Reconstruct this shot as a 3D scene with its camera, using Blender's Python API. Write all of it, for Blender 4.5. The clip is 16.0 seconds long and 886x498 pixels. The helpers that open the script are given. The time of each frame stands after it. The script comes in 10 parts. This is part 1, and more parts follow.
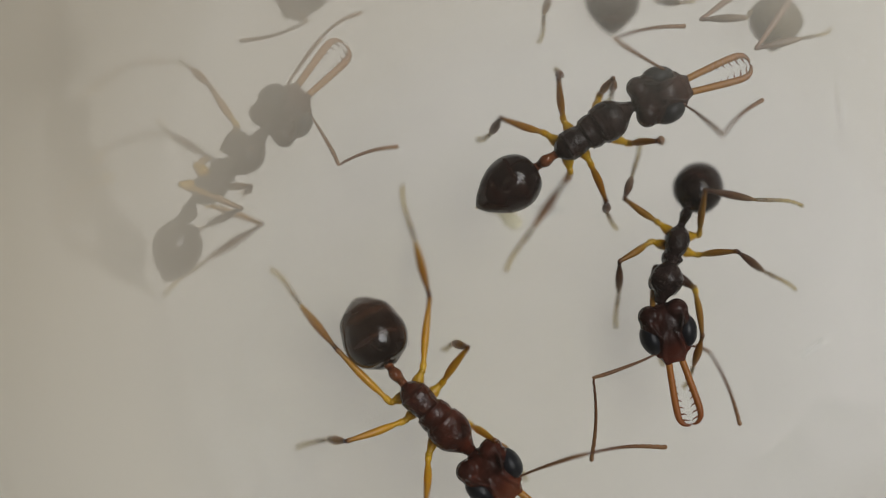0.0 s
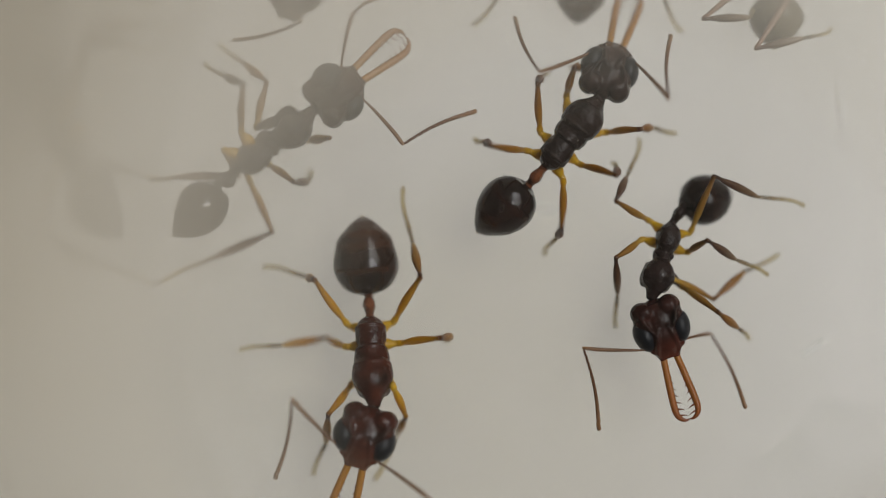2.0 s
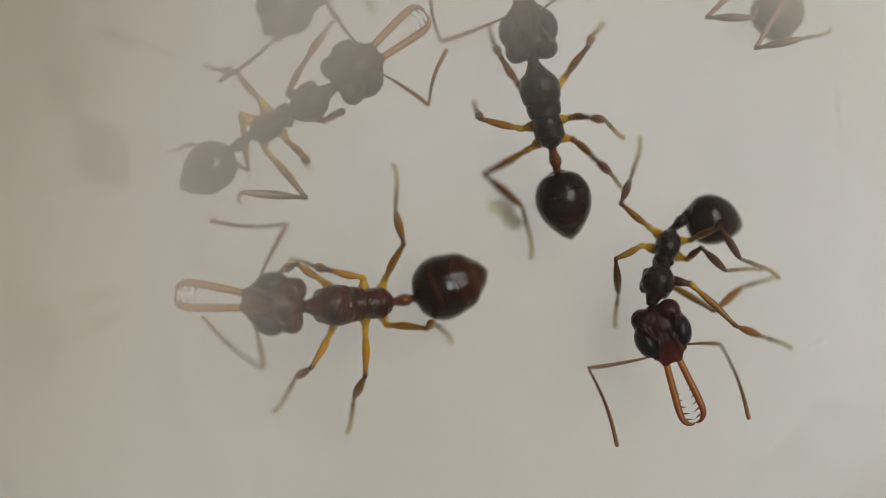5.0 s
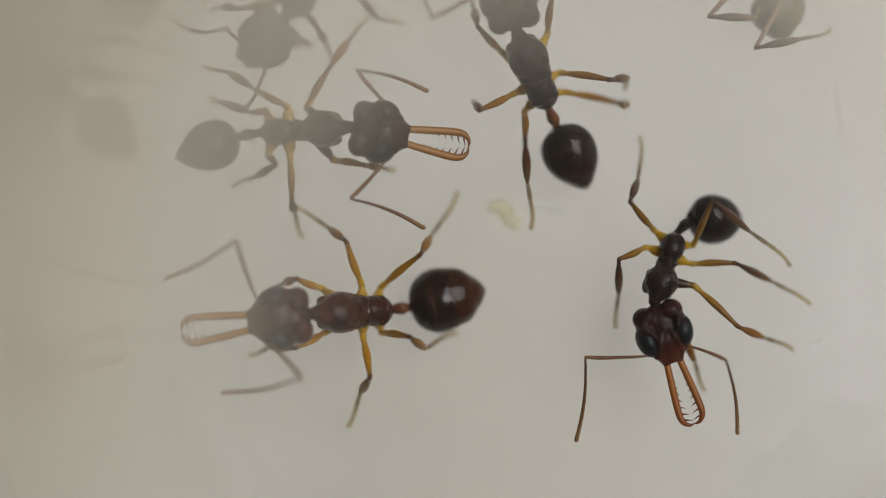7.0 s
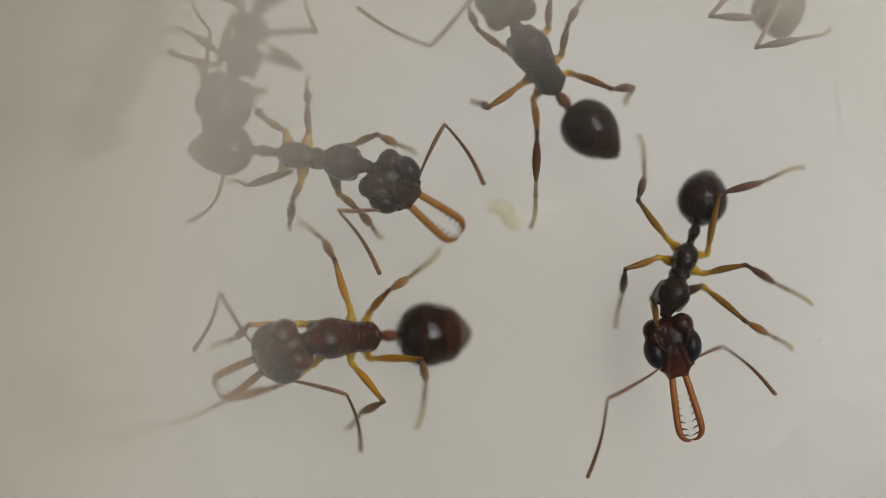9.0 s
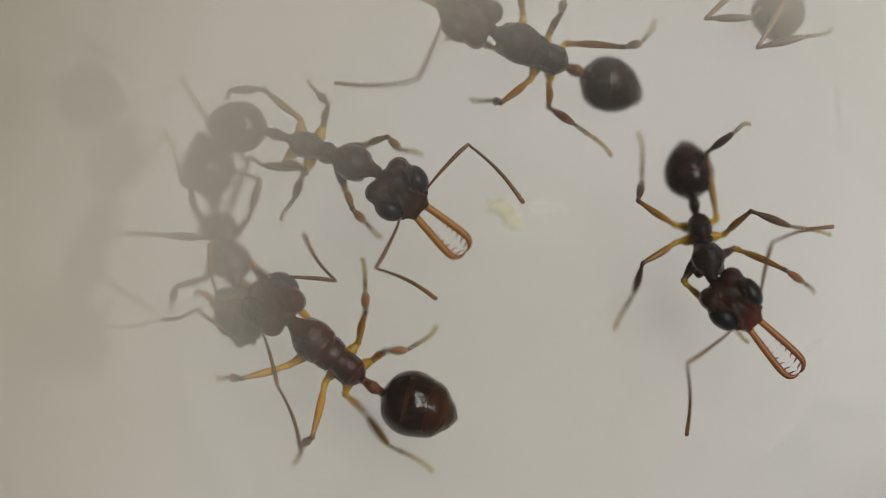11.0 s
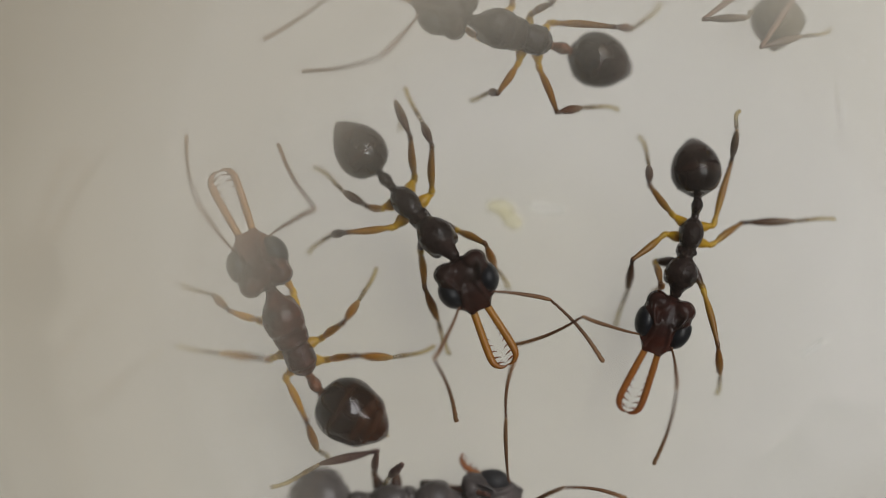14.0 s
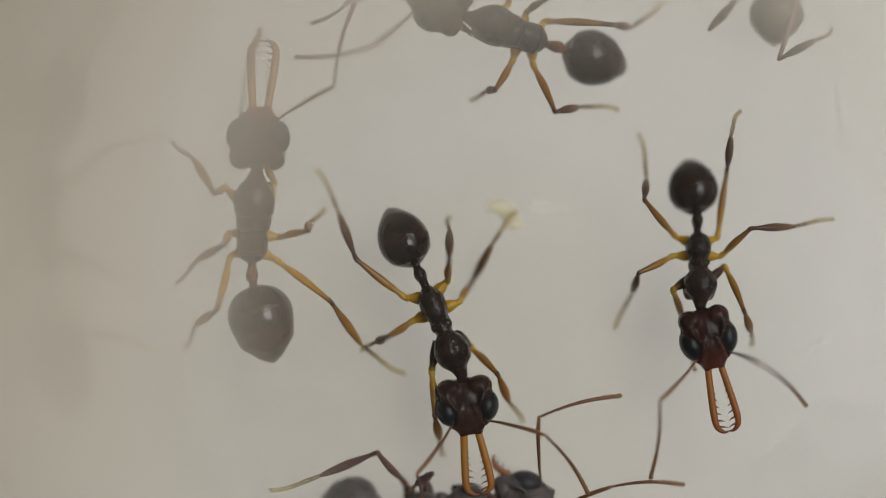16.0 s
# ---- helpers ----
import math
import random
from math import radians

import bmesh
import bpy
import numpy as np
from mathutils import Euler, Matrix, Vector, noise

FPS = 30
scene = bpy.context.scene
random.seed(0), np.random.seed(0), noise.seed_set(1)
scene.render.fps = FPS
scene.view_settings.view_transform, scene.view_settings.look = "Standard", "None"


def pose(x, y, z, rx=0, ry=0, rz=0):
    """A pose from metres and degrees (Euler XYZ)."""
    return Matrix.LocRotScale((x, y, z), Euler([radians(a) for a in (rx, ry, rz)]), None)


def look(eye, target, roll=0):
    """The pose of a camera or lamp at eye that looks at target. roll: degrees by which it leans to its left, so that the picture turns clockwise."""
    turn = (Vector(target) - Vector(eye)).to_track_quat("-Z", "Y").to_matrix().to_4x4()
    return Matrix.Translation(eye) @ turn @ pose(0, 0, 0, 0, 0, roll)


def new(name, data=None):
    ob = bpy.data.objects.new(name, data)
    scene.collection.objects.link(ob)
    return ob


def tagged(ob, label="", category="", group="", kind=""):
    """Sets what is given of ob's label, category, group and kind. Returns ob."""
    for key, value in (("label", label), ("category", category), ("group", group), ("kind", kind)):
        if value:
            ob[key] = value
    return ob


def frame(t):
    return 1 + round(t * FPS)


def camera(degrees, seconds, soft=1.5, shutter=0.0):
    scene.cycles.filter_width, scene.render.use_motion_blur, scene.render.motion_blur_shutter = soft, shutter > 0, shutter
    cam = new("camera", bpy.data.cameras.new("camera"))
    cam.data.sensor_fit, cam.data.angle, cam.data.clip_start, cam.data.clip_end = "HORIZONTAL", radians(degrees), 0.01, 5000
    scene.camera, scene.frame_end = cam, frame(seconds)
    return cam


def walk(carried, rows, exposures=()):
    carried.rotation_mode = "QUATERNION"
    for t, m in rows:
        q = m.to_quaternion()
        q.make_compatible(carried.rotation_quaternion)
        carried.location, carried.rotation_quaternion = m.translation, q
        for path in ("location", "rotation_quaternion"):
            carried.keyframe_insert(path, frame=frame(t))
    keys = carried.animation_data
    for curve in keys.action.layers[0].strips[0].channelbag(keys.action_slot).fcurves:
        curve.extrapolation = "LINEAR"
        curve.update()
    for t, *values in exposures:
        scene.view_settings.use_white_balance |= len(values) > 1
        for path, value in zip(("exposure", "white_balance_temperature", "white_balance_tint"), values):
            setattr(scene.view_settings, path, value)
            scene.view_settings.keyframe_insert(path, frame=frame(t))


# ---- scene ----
# Camera: stands still over a small round dish and looks straight down into it.
cam = camera(28.07, 16.0, soft=0.6)
cam.data.dof.use_dof = True
cam.data.dof.focus_distance = 0.0326
cam.data.dof.aperture_fstop = 20.0
walk(cam, [(0, pose(0, 0, 0.034)), (16, pose(0, 0, 0.034))], [(0, 0.0), (16, 0.0)])

MM = 0.001
TABLE_Z = -0.016          # the pale table under the dish
DISH_X, DISH_Y, DISH_R = 4.35, 0.3, 9.8   # the dish's centre and inner radius, mm

# ---- light: a room under one wide roof window, overcast daylight ----
world = bpy.data.worlds.new("sky")
scene.world = world
world.use_nodes = True
wn = world.node_tree
sky = wn.nodes.new("ShaderNodeTexSky")
sky.sky_type = "NISHITA"
sky.sun_disc = False
sky.sun_elevation = radians(40)
sky.sun_rotation = radians(60)
wn.links.new(sky.outputs[0], wn.nodes["Background"].inputs[0])
wn.nodes["Background"].inputs[1].default_value = 0.1

lamp = bpy.data.lights.new("window_light", "AREA")
lamp.shape, lamp.size, lamp.size_y = "RECTANGLE", 0.95, 1.5
lamp.energy, lamp.color = 33.6, (0.985, 0.985, 0.978)
window_light = new("window_light", lamp)
window_light.matrix_world = look((0.78, 0.55, 1.36), (0.78, 0.5501, 0))


# ---- materials ----
def material(name, base, rough=0.5, metal=0.0, coat=0.0):
    m = bpy.data.materials.new(name)
    m.use_nodes = True
    b = m.node_tree.nodes["Principled BSDF"]
    b.inputs["Base Color"].default_value = (*base, 1)
    b.inputs["Roughness"].default_value = rough
    b.inputs["Metallic"].default_value = metal
    b.inputs["Coat Weight"].default_value = coat
    return m, m.node_tree, b


def node(tree, kind, **values):
    n = tree.nodes.new(kind)
    for key, value in values.items():
        n.inputs[key.replace("_", " ")].default_value = value
    return n


def ramp(tree, fac, *stops):
    r = tree.nodes.new("ShaderNodeValToRGB")
    els = r.color_ramp.elements
    while len(els) < len(stops):
        els.new(0.5)
    for e, (p, c) in zip(els, stops):
        e.position, e.color = p, (*c, 1)
    tree.links.new(fac, r.inputs[0])
    return r.outputs[0]


def coords(tree, which="Object"):
    return tree.nodes.new("ShaderNodeTexCoord").outputs[which]


def grain(tree, scale, detail=4, vector=None, rough=0.55):
    n = node(tree, "ShaderNodeTexNoise", Scale=scale, Detail=detail, Roughness=rough)
    tree.links.new(vector or coords(tree), n.inputs["Vector"])
    return n.outputs["Fac"]


def bump(tree, bsdf, height, strength, distance):
    n = node(tree, "ShaderNodeBump", Strength=strength, Distance=distance)
    tree.links.new(height, n.inputs["Height"])
    tree.links.new(n.outputs[0], bsdf.inputs["Normal"])


def cuticle(name, dark, warm, rough=0.08, scale=2600, relief=7.0, front=None, bands=None, gloss=0.25):
    """Glossy insect shell: two tones in soft clouds, fine wrinkles; front: the colour of a head's snout."""
    m, t, b = material(name, dark, rough)
    b.inputs["Specular IOR Level"].default_value = gloss
    colour = ramp(t, grain(t, scale, 3), (0.3, dark), (0.72, warm))
    if front:
        sep = t.nodes.new("ShaderNodeSeparateXYZ")
        t.links.new(coords(t), sep.inputs[0])
        span = t.nodes.new("ShaderNodeMapRange")
        span.inputs["From Min"].default_value, span.inputs["From Max"].default_value = 0.0007, 0.0013
        t.links.new(sep.outputs[0], span.inputs["Value"])
        mix = t.nodes.new("ShaderNodeMixRGB")
        t.links.new(span.outputs[0], mix.inputs[0])
        t.links.new(colour, mix.inputs[1])
        mix.inputs[2].default_value = (*front, 1)
        colour = mix.outputs[0]
    if bands:       # warm brown bands across an abdomen, where its plates are thin
        sep = t.nodes.new("ShaderNodeSeparateXYZ")
        t.links.new(coords(t), sep.inputs[0])
        span = t.nodes.new("ShaderNodeMapRange")
        span.inputs["From Min"].default_value, span.inputs["From Max"].default_value = -0.00044, -0.0018
        t.links.new(sep.outputs[0], span.inputs["Value"])
        uneven = node(t, "ShaderNodeMath")
        uneven.operation = "MULTIPLY_ADD"
        t.links.new(grain(t, 1500, 2), uneven.inputs[0])
        uneven.inputs[1].default_value = 0.14
        t.links.new(span.outputs[0], uneven.inputs[2])
        mix = t.nodes.new("ShaderNodeMixRGB")
        t.links.new(ramp(t, uneven.outputs[0], (0.0, (0, 0, 0)), (0.30, (0.0,) * 3), (0.37, (0.5,) * 3), (0.44, (0.05,) * 3), (0.62, (0.15,) * 3),
                         (0.72, (0.85,) * 3), (0.79, (0.35,) * 3), (0.88, (1, 1, 1)), (1.0, (0.8,) * 3)), mix.inputs[0])
        t.links.new(colour, mix.inputs[1])
        mix.inputs[2].default_value = (*bands, 1)
        colour = mix.outputs[0]
    t.links.new(colour, b.inputs["Base Color"])
    t.links.new(ramp(t, grain(t, scale * 5, 2), (0.3, (rough * 0.8,) * 3), (0.7, (rough * 1.4,) * 3)), b.inputs["Roughness"])
    both = node(t, "ShaderNodeMath")
    t.links.new(grain(t, scale * 9, 3), both.inputs[0])
    wrinkle = node(t, "ShaderNodeMath")
    wrinkle.operation = "MULTIPLY"
    wrinkle.inputs[1].default_value = relief
    t.links.new(grain(t, scale * 2.2, 2), wrinkle.inputs[0])
    t.links.new(wrinkle.outputs[0], both.inputs[1])
    bump(t, b, both.outputs[0], 0.8 if relief > 6 else 0.5 if relief > 1 else 0.08, 0.000008)
    return m


def limb(name, near, middle, far, rough=0.34, trans=0.4, clear=0.0):
    """A leg segment: colour runs along it, from its joint (0) to its end (1)."""
    m, t, b = material(name, middle, rough)
    sep = t.nodes.new("ShaderNodeSeparateXYZ")
    t.links.new(coords(t, "UV"), sep.inputs[0])
    add = node(t, "ShaderNodeMath")
    t.links.new(sep.outputs[0], add.inputs[0])
    mul = node(t, "ShaderNodeMath")
    mul.operation = "MULTIPLY_ADD"
    t.links.new(grain(t, 5000, 3), mul.inputs[0])
    mul.inputs[1].default_value, mul.inputs[2].default_value = 0.3, -0.15
    t.links.new(mul.outputs[0], add.inputs[1])
    t.links.new(ramp(t, add.outputs[0], (0.08, near), (0.5, middle), (0.95, far)), b.inputs["Base Color"])
    bump(t, b, grain(t, 22000, 2), 0.3, 0.00001)
    # thin horn lets some light through
    glow = t.nodes.new("ShaderNodeBsdfTranslucent")
    t.links.new(b.inputs["Base Color"].links[0].from_socket, glow.inputs[0])
    mix = t.nodes.new("ShaderNodeMixShader")
    mix.inputs[0].default_value = trans
    t.links.new(b.outputs[0], mix.inputs[1])
    t.links.new(glow.outputs[0], mix.inputs[2])
    last = mix.outputs[0]
    if clear:
        through_it = t.nodes.new("ShaderNodeBsdfTransparent")
        over = t.nodes.new("ShaderNodeMixShader")
        over.inputs[0].default_value = clear
        t.links.new(last, over.inputs[1])
        t.links.new(through_it.outputs[0], over.inputs[2])
        last = over.outputs[0]
    t.links.new(last, t.nodes["Material Output"].inputs[0])
    return m


BLACK = cuticle("black_cuticle", (0.010, 0.0068, 0.006), (0.028, 0.017, 0.0145), 0.17)
BROWN = cuticle("brown_cuticle", (0.007, 0.004, 0.003), (0.024, 0.010, 0.006), 0.16)
RED = cuticle("red_cuticle", (0.014, 0.0045, 0.003), (0.062, 0.015, 0.008), 0.15)

HEAD_DARK = cuticle("dark_head", (0.010, 0.006, 0.005), (0.032, 0.015, 0.012), 0.18, 2600, 3.0, (0.034, 0.009, 0.005), None, 0.18)
HEAD_MAROON = cuticle("maroon_head", (0.009, 0.0048, 0.004), (0.036, 0.012, 0.009), 0.17, 2600, 3.0, (0.10, 0.020, 0.009), None, 0.18)
HEAD_RED = cuticle("red_head", (0.012, 0.004, 0.003), (0.056, 0.014, 0.008), 0.17, 2600, 3.0, (0.14, 0.038, 0.014), None, 0.18)
EYE = cuticle("eye", (0.004, 0.0045, 0.0065), (0.008, 0.009, 0.012), 0.34, 9000, 0.0, None, None, 0.25)
# eye of the hazy ant by the wall: haze put into its colour
EYE_HAZED = cuticle("hazed_eye", (0.016, 0.016, 0.018), (0.032, 0.031, 0.034), 0.5, 9000, 0.0)
GASTER_BLACK = cuticle("abdomen_black", (0.008, 0.0055, 0.005), (0.020, 0.011, 0.009), 0.10, 1800, 0.6, None, (0.026, 0.010, 0.007), 0.38)
GASTER_BROWN = cuticle("abdomen_brown", (0.004, 0.002, 0.0016), (0.016, 0.006, 0.0035), 0.12, 1800, 0.6, None, (0.040, 0.014, 0.006), 0.36)
# a dark shell painted paler and greyer, for the haze over that ant
HAZED = cuticle("hazed_cuticle", (0.042, 0.036, 0.035), (0.086, 0.072, 0.069), 0.35, 2600, 4.0)
GASTER_HAZED = cuticle("abdomen_hazed", (0.050, 0.043, 0.043), (0.090, 0.077, 0.075), 0.25, 1800, 0.6, None, (0.07, 0.052, 0.045))
OLIVE = cuticle("olive_cuticle", (0.045, 0.032, 0.016), (0.11, 0.08, 0.042))
GASTER_OLIVE = cuticle("abdomen_olive", (0.08, 0.060, 0.032), (0.17, 0.13, 0.07), 0.16, 1800, 0.6, None, (0.13, 0.10, 0.05))
STALK = cuticle("stalk", (0.09, 0.028, 0.012), (0.16, 0.055, 0.02))
JAW = limb("jaw", (0.42, 0.20, 0.025), (0.38, 0.155, 0.02), (0.22, 0.075, 0.015), 0.36)
TOOTH = limb("tooth", (0.22, 0.06, 0.02), (0.14, 0.04, 0.015), (0.10, 0.03, 0.01), 0.3)
# maroon legs of the same ant, lightened for its haze
FEMUR_MAROON = limb("femur_maroon", (0.28, 0.15, 0.09), (0.21, 0.11, 0.08), (0.16, 0.08, 0.065))
TIBIA_MAROON = limb("tibia_maroon", (0.10, 0.055, 0.048), (0.15, 0.085, 0.072), (0.27, 0.19, 0.13))
COXA_DARK = limb("coxa_dark", (0.05, 0.022, 0.015), (0.10, 0.045, 0.025), (0.16, 0.075, 0.035))
JAW_RED = limb("jaw_red", (0.42, 0.17, 0.03), (0.33, 0.11, 0.025), (0.20, 0.055, 0.02), 0.3)
COXA_BROWN = limb("coxa_brown", (0.035, 0.015, 0.010), (0.06, 0.026, 0.014), (0.40, 0.24, 0.03))
COXA = limb("coxa", (0.48, 0.28, 0.02), (0.64, 0.40, 0.02), (0.58, 0.36, 0.025), 0.28, 0.5)
FEMUR_YELLOW = limb("femur_yellow", (0.72, 0.47, 0.025), (0.62, 0.33, 0.02), (0.20, 0.07, 0.015), 0.28, 0.5)
FEMUR_BROWN = limb("femur_brown", (0.60, 0.36, 0.02), (0.38, 0.17, 0.016), (0.12, 0.045, 0.014), 0.28, 0.5)
FEMUR_TAN = limb("femur_tan", (0.36, 0.22, 0.12), (0.34, 0.21, 0.13), (0.30, 0.17, 0.11))
TIBIA_TAN = limb("tibia_tan", (0.16, 0.09, 0.06), (0.20, 0.13, 0.08), (0.34, 0.24, 0.13))
TIBIA_RUSSET = limb("tibia_russet", (0.06, 0.024, 0.015), (0.16, 0.062, 0.026), (0.30, 0.17, 0.06), 0.3)
FEMUR_AMBER = limb("femur_amber", (0.56, 0.36, 0.04), (0.32, 0.16, 0.028), (0.12, 0.052, 0.02))
TIBIA_AMBER = limb("tibia_amber", (0.06, 0.022, 0.010), (0.34, 0.15, 0.018), (0.44, 0.27, 0.06), 0.28)
TIBIA_BROWN = limb("tibia_brown", (0.05, 0.024, 0.016), (0.115, 0.056, 0.03), (0.24, 0.15, 0.07))
FORE_TIBIA = limb("fore_tibia", (0.16, 0.07, 0.02), (0.30, 0.13, 0.022), (0.34, 0.18, 0.04), 0.3)
TARSUS = limb("tarsus", (0.26, 0.18, 0.08), (0.46, 0.36, 0.14), (0.52, 0.41, 0.16), 0.4, 0.5, 0.38)
TIP = limb("tip", (0.10, 0.045, 0.02), (0.25, 0.16, 0.07), (0.42, 0.32, 0.15))
FEELER = limb("feeler", (0.12, 0.05, 0.025), (0.17, 0.08, 0.035), (0.30, 0.16, 0.07), 0.45)


# ---- mesh helpers (sizes in mm) ----
def mesh_part(name, bm, mat, parent=None, label="", smooth=True):
    me = bpy.data.meshes.new(name)
    bmesh.ops.scale(bm, vec=(MM, MM, MM), verts=bm.verts)
    if smooth:
        for f in bm.faces:
            f.smooth = True
    bm.to_mesh(me)
    bm.free()
    for one in mat if isinstance(mat, list) else [mat]:
        me.materials.append(one)
    ob = new(name, me)
    ob.parent = parent
    if label:
        tagged(ob, label)
    return ob


MOULDS = {}


def moulded(key, bm, name, mat, parent, voxel=0.032, rounds=3):
    """Fuses overlapping bodies into one skin with soft seams; made once for each key, then shared."""
    if key not in MOULDS:
        me = bpy.data.meshes.new(key)
        bm.to_mesh(me)
        raw = new(key, me)
        fuse = raw.modifiers.new("fuse", "REMESH")
        fuse.mode, fuse.voxel_size = "VOXEL", voxel
        soft = raw.modifiers.new("soft", "SMOOTH")
        soft.factor, soft.iterations = 0.5, rounds
        made = bpy.data.meshes.new_from_object(raw.evaluated_get(bpy.context.evaluated_depsgraph_get()))
        made.transform(Matrix.Scale(MM, 4))
        made.polygons.foreach_set("use_smooth", [True] * len(made.polygons))
        made.materials.clear()
        MOULDS[key] = made
        bpy.data.objects.remove(raw)
    bm.free()
    me = MOULDS[key].copy()
    me.name = name
    me.materials.append(mat)
    ob = new(name, me)
    ob.parent = parent
    return ob


def smooth_rows(rows, steps):
    """Catmull-Rom through rows of numbers."""
    rows = [np.array(r, float) for r in rows]
    out = []
    for i in range(len(rows) - 1):
        a, b = rows[i], rows[i + 1]
        p = rows[i - 1] if i else 2 * a - b
        q = rows[i + 2] if i + 2 < len(rows) else 2 * b - a
        for k in range(steps):
            u = k / steps
            out.append(0.5 * (2 * a + (b - p) * u + (2 * p - 5 * a + 4 * b - q) * u * u + (3 * a - p - 3 * b + q) * u ** 3))
    return out + [rows[-1]]


def tube(bm, rows, segs=14, steps=4, slot=0):
    """A closed round body along rows of (x, y, z, half width, half height); UV x runs along it."""
    rows = smooth_rows(rows, steps)
    uv = bm.loops.layers.uv.verify()
    rings = []
    for i, r in enumerate(rows):
        a, b = rows[max(i - 1, 0)][:3], rows[min(i + 1, len(rows) - 1)][:3]
        d = Vector(b - a).normalized()
        side = Vector((0, 0, 1)).cross(d)
        side = side.normalized() if side.length > 0.05 else Vector((0, 1, 0))
        up = d.cross(side)
        w, h = max(r[3], 0.002), max(r[4], 0.002)
        rings.append([bm.verts.new(Vector(r[:3]) + side * w * math.cos(t) + up * h * math.sin(t))
                      for t in (2 * math.pi * k / segs for k in range(segs))])
    last = len(rings) - 1
    for i in range(last):
        for k in range(segs):
            j = (k + 1) % segs
            f = bm.faces.new((rings[i][k], rings[i][j], rings[i + 1][j], rings[i + 1][k]))
            f.material_index = slot
            for l, u in zip(f.loops, (i, i, i + 1, i + 1)):
                l[uv].uv = (u / last, k / segs)
    for ring, u in ((rings[0][::-1], 0), (rings[-1], 1)):
        f = bm.faces.new(ring)
        f.material_index = slot
        for l in f.loops:
            l[uv].uv = (u, 0)
    return bm


def ball(bm, at, size, turn=(0, 0, 0), u=20, v=14):
    m = Matrix.LocRotScale(at, Euler([radians(a) for a in turn]), size)
    return bmesh.ops.create_uvsphere(bm, u_segments=u, v_segments=v, radius=1, matrix=m)["verts"]


# ---- ants ----
HIPS = {"fore": (0.17, 0.24), "mid": (-0.38, 0.22), "hind": (-0.76, 0.17)}
COXA_LONG = 0.46                  # the fore legs hang on long hip segments that swing
HIP_Z = -0.2
FEELER_ROOT = (0.87, 0.28, 0.12)


def hairs(bm, rng, count, where, length):
    for _ in range(count):
        p, n = where(rng)
        d = (n + Vector((rng.uniform(-.4, .4), rng.uniform(-.4, .4), rng.uniform(-.4, .4)))).normalized()
        tube(bm, [(*p, 0.008, 0.008), (*(p + d * length), 0.003, 0.003)], 3, 1)


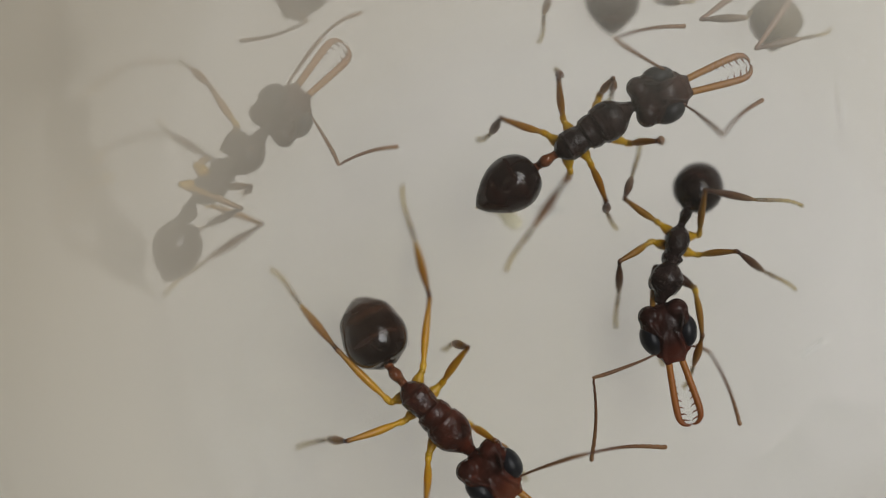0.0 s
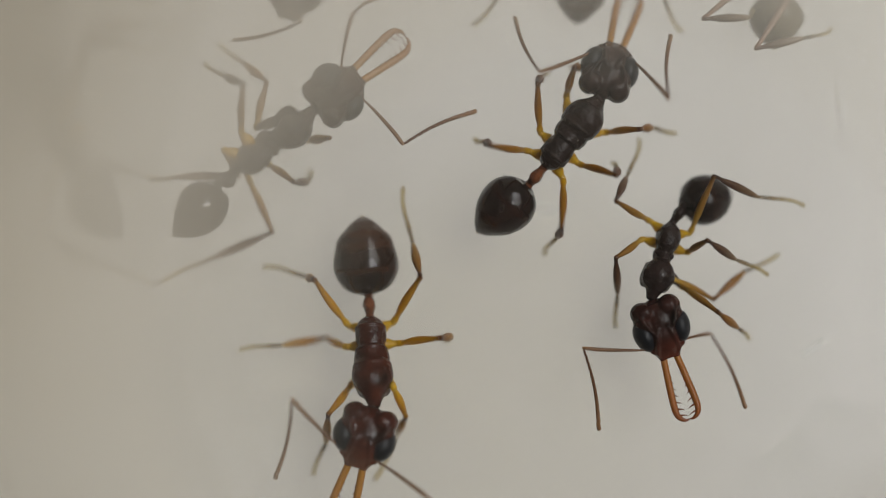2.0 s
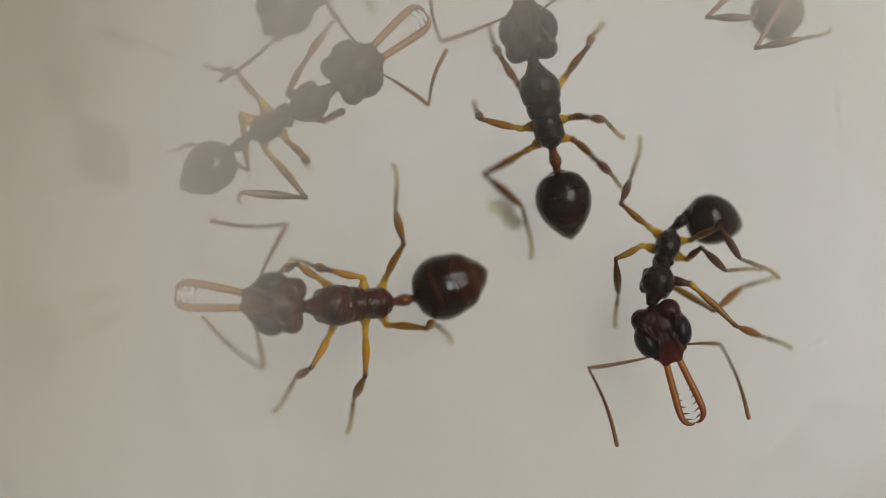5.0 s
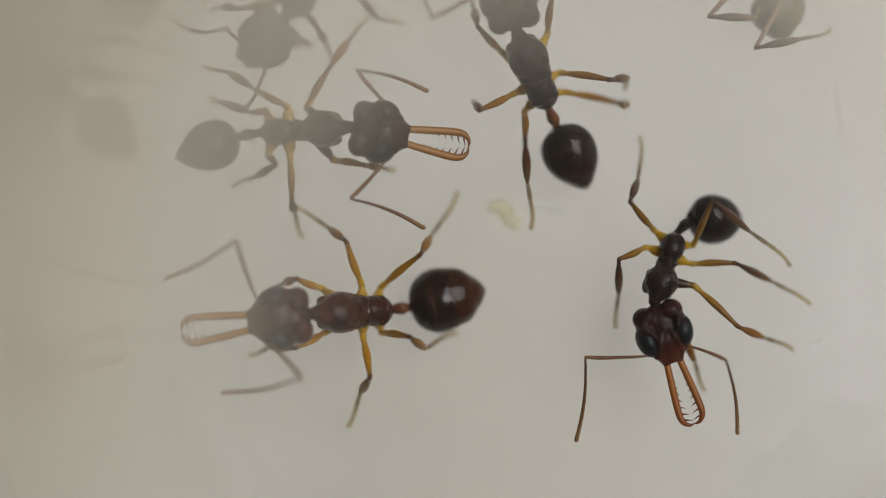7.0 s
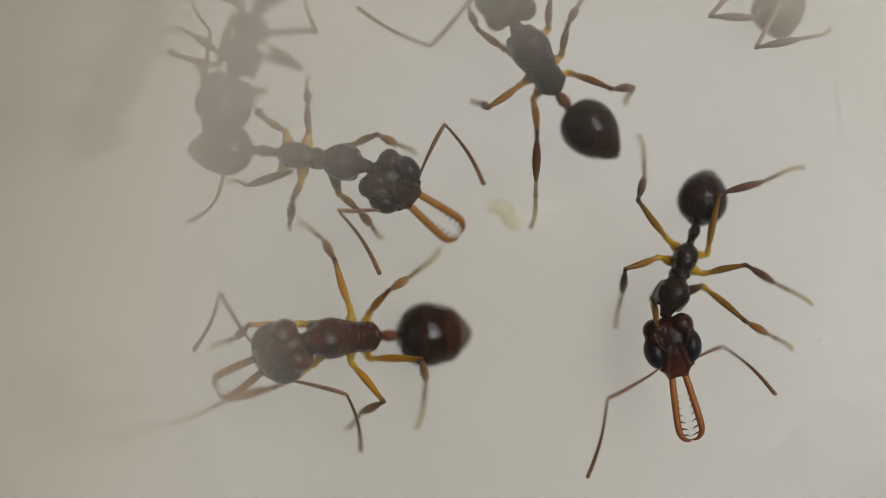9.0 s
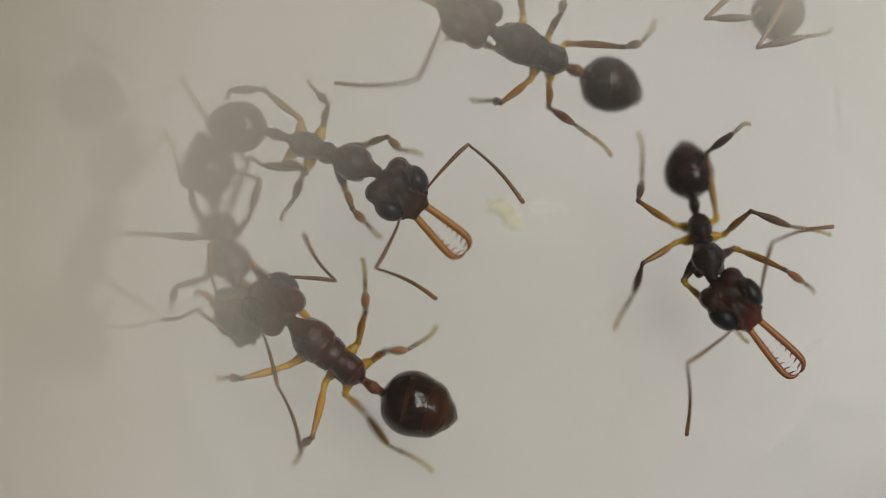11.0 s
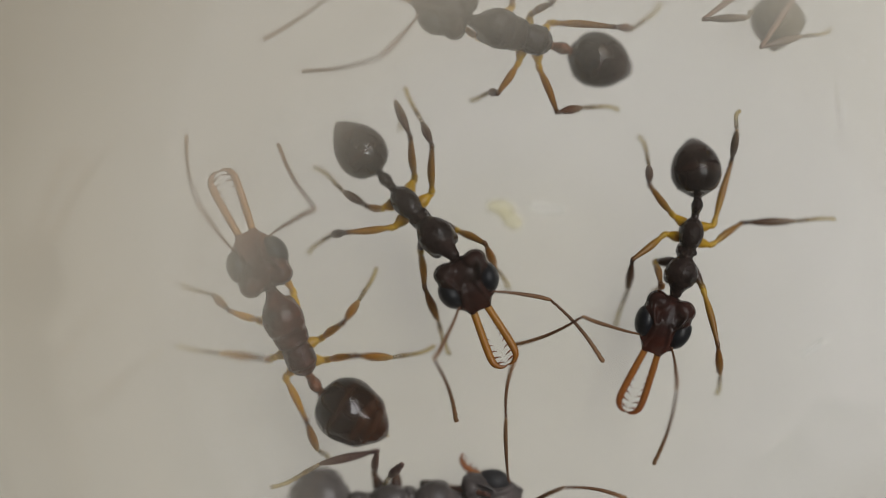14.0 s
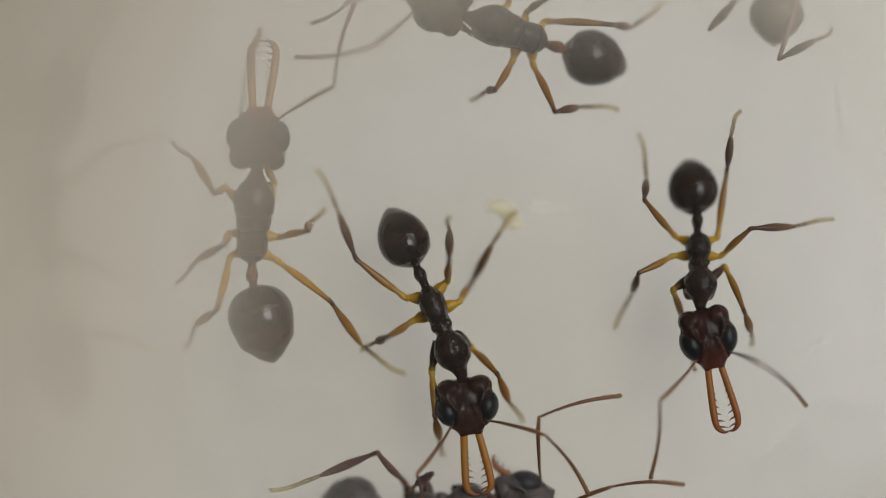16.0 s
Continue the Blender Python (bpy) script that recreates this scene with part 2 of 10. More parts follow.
def make_head(parent, mat, jaw_mat, gape):
    bm = bmesh.new()
    # skull: two lobes behind with a notch between them, a broad flat brow, a narrow snout in front
    tube(bm, [(0.02, 0, -0.02, 0.10, 0.11), (0.11, 0, -0.02, 0.19, 0.19), (0.24, 0, 0.0, 0.34, 0.28), (0.42, 0, 0.0, 0.40, 0.31),
              (0.66, 0, 0.01, 0.42, 0.33), (0.86, 0, -0.02, 0.33, 0.27), (1.00, 0, -0.05, 0.25, 0.18), (1.11, 0, -0.06, 0.19, 0.11)], 20, 3)
    for s in (1, -1):
        ball(bm, (0.21, 0.255 * s, 0.05), (0.21, 0.215, 0.28), (0, 0, 24 * s))
        ball(bm, (0.20, 0.19 * s, 0.14), (0.17, 0.145, 0.19), (0, 0, 12 * s))
        ball(bm, (0.44, 0.28 * s, 0.02), (0.24, 0.19, 0.30), (0, 0, -8 * s))
        # ridges from the brow to the antenna roots, and the edges of the lobes
        tube(bm, [(0.50, 0.09 * s, 0.335, 0.02, 0.02), (0.74, 0.16 * s, 0.31, 0.045, 0.05), (0.94, 0.20 * s, 0.14, 0.05, 0.05),
                  (1.05, 0.17 * s, 0.04, 0.03, 0.03)], 8, 3)
        tube(bm, [(0.10, 0.33 * s, 0.20, 0.02, 0.02), (0.24, 0.33 * s, 0.28, 0.04, 0.035), (0.42, 0.27 * s, 0.33, 0.04, 0.035),
                  (0.62, 0.17 * s, 0.34, 0.02, 0.02)], 8, 3)
        ball(bm, (1.05, 0.13 * s, -0.05), (0.10, 0.08, 0.09))
        ball(bm, (0.90, 0.27 * s, 0.10), (0.07, 0.06, 0.06))
    head = moulded("head_mould", bm, "head", mat, parent, 0.024, 4)
    for s in (1, -1):
        bm = bmesh.new()
        ball(bm, (0.61, 0.325 * s, 0.03), (0.30, 0.20, 0.31), (0, 0, -10 * s), 24, 16)
        mesh_part("eye", bm, EYE_HAZED if mat == HAZED else EYE, head, "large bulging blue-black eye")
    for s in (1, -1):
        bm = bmesh.new()
        tube(bm, [(1.05, 0.115 * s, -0.05, 0.066, 0.05), (1.18, 0.13 * s, -0.06, 0.062, 0.05), (1.55, 0.17 * s, -0.09, 0.063, 0.05),
                  (1.95, 0.205 * s, -0.12, 0.064, 0.05), (2.14, 0.20 * s, -0.13, 0.056, 0.046), (2.24, 0.145 * s, -0.14, 0.042, 0.036),
                  (2.285, 0.065 * s, -0.15, 0.026, 0.026), (2.275, 0.004 * s, -0.155, 0.012, 0.012)], 8, 4)
        jaw = mesh_part("mandible", bm, jaw_mat, head, "long slender amber mandible with inner teeth")
        for x, y, size in ((2.17, 0.14, 0.13), (2.05, 0.16, 0.125), (1.92, 0.165, 0.105), (1.79, 0.16, 0.085),
                           (1.66, 0.145, 0.06), (1.54, 0.13, 0.045), (1.42, 0.12, 0.035)):
            bm = bmesh.new()
            z = -0.06 - (x - 1.18) * 0.08
            tube(bm, [(x, y * s, z, 0.020, 0.020), (x + 0.02, (y - size * 0.6) * s, z, 0.011, 0.011),
                      (x + 0.05, (y - size) * s, z, 0.003, 0.003)], 6, 2)
            mesh_part("tooth", bm, TOOTH, jaw)
        if gape:
            hinge = Vector((1.06 * MM, 0.10 * s * MM, -0.05 * MM))
            jaw.matrix_basis = Matrix.Translation(hinge) @ pose(0, 0, 0, 0, 0, gape * s) @ Matrix.Translation(-hinge)
    return head


def make_thorax(parent, mat, slim):
    bm = bmesh.new()
    if slim:    # a round front, a narrow waist and a smaller rear lobe
        tube(bm, [(0.88, 0, 0.00, 0.10, 0.10), (0.78, 0, 0.00, 0.12, 0.12), (0.68, 0, 0.02, 0.16, 0.17), (0.55, 0, 0.05, 0.27, 0.26),
                  (0.36, 0, 0.08, 0.325, 0.31), (0.18, 0, 0.05, 0.27, 0.27), (0.05, 0, 0.0, 0.165, 0.20), (-0.10, 0, -0.03, 0.135, 0.18),
                  (-0.22, 0, -0.02, 0.155, 0.20), (-0.36, 0, 0.02, 0.22, 0.26), (-0.54, 0, 0.02, 0.235, 0.27), (-0.70, 0, -0.04, 0.19, 0.20),
                  (-0.84, 0, -0.10, 0.09, 0.09)], 20, 4)
        ball(bm, (-0.10, 0, 0.13), (0.10, 0.10, 0.07))
    else:
        tube(bm, [(0.88, 0, 0.00, 0.10, 0.10), (0.78, 0, 0.00, 0.13, 0.13), (0.66, 0, 0.03, 0.20, 0.20), (0.50, 0, 0.06, 0.32, 0.31),
                  (0.32, 0, 0.08, 0.365, 0.33), (0.15, 0, 0.06, 0.345, 0.30), (0.06, 0, 0.02, 0.295, 0.265), (-0.02, 0, 0.03, 0.315, 0.275),
                  (-0.14, 0, 0.02, 0.30, 0.27), (-0.24, 0, 0.0, 0.235, 0.235), (-0.31, 0, 0.01, 0.25, 0.265), (-0.45, 0, 0.02, 0.275, 0.285), (-0.60, 0, 0.01, 0.265, 0.28), (-0.74, 0, -0.05, 0.20, 0.20),
                  (-0.84, 0, -0.10, 0.09, 0.09)], 20, 4)
        ball(bm, (0.0, 0, 0.17), (0.16, 0.19, 0.13))
        ball(bm, (-0.45, 0, 0.14), (0.18, 0.19, 0.15))
    if slim:      # ribs along the waist
        for y in (-0.07, 0.0, 0.07):
            tube(bm, [(0.08, y, 0.14, 0.02, 0.02), (-0.10, y, 0.185 - abs(y) * 0.4, 0.022, 0.03), (-0.26, y, 0.16, 0.02, 0.02)], 8, 3)
    else:         # raised hoops where the back plates meet
        for x, w, z in ((0.10, 0.335, 0.335), (-0.20, 0.275, 0.275), (-0.62, 0.262, 0.285)):
            tube(bm, [(x + 0.001 * i, w * math.cos(a), 0.03 + z * math.sin(a), 0.024, 0.024) for i, a in enumerate(math.pi * n / 8 for n in range(9))], 8, 2)
    k = 0.72 if slim else 1.0
    for s in (1, -1):
        ball(bm, (0.42, 0.19 * s, -0.12), (0.22, 0.12, 0.20))
        ball(bm, (-0.14, 0.13 * s * k, -0.14), (0.17, 0.10, 0.16))
        ball(bm, (-0.12, 0.21 * s * k, 0.10), (0.06, 0.05, 0.05))
        ball(bm, (-0.56, 0.12 * s, -0.12), (0.18, 0.12, 0.16))
    return moulded("slim_mould" if slim else "stout_mould", bm, "thorax", mat, parent, 0.026, 2)


def make_petiole(parent, mat):
    bm = bmesh.new()
    tube(bm, [(0.03, 0, 0, 0.085, 0.085), (-0.08, 0, 0.01, 0.075, 0.08), (-0.17, 0, 0.05, 0.10, 0.15), (-0.24, 0, 0.07, 0.115, 0.19),
              (-0.31, 0, 0.03, 0.085, 0.12), (-0.40, 0, 0.0, 0.075, 0.08), (-0.50, 0, 0.0, 0.10, 0.10)], 14, 4)
    return mesh_part("petiole", bm, mat, parent, "narrow waist segment with a raised node")


def make_gaster(parent, mat, wide, long):
    bm = bmesh.new()
    back = lambda x: -0.44 - (-x - 0.44) * long
    blunt = 1.12 if wide > 1.05 else 1.0      # the widest abdomen ends rounder
    tube(bm, [(back(x), 0, z, w * wide * (blunt if x < -1.3 else 1), h * wide * (blunt if x < -1.3 else 1)) for x, z, w, h in (
        (-0.44, 0.0, 0.11, 0.11), (-0.49, 0.0, 0.24, 0.23), (-0.60, 0.02, 0.40, 0.38), (-0.80, 0.04, 0.51, 0.48),
        (-1.00, 0.05, 0.53, 0.50), (-1.20, 0.04, 0.49, 0.46), (-1.40, 0.01, 0.39, 0.365), (-1.55, -0.02, 0.27, 0.25),
        (-1.67, -0.05, 0.17, 0.15), (-1.76, -0.07, 0.05, 0.045))], 28, 5)
    rng = random.Random(5)

    def skin(r):
        a, x = r.uniform(0, 6.28), r.uniform(-1.6, -0.6)
        w = 0.5 * wide * math.sqrt(max(0.05, 1 - ((x + 0.98) / 0.72) ** 2))
        n = Vector(((x + 0.98) * -0.4 - 0.3, math.cos(a), math.sin(a))).normalized()
        return Vector((back(x), math.cos(a) * w, math.sin(a) * w + 0.03)), n

    hairs(bm, rng, 70, skin, 0.03)
    gaster = mesh_part("gaster", bm, mat, parent, "glossy drop-shaped abdomen")
    # the pale seam between the first plates
    bm = bmesh.new()
    for x, rad, z in ((-0.86, 0.521, 0.043), (-1.30, 0.45, 0.027)):
        for i in range(28):
            t0, t1 = (2 * math.pi * k / 28 for k in (i, i + 1))
            p, q = ((back(x), rad * wide * math.cos(t), z + rad * wide * 0.944 * math.sin(t), 0.006, 0.006) for t in (t0, t1))
            tube(bm, [p, q], 5, 1)
    mesh_part("seam", bm, BROWN, gaster, "thin raised seams across the abdomen")
    bm = bmesh.new()
    tube(bm, [(back(-1.66), 0, -0.05, 0.15 * wide, 0.13 * wide), (back(-1.745), 0, -0.075, 0.05, 0.05), (back(-1.80), 0, -0.085, 0.012, 0.012)], 10, 2)
    mesh_part("tip", bm, TIP, gaster, "pale abdomen tip")
    return gaster


def make_leg(parent, kind, s, mats, long):
    """The coxa stays on the body; femur, tibia and tarsus lie along +x from their joints and are keyed."""
    a, b, c = long
    hx, hy = HIPS[kind]
    bm = bmesh.new()
    lean = {"fore": 0.12, "mid": 0.0, "hind": -0.12}[kind]
    if kind == "fore":      # lies along +x, keyed
        tube(bm, [(-0.06, 0, 0, 0.09, 0.09), (0.08, 0, 0, 0.10, 0.10), (0.26, 0, 0.005, 0.084, 0.084), (0.38, 0, 0, 0.056, 0.056),
                  (COXA_LONG - 0.02, 0, 0, 0.068, 0.068), (COXA_LONG + 0.03, 0, 0, 0.045, 0.045)], 12, 3)
        coxa = mesh_part("coxa", bm, mats[2], parent, "long hip segment")
    else:
        tube(bm, [(hx - lean * 0.8, (hy - 0.12) * s, HIP_Z + 0.02, 0.10, 0.10), (hx - lean * 0.4, (hy + 0.02) * s, HIP_Z, 0.115, 0.115),
                  (hx - lean * 0.1, (hy + 0.10) * s, HIP_Z, 0.092, 0.092), (hx + lean * 0.15, (hy + 0.17) * s, HIP_Z, 0.06, 0.06),
                  (hx + lean * 0.25, (hy + 0.21) * s, HIP_Z, 0.064, 0.064), (hx + lean * 0.3, (hy + 0.25) * s, HIP_Z, 0.05, 0.05)], 12, 3)
        coxa = mesh_part("coxa", bm, mats[3], parent, "short round hip segment")
    bm = bmesh.new()
    tube(bm, [(-0.02, 0, 0, 0.042, 0.042), (0.06 * a, 0, 0, 0.064, 0.064), (0.15 * a, 0, 0, 0.044, 0.044), (0.34 * a, 0.008, 0.01, 0.066, 0.070),
              (0.55 * a, 0.012, 0.015, 0.068, 0.074), (0.82 * a, 0.004, 0.01, 0.048, 0.050), (0.93 * a, 0, 0, 0.040, 0.042), (0.98 * a, 0, 0, 0.050, 0.048), (a + 0.03, 0, 0, 0.028, 0.028)], 10, 3)
    femur = mesh_part("femur", bm, mats[0], parent)
    bm = bmesh.new()
    tube(bm, [(-0.03, 0, 0, 0.032, 0.032), (0.05 * b, 0, 0, 0.042, 0.042), (0.14 * b, 0, 0, 0.036, 0.036), (0.35 * b, 0, 0.01, 0.066, 0.064),
              (0.58 * b, 0, 0.012, 0.078, 0.073), (0.80 * b, 0, 0.006, 0.064, 0.058), (0.95 * b, 0, 0, 0.044, 0.040), (b + 0.01, 0, 0, 0.028, 0.028)], 10, 3)
    rng = random.Random(9)

    def shin(r):
        q, x = r.uniform(0, 6.28), r.uniform(0.2, 0.95) * b
        n = Vector((0.5, math.cos(q), math.sin(q)))
        return Vector((x, math.cos(q) * 0.06, math.sin(q) * 0.06)), n.normalized()

    hairs(bm, rng, 14, shin, 0.045)
    fore_amber = kind == "fore" and mats[1] in (TIBIA_BROWN, TIBIA_RUSSET)
    tibia = mesh_part("tibia", bm, FORE_TIBIA if fore_amber else mats[1], parent)
    bm = bmesh.new()
    rows, x = [], 0.0
    sway = lambda x: 0.22 * s * c * (x / c) ** 2 * (1 - x / c) * (1.6 if kind == "hind" else 1.0)   # feet bow outwards
    for seg, w in ((0.40, 0.036), (0.18, 0.036), (0.14, 0.036), (0.12, 0.035), (0.16, 0.037)):
        rows += [(x + 0.01, sway(x), 0, w * 0.9, w * 0.9), (x + seg * c * 0.85, sway(x + seg * c * 0.85), 0, w * 1.25, w * 1.25)]
        x += seg * c
    tube(bm, rows, 8, 2)
    for k in (1, -1):
        tube(bm, [(x - 0.03, 0.01 * k, 0, 0.014, 0.014), (x + 0.02, 0.025 * k, 0.01, 0.010, 0.010), (x + 0.04, 0.03 * k, -0.01, 0.004, 0.004)], 5, 2)
    tarsus = mesh_part("tarsus", bm, TARSUS, parent, "pale jointed foot")
    return femur, tibia, tarsus, coxa


def make_feeler(parent, scape_long, whip_long):
    bm = bmesh.new()
    tube(bm, [(-0.02, 0, 0, 0.028, 0.028), (0.04, 0, 0, 0.034, 0.034), (0.09, 0, 0, 0.020, 0.020), (0.3 * scape_long, 0.02, 0.012, 0.026, 0.026),
              (0.76 * scape_long, 0.02, 0.006, 0.038, 0.038), (scape_long - 0.04, 0, 0, 0.032, 0.032), (scape_long + 0.02, 0, 0, 0.02, 0.02)], 8, 3)
    scape = mesh_part("antenna_scape", bm, FEELER, parent, "thin brown antenna shaft")
    bm = bmesh.new()
    rows, n = [], 11
    for i in range(n):
        w = 0.024 + 0.022 * i / n
        bow = 0.07 * math.sin(math.pi * (i + 0.4) / n)
        rows += [(whip_long * (i + 0.06) / n, bow, 0, w * 0.84, w * 0.84), (whip_long * (i + 0.8) / n, bow, 0, w, w)]
    rows.append((whip_long, 0, 0, 0.012, 0.012))
    tube(bm, rows, 8, 1)
    whip = mesh_part("antenna_whip", bm, FEELER, parent, "beaded brown antenna end")
    return scape, whip


def make_ant(label, shell, head_shell, waist, leg_mats, slim, wide, long, gape=0, limbs=(), build=(1, 1, 1)):
    legs, feeler = limbs
    root = tagged(new("ant"), label, "ant", "ants in the dish")
    root.empty_display_size = 0.001
    parts = {"root": root, "long": legs, "feeler": feeler, "build": build, "head": make_head(root, head_shell, JAW_RED if head_shell == HEAD_MAROON or gape else JAW, gape), "thorax": make_thorax(root, shell, slim),
             "petiole": make_petiole(root, waist), "gaster": make_gaster(root, {BLACK: GASTER_BLACK, OLIVE: GASTER_OLIVE, HAZED: GASTER_HAZED}.get(shell, GASTER_BROWN), wide, long)}
    for kind in HIPS:
        for side, s in (("left", 1), ("right", -1)):
            parts[kind + "_" + side] = make_leg(root, kind, s, leg_mats, legs[kind])
    for side in ("left", "right"):
        parts["feeler_" + side] = make_feeler(root, *feeler)
    # each ant's own build: length and width of its head, length of its trunk
    head_long, head_wide, trunk = build
    parts["head"].scale = (head_long, head_wide, 1)
    for ob in [parts["thorax"]] + [parts[k + "_" + side][3] for k in ("mid", "hind") for side in ("left", "right")]:
        ob.scale = (trunk, 1, 1)
    return parts


# ---- how an ant moves: plan tracks in mm, joints solved with rigid segments ----
def along(rows, t):
    """The numbers of a track at t, eased between its rows."""
    if t <= rows[0][0]:
        return np.array(rows[0][1:], float)
    for i, (a, b) in enumerate(zip(rows, rows[1:])):
        if t <= b[0]:
            u = (t - a[0]) / (b[0] - a[0])
            p0, p1 = np.array(a[1:], float), np.array(b[1:], float)
            before, after = rows[max(i - 1, 0)], rows[min(i + 2, len(rows) - 1)]
            m0 = (p1 - np.array(before[1:], float)) / max(b[0] - before[0], 0.01) * (b[0] - a[0])
            m1 = (np.array(after[1:], float) - p0) / max(after[0] - a[0], 0.01) * (b[0] - a[0])
            same = np.abs(p1 - p0) < 0.03
            m0, m1 = np.where(same, 0, m0), np.where(same, 0, m1)
            return (2 * u ** 3 - 3 * u * u + 1) * p0 + (u ** 3 - 2 * u * u + u) * m0 + (3 * u * u - 2 * u ** 3) * p1 + (u ** 3 - u * u) * m1
    return np.array(rows[-1][1:], float)


def aim(start, end):
    """A pose at start whose x axis runs to end and whose z stays as high as it can."""
    d = (end - start).normalized()
    side = Vector((0, 0, 1)).cross(d)
    side = side.normalized() if side.length > 1e-4 else Vector((0, 1, 0))
    m = Matrix((d, side, d.cross(side))).transposed().to_4x4()
    return Matrix.Translation(start) @ m


def step_to(start, goal, length):
    """The end of a rigid segment of that length from start towards goal."""
    return start + (goal - start).normalized() * length


def mm_pose(m):
    out = m.copy()
    out.translation = m.translation * MM
    return out


def stance(size, tracks, t, long, feeler, build):
    """Where an ant and its parts are at t: the root's pose, and the parts' poses in the root's space."""
    nx, ny, nz, px, py, pz, roll = along(tracks["spine"], t)
    lean_over, head_lean = pose(0, 0, 0, roll, 0, 0), pose(0, 0, 0, roll * 0.4, 0, 0)
    head_long, head_wide, trunk = build
    yaw = math.degrees(math.atan2(ny - py, nx - px))
    base = pose((nx + px) / 2, (ny + py) / 2, 0, 0, 0, yaw)
    inv = Matrix.Scale(1 / size, 4) @ base.inverted()

    def goals(name):
        v = along(tracks[name], t)
        return [inv @ Vector(v[i:i + 3]) for i in range(0, len(v), 3)]

    front, rear = inv @ Vector((nx, ny, nz)), inv @ Vector((px, py, pz))
    middle = (front + rear) / 2
    body = aim(middle, middle + front - rear) @ lean_over
    neck, waist = body @ Vector((0.85 * trunk, 0, 0)), body @ Vector((-0.85 * trunk, 0, -0.08))
    head = aim(neck, goals("jaw")[0]) @ head_lean
    # stalk and abdomen point backwards along -x; the abdomen hinges on the stalk's end
    tail = goals("tail")[0]
    stalk = (waist - neck).normalized() * 0.6 + (tail - waist).normalized() * 0.4
    hinge = step_to(waist, waist + stalk, 0.44)
    poses = {"thorax": body, "head": head, "petiole": aim(waist, waist - stalk) @ lean_over,
             "gaster": aim(hinge, hinge * 2 - tail) @ Matrix.Translation((0.44, 0, 0)) @ lean_over}
    for side, s in (("left", 1), ("right", -1)):
        start = head @ Vector((FEELER_ROOT[0] * head_long, FEELER_ROOT[1] * s * head_wide, FEELER_ROOT[2]))
        for i, (goal, length) in enumerate(zip(goals("feeler_" + side), feeler)):
            end = step_to(start, goal, length)
            poses[("feeler_" + side, i)] = aim(start, end)
            start = end
        for kind, (hx, hy) in HIPS.items():
            name = kind + "_" + side
            joints = goals(name)
            if kind == "fore":
                socket = body @ Vector((hx * trunk, (hy - 0.04) * s, HIP_Z))
                hip = step_to(socket, joints.pop(0), COXA_LONG)
                poses[(name, 3)] = aim(socket, hip)
            else:
                hip = body @ Vector(((hx + (-0.036 if kind == "hind" else 0)) * trunk, (hy + 0.23) * s, HIP_Z))
                poses[(name, 3)] = body
            for i, (goal, length) in enumerate(zip(joints, long[kind])):
                end = step_to(hip, goal, length)
                poses[(name, i)] = aim(hip, end)
                hip = end
    return base, poses


def drive(parts, size, tracks, times):
    """Keys the ant and its limbs. tracks, in mm: spine (t, neck x, y, z, waist x, y, z, roll), jaw, tail and limbs (t, then x, y, z of each joint)."""
    roots, keyed = [], {}
    for t in times:
        base, poses = stance(size, tracks, t, parts["long"], parts["feeler"], parts["build"])
        roots.append((t, mm_pose(base)))
        for name, m in poses.items():
            keyed.setdefault(name, []).append((t, mm_pose(m)))
    for name, rows in keyed.items():
        ob = parts[name[0]][name[1]] if isinstance(name, tuple) else parts[name]
        walk(ob, rows)
    parts["root"].scale = (size, size, size)
    walk(parts["root"], roots)


# ---- the place ----
def pale_table():
    m, t, b = material("pale_table", (0.62, 0.585, 0.52), 0.75)
    n = t.nodes.new("ShaderNodeMixRGB")
    n.blend_type = "MULTIPLY"
    n.inputs[0].default_value = 1
    t.links.new(ramp(t, grain(t, 60, 3), (0.3, (0.592, 0.566, 0.514)), (0.7, (0.618, 0.593, 0.542))), n.inputs[1])
    t.links.new(ramp(t, grain(t, 700, 4), (0.3, (0.95, 0.95, 0.95)), (0.7, (1, 1, 1))), n.inputs[2])
    t.links.new(n.outputs[0], b.inputs["Base Color"])
    bump(t, b, grain(t, 2500, 4), 0.2, 0.00005)
    return m


def wall_paint():
    m, t, b = material("wall_paint", (0.42, 0.40, 0.37), 0.8)
    t.links.new(ramp(t, grain(t, 3, 4), (0.3, (0.38, 0.37, 0.34)), (0.7, (0.45, 0.43, 0.40))), b.inputs["Base Color"])
    bump(t, b, grain(t, 180, 3), 0.1, 0.001)
    return m


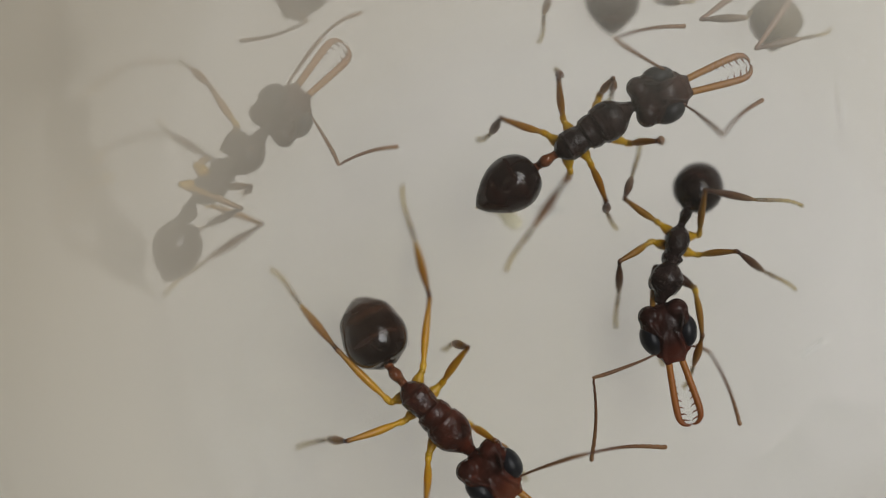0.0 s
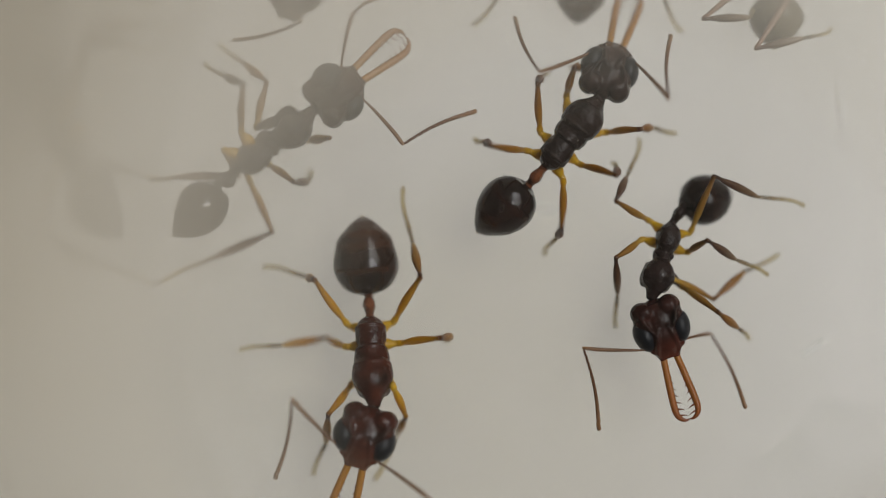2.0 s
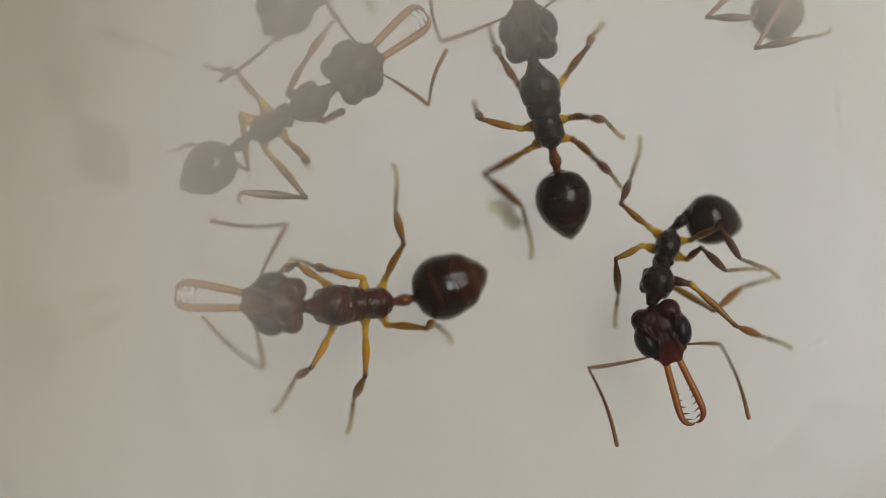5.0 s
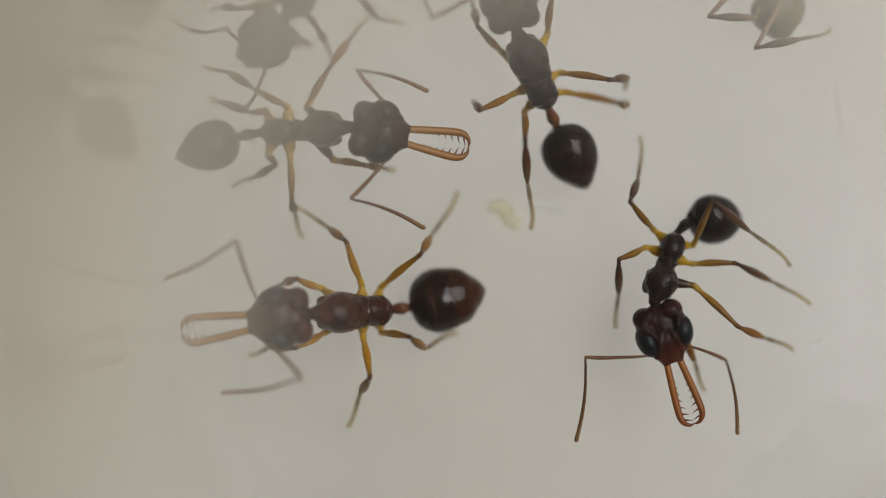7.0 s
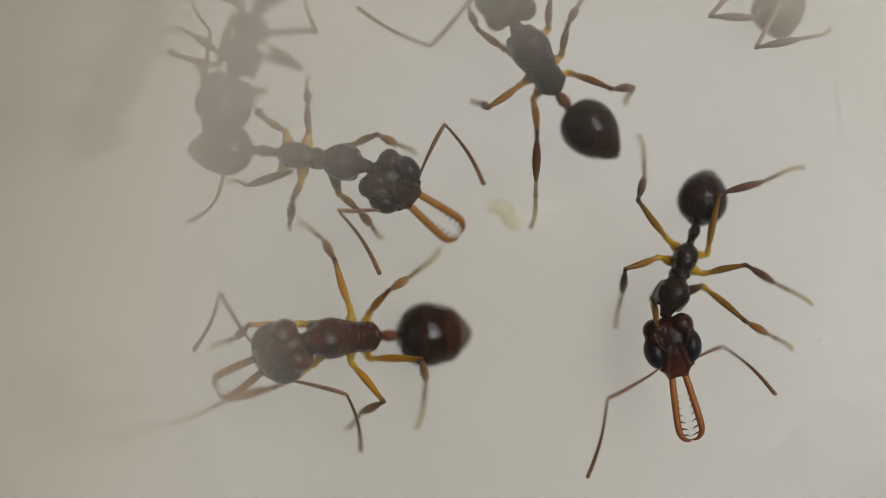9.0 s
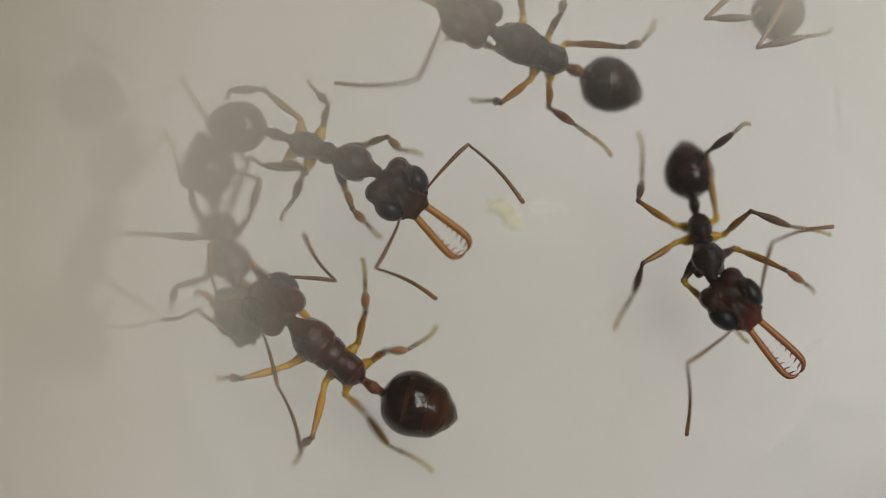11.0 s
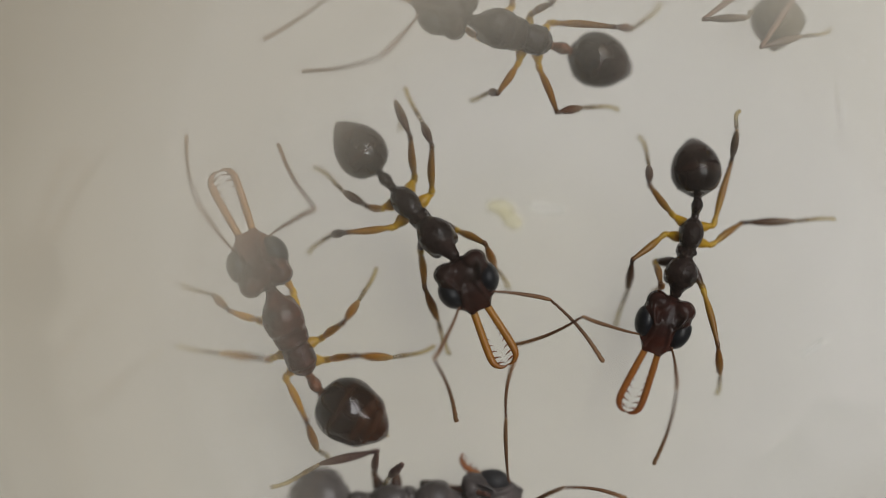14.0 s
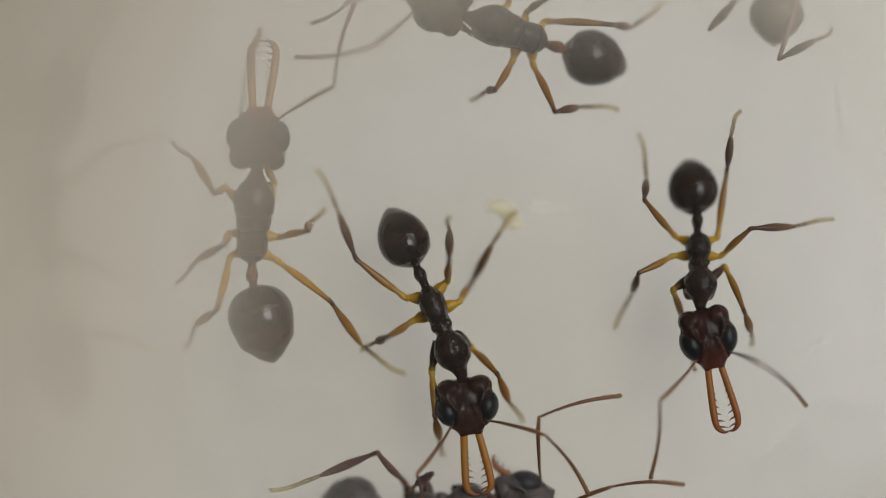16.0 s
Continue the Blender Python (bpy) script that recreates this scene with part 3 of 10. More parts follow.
def clear_plastic(name, haze=None, rough=0.12, tint=(1, 1, 1), ior=1.45, film_tone=None):
    """Thin clear sheet: lets light straight through, mirrors by Fresnel; haze: whitish film, as a function of its tree."""
    m = bpy.data.materials.new(name)
    m.use_nodes = True
    t = m.node_tree
    t.nodes.remove(t.nodes["Principled BSDF"])
    clear = t.nodes.new("ShaderNodeBsdfTransparent")
    clear.inputs[0].default_value = (*tint, 1)
    gloss = t.nodes.new("ShaderNodeBsdfGlossy")
    gloss.inputs["Roughness"].default_value = rough
    fres = t.nodes.new("ShaderNodeFresnel")
    fres.inputs[0].default_value = ior
    mix = t.nodes.new("ShaderNodeMixShader")
    t.links.new(fres.outputs[0], mix.inputs[0])
    t.links.new(clear.outputs[0], mix.inputs[1])
    t.links.new(gloss.outputs[0], mix.inputs[2])
    last = mix.outputs[0]
    if haze:
        film = t.nodes.new("ShaderNodeBsdfDiffuse")
        film.inputs[0].default_value = (0.522, 0.474, 0.388, 1)
        if film_tone:
            t.links.new(film_tone(t), film.inputs[0])
        over = t.nodes.new("ShaderNodeMixShader")
        t.links.new(haze(t), over.inputs[0])
        t.links.new(last, over.inputs[1])
        t.links.new(film.outputs[0], over.inputs[2])
        last = over.outputs[0]
    t.links.new(last, t.nodes["Material Output"].inputs[0])
    return m


def math_node(t, op, a, b=None):
    n = t.nodes.new("ShaderNodeMath")
    n.operation = op
    for i, v in enumerate((a, b)):
        if v is None:
            continue
        if isinstance(v, (int, float)):
            n.inputs[i].default_value = v
        else:
            t.links.new(v, n.inputs[i])
    return n.outputs[0]


def haze_veil(t):
    """Haze painted as a veil on the lid: thick along the wall, thin over the middle, with soft clouds."""
    d = off_centre(t, VEIL_X, VEIL_Y, VEIL_RX, VEIL_RY)
    cloud = math_node(t, "MULTIPLY", math_node(t, "SUBTRACT", grain(t, 260, 3), 0.5), 0.16)
    return ramp(t, math_node(t, "DIVIDE", math_node(t, "ADD", d, cloud), 2.0), (0.2, (0.010,) * 3), (0.38, (0.022,) * 3), (0.46, (0.07,) * 3), (0.53, (0.20,) * 3),
                (0.62, (0.43,) * 3), (0.73, (0.61,) * 3), (1.0, (0.64,) * 3))


def veil_light_tone(t):
    """Uneven light painted into the lid's veil: greyer and paler in two opposite quarters, browner in the others."""
    sep = t.nodes.new("ShaderNodeSeparateXYZ")
    t.links.new(coords(t), sep.inputs[0])
    dx = math_node(t, "ADD", sep.outputs[0], DISH_X * MM)
    dy = math_node(t, "ADD", sep.outputs[1], DISH_Y * MM)
    u = math_node(t, "ADD", math_node(t, "MULTIPLY", math_node(t, "MULTIPLY", dx, dy), 1 / (28 * MM * MM)), 0.5)
    u = math_node(t, "ADD", u, math_node(t, "MULTIPLY", dx, 0.015 / MM))
    return ramp(t, u, (0.0, (0.458, 0.413, 0.336)), (0.5, (0.522, 0.474, 0.388)), (1.0, (0.570, 0.535, 0.46)))


def off_centre(t, x, y, rx, ry):
    """Distance from a point of the dish, 1 on an oval round it; mm from the dish's centre."""
    sep = t.nodes.new("ShaderNodeSeparateXYZ")
    t.links.new(coords(t), sep.inputs[0])
    dx = math_node(t, "DIVIDE", math_node(t, "SUBTRACT", sep.outputs[0], x * MM), rx * MM)
    dy = math_node(t, "DIVIDE", math_node(t, "SUBTRACT", sep.outputs[1], y * MM), ry * MM)
    return math_node(t, "SQRT", math_node(t, "ADD", math_node(t, "MULTIPLY", dx, dx), math_node(t, "MULTIPLY", dy, dy)))


def dust(t):
    """Dust on the dish bottom: thin, in soft clouds, thicker over a yellowish oval that paints dimmer light."""
    cloud = ramp(t, grain(t, 330, 4), (0.3, (0.04,) * 3), (0.7, (0.11,) * 3))
    uneven = math_node(t, "ADD", off_centre(t, *DIM_OVAL), math_node(t, "MULTIPLY", grain(t, 500, 3), 0.3))
    return math_node(t, "ADD", cloud, ramp(t, uneven, (0.0, (0.13,) * 3), (0.6, (0.12,) * 3), (1.15, (0, 0, 0))))


def dust_light_tone(t):
    # light gradient put into the film: dim and yellow inside the oval, cooler outside
    return ramp(t, off_centre(t, *DIM_OVAL), (0.0, (0.50, 0.455, 0.31)), (0.6, (0.53, 0.49, 0.36)), (1.0, (0.64, 0.64, 0.60)))


DIM_OVAL = (0.6 - DISH_X, -2.2 - DISH_Y, 6.6, 5.2)      # the yellowish oval of painted dimmer light: centre and half widths
VEIL_X, VEIL_Y, VEIL_RX, VEIL_RY = 1.9 - DISH_X, -1.7 - DISH_Y, 3.75, 4.1   # the clear spot, from the dish's centre
TABLE = pale_table()
PAINT = wall_paint()
CLEAR = clear_plastic("clear_plastic", ior=1.15)
FILMED_CLEAR = clear_plastic("filmed_plastic", dust, ior=1.15, film_tone=dust_light_tone)
WALL = clear_plastic("dish_wall_plastic", None, 0.07)


def wall_tint(m):
    """A brownish tint on the dish wall that begins some way up and deepens towards the lid, more on the far side."""
    t = m.node_tree
    sep = t.nodes.new("ShaderNodeSeparateXYZ")
    t.links.new(coords(t), sep.inputs[0])
    level = math_node(t, "ADD", sep.outputs[2], math_node(t, "MULTIPLY", sep.outputs[1], 0.5))
    level = math_node(t, "ADD", level, math_node(t, "MULTIPLY", grain(t, 300, 3), 2.0 * MM))
    span = t.nodes.new("ShaderNodeMapRange")
    span.inputs["From Min"].default_value, span.inputs["From Max"].default_value = 17 * MM, 30 * MM
    t.links.new(level, span.inputs["Value"])
    tint = ramp(t, span.outputs[0], (0.0, (1, 0.995, 0.985)), (0.3, (0.94, 0.92, 0.88)), (0.6, (0.80, 0.77, 0.71)), (1.0, (0.62, 0.585, 0.52)))
    t.links.new(tint, t.nodes["Transparent BSDF"].inputs[0])


wall_tint(WALL)
OUTER = clear_plastic("outer_wall_plastic", None, 0.1, (1, 1, 1), 1.002)
TINTED_OUTER = clear_plastic("tinted_outer_plastic", None, 0.1, (1, 1, 1), 1.002)
wall_tint(TINTED_OUTER)
RIM = clear_plastic("rim_plastic", None, 0.1, (0.62, 0.585, 0.52), 1.002)
LID = clear_plastic("veiled_lid", haze_veil, 0.1, ior=1.12, film_tone=veil_light_tone)
LID_TOP = clear_plastic("coated_lid", None, 0.1, ior=1.12)


def slab(bm, lo, hi):
    vs = [bm.verts.new((x, y, z)) for x in (lo[0], hi[0]) for y in (lo[1], hi[1]) for z in (lo[2], hi[2])]
    for f in ((0, 1, 3, 2), (4, 6, 7, 5), (0, 4, 5, 1), (2, 3, 7, 6), (0, 2, 6, 4), (1, 5, 7, 3)):
        bm.faces.new([vs[i] for i in f])


def box(name, lo, hi, mat, label):
    bm = bmesh.new()
    slab(bm, [v / MM for v in lo], [v / MM for v in hi])
    ob = mesh_part(name, bm, mat, None, label, False)
    return tagged(ob, kind="structure")


# room: table top under the dish, four walls, a roof window above
box("table_top", (-1.0, -0.8, TABLE_Z - 0.04), (1.0, 0.8, TABLE_Z), TABLE, "pale beige matt table top under the dish")
box("floor", (-2.0, -2.0, -0.79), (2.0, 2.0, -0.76), PAINT, "plain grey-beige room floor")
box("wall_west", (-2.1, -2.1, -0.79), (-2.0, 2.1, 1.46), PAINT, "plain grey-beige wall")
box("wall_east", (2.0, -2.1, -0.79), (2.1, 2.1, 1.46), PAINT, "plain grey-beige wall")
box("wall_north", (-2.0, 2.0, -0.79), (2.0, 2.1, 1.46), PAINT, "plain grey-beige wall")
box("wall_south", (-2.0, -2.1, -0.79), (2.0, -2.0, 1.46), PAINT, "plain grey-beige wall")


def roof():
    """A ceiling with one opening, and the roof window's bars in it."""
    x0, x1, y0, y1 = 285, 1275, -220, 1320
    bm = bmesh.new()
    for lo, hi in (((-2000, -2000), (x0, 2000)), ((x1, -2000), (2000, 2000)), ((x0, -2000), (x1, y0)), ((x0, y1), (x1, 2000))):
        slab(bm, (*lo, 1400), (*hi, 1460))
    tagged(mesh_part("ceiling", bm, PAINT, None, "plain grey-beige ceiling with a wide opening", False), kind="structure")
    window = tagged(new("window_1"), "wide roof window with slender grey bars", kind="structure")
    window.location = (0.78, 0.55, 1.34)
    for i in range(2):
        bm = bmesh.new()
        slab(bm, (-460, -16, -12), (460, 16, 12)) if i else slab(bm, (-16, -729, -14), (16, 729, 10))
        mesh_part("bar", bm, PAINT, window, "", False)
    for s in (1, -1):
        bm = bmesh.new()
        slab(bm, (s * 485 - 25, -780, -20), (s * 485 + 25, 780, 60))
        mesh_part("frame", bm, PAINT, window, "", False)
        bm = bmesh.new()
        slab(bm, (-460, s * 755 - 25, -20), (460, s * 755 + 25, 60))
        mesh_part("frame", bm, PAINT, window, "", False)


roof()


def disc(bm, r, z0, z1, x=0.0, y=0.0, segs=128):
    rings = [[bm.verts.new((x + r * math.cos(2 * math.pi * k / segs), y + r * math.sin(2 * math.pi * k / segs), z)) for k in range(segs)] for z in (z0, z1)]
    for k in range(segs):
        j = (k + 1) % segs
        bm.faces.new((rings[0][k], rings[0][j], rings[1][j], rings[1][k]))
    bm.faces.new(rings[0][::-1])
    bm.faces.new(rings[1])


def pipe(bm, r0, r1, z0, z1, segs=192):
    def ring(r, z):
        return [bm.verts.new((r * math.cos(2 * math.pi * k / segs), r * math.sin(2 * math.pi * k / segs), z)) for k in range(segs)]

    # four bands that share no points, so that each one stays evenly curved or flat
    for i, (p, q) in enumerate((((r0, z0), (r0, z1)), ((r0, z1), (r1, z1)), ((r1, z1), (r1, z0)), ((r1, z0), (r0, z0)))):
        low, high = ring(*p), ring(*q)
        for k in range(segs):
            j = (k + 1) % segs
            f = bm.faces.new((low[k], high[k], high[j], low[j]))
            f.material_index = (0, 3, 2, 1)[i]


def make_dish():
    dish = tagged(new("dish"), "round clear plastic dish with a fogged lid, on a pale table", "dish")
    dish.location = (DISH_X * MM, DISH_Y * MM, TABLE_Z)
    floor_z = -TABLE_Z / MM
    bm = bmesh.new()
    pipe(bm, DISH_R, DISH_R + 1.0, floor_z - 0.02, floor_z + 12.0)
    ob = mesh_part("rim_wall", bm, [WALL, OUTER, TINTED_OUTER, RIM], dish, "curved clear side wall that mirrors the ants")
    ob.visible_shadow = False
    for angle in (0, 95, 265):
        bm = bmesh.new()
        x, y = (DISH_R - 0.3) * math.cos(radians(angle)), (DISH_R - 0.3) * math.sin(radians(angle))
        tube(bm, [(x, y, floor_z - 0.81, 0.9, 0.9), (x, y, floor_z * 0.5, 0.7, 0.7), (x, y, 0.02, 0.8, 0.8)], 16, 3)
        ob = mesh_part("foot", bm, OUTER, dish, "clear stub foot under the dish")
        ob.visible_shadow = False
    bm = bmesh.new()
    disc(bm, DISH_R + 0.5, floor_z - 0.8, floor_z - 0.025)
    bm.faces.ensure_lookup_table()
    bm.faces[-1].material_index = 1        # dust and the painted oval lie on the upper side alone
    for f in bm.faces[:-2]:
        f.material_index = 2
    ob = mesh_part("bottom", bm, [CLEAR, FILMED_CLEAR, OUTER], dish, "thin clear bottom under an uneven film of dust", False)
    ob.visible_shadow = False
    bm = bmesh.new()
    disc(bm, DISH_R + 0.9, floor_z + 12.05, floor_z + 12.06)
    bm.faces.ensure_lookup_table()
    bm.faces[-2].material_index = 1        # the film sits on the underside alone
    lid = mesh_part("lid", bm, [LID_TOP, LID], dish, "clear lid with whitish condensation along its edge", False)
    lid.visible_shadow = False
    return dish


make_dish()


def film_material(name, colour, strength, scale, reach=0.0):
    """A thin dried film: uneven, mostly clear; reach: the mm over which it thins out from its middle."""
    m = bpy.data.materials.new(name)
    m.use_nodes = True
    t = m.node_tree
    t.nodes.remove(t.nodes["Principled BSDF"])
    clear = t.nodes.new("ShaderNodeBsdfTransparent")
    film = t.nodes.new("ShaderNodeBsdfDiffuse")
    film.inputs[0].default_value = (*colour, 1)
    mix = t.nodes.new("ShaderNodeMixShader")
    amount = ramp(t, grain(t, scale, 4), (0.3, (strength * 0.35,) * 3), (0.7, (strength,) * 3))
    if reach:
        far = t.nodes.new("ShaderNodeVectorMath")
        far.operation = "LENGTH"
        t.links.new(coords(t), far.inputs[0])
        edge = ramp(t, math_node(t, "DIVIDE", far.outputs["Value"], reach * MM), (0.0, (1, 1, 1)), (0.45, (0.85,) * 3), (0.95, (0, 0, 0)))
        amount = math_node(t, "MULTIPLY", amount, edge)
    t.links.new(amount, mix.inputs[0])
    t.links.new(clear.outputs[0], mix.inputs[1])
    t.links.new(film.outputs[0], mix.inputs[2])
    t.links.new(mix.outputs[0], t.nodes["Material Output"].inputs[0])
    return m


def patch(name, label, x, y, rx, ry, turn, mat, seed, rough=0.18, thick=0.01):
    """An uneven flat spot that lies on the dish bottom."""
    rng = random.Random(seed)
    waves = [(k, rng.uniform(0, 6.28), rng.uniform(0.3, 1) * rough / k) for k in (2, 3, 4, 5, 7, 9)]
    n = 72
    bm = bmesh.new()
    low, high = [], []
    for i in range(n):
        a = 2 * math.pi * i / n
        r = 1 + sum(w * math.sin(k * a + ph) for k, ph, w in waves)
        low.append(bm.verts.new((rx * r * math.cos(a), ry * r * math.sin(a), 0)))
        high.append(bm.verts.new((rx * r * 0.96 * math.cos(a), ry * r * 0.96 * math.sin(a), thick)))
    for i in range(n):
        j = (i + 1) % n
        bm.faces.new((low[i], low[j], high[j], high[i]))
    bm.faces.new(high)
    ob = tagged(mesh_part(name, bm, mat, smooth=False), label, "stain")
    ob.matrix_basis = mm_pose(pose(x, y, -0.016 + (0.005 if thick > 0.005 else 0), 0, 0, turn))
    ob.visible_shadow = False
    return ob


PALE_FILM = film_material("pale_film", (0.78, 0.77, 0.73), 0.07, 900, 2.6)
OLIVE_FILM = film_material("olive_film", (0.38, 0.36, 0.25), 0.12, 700, 2.1)
WHITE_FILM = film_material("white_film", (0.85, 0.85, 0.83), 0.18, 2500)
patch("dried_spot", "large pale dried water spot on the clear dish bottom", 3.9, -2.3, 2.7, 2.5, 10, PALE_FILM, 3, 0.10)
patch("dried_spot", "small whitish smear on the clear dish bottom", 1.98, 0.78, 0.33, 0.13, -8, WHITE_FILM, 8)
patch("dried_spot", "whitish dried drop on the dish bottom by the wall", -5.75, 2.62, 0.2, 0.28, 15, WHITE_FILM, 12)
patch("dried_spot", "olive dried stain on the clear dish bottom", 7.6, -4.2, 1.75, 1.3, 12, OLIVE_FILM, 21, 0.3)
patch("dried_spot", "whitish speck on the dish bottom", -6.1, 0.15, 0.07, 0.07, 0, WHITE_FILM, 31)
patch("dried_spot", "thin whitish streak on the dish bottom", 7.6, 3.0, 0.05, 0.95, 3, WHITE_FILM, 35, 0.3)
patch("dried_spot", "thin whitish streak on the dish bottom", 7.1, -1.9, 0.28, 0.09, 40, WHITE_FILM, 36, 0.3)
patch("dried_spot", "pale dried spot on the clear dish bottom", -3.5, -3.9, 1.6, 1.1, 35, PALE_FILM, 41, 0.25)


def make_crumb():
    """A lumpy pale-yellow crumb of food."""
    m, t, b = material("crumb", (0.6, 0.52, 0.32), 0.6)
    t.links.new(ramp(t, grain(t, 4000, 4), (0.3, (0.56, 0.52, 0.34)), (0.7, (0.64, 0.60, 0.43))), b.inputs["Base Color"])
    soft = t.nodes.new("ShaderNodeBsdfTransparent")
    mix = t.nodes.new("ShaderNodeMixShader")
    mix.inputs[0].default_value = 0.6
    t.links.new(b.outputs[0], mix.inputs[1])
    t.links.new(soft.outputs[0], mix.inputs[2])
    t.links.new(mix.outputs[0], t.nodes["Material Output"].inputs[0])
    bm = bmesh.new()
    for x, y, r in ((-0.21, 0.20, 0.14), (-0.07, 0.19, 0.18), (0.06, 0.13, 0.17), (0.13, -0.06, 0.17), (0.23, -0.13, 0.15), (0.02, 0.04, 0.13)):
        ball(bm, (x, y, 0.04), (r, r * 0.85, 0.06), (0, 0, 30), 14, 8)
    ob = tagged(mesh_part("crumb", bm, m), "pale yellow translucent crumb on the clear dish bottom", "crumb")
    ob.location = (1.17 * MM, 0.62 * MM, -0.01 * MM)
    ob.visible_shadow = False
    return ob


make_crumb()

DARK_LEGS = (FEMUR_AMBER, TIBIA_BROWN, COXA_BROWN, COXA)
TAN_LEGS = (FEMUR_TAN, TIBIA_TAN, COXA_BROWN, COXA)
LIGHT_LEGS = (FEMUR_YELLOW, TIBIA_AMBER, COXA, COXA)
RUSSET_LEGS = (FEMUR_BROWN, TIBIA_RUSSET, COXA, COXA)
MAROON_LEGS = (FEMUR_MAROON, TIBIA_MAROON, COXA_BROWN, COXA_DARK)
LIMBS_A = {"fore": (0.833, 0.8, 0.79), "mid": (1.102, 0.994, 0.837), "hind": (1.135, 1.147, 1.058)}, (1.122, 1.442)
ant_a = make_ant("black ant with long amber mandibles and dark legs", BLACK, HEAD_DARK, BLACK, DARK_LEGS, True, 0.86, 0.88, limbs=LIMBS_A, build=(0.92, 1.06, 1))
LIMBS_B = {"fore": (0.911, 0.936, 0.918), "mid": (1.102, 0.994, 0.837), "hind": (1.318, 1.147, 1.058)}, (1.32, 1.674)
ant_b = make_ant("reddish-brown ant with yellow legs and long amber mandibles", RED, HEAD_RED, STALK, LIGHT_LEGS, False, 1.09, 1.04, limbs=LIMBS_B, build=(0.99, 1.05, 0.96))
LIMBS_C = {"fore": (0.833, 0.864, 0.722), "mid": (1.02, 0.85, 0.765), "hind": (1.318, 1.058, 0.98)}, (1.544, 1.813)
ant_c = make_ant("black ant with yellow-brown legs and a glossy abdomen", BLACK, HEAD_DARK, STALK, RUSSET_LEGS, False, 0.95, 0.95, limbs=LIMBS_C, build=(0.99, 1, 0.92))
LIMBS_R = {"fore": (1.147, 0.864, 0.85), "mid": (0.867, 0.994, 0.9), "hind": (1.318, 1.147, 1.147)}, (1.32, 1.674)
ant_r = make_ant("black ant with a red-brown head and long mandibles", BLACK, HEAD_MAROON, BLACK, DARK_LEGS, True, 0.92, 0.9, limbs=LIMBS_R, build=(1.06, 1.05, 0.9))
LIMBS_T = {"fore": (0.833, 0.8, 0.722), "mid": (0.949, 0.994, 0.837), "hind": (1.86, 0.86, 1.147)}, (1.122, 1.317)
ant_t = make_ant("olive-brown ant with thin brown legs under the fogged lid", OLIVE, HEAD_DARK, STALK, TAN_LEGS, True, 0.98, 0.72, limbs=LIMBS_T, build=(1, 1, 1))
LIMBS_F = {"fore": (0.98, 0.8, 0.85), "mid": (1.02, 0.85, 0.9), "hind": (1.22, 0.98, 0.98)}, (1.32, 1.55)
ant_f = make_ant("dark ant walking away under the fogged lid", BROWN, HEAD_DARK, STALK, DARK_LEGS, True, 1, 0.9, limbs=LIMBS_F, build=(1, 1, 1))
LIMBS_D = {"fore": (1.147, 0.68, 0.722), "mid": (1.193, 0.722, 0.765), "hind": (1.427, 1.147, 0.98)}, (1.544, 1.674)
ant_d = make_ant("dusty grey-black ant creeping along the dish wall, mandibles open", HAZED, HAZED, HAZED, MAROON_LEGS, True, 1, 0.9, 150, limbs=LIMBS_D, build=(0.99, 1, 0.95))


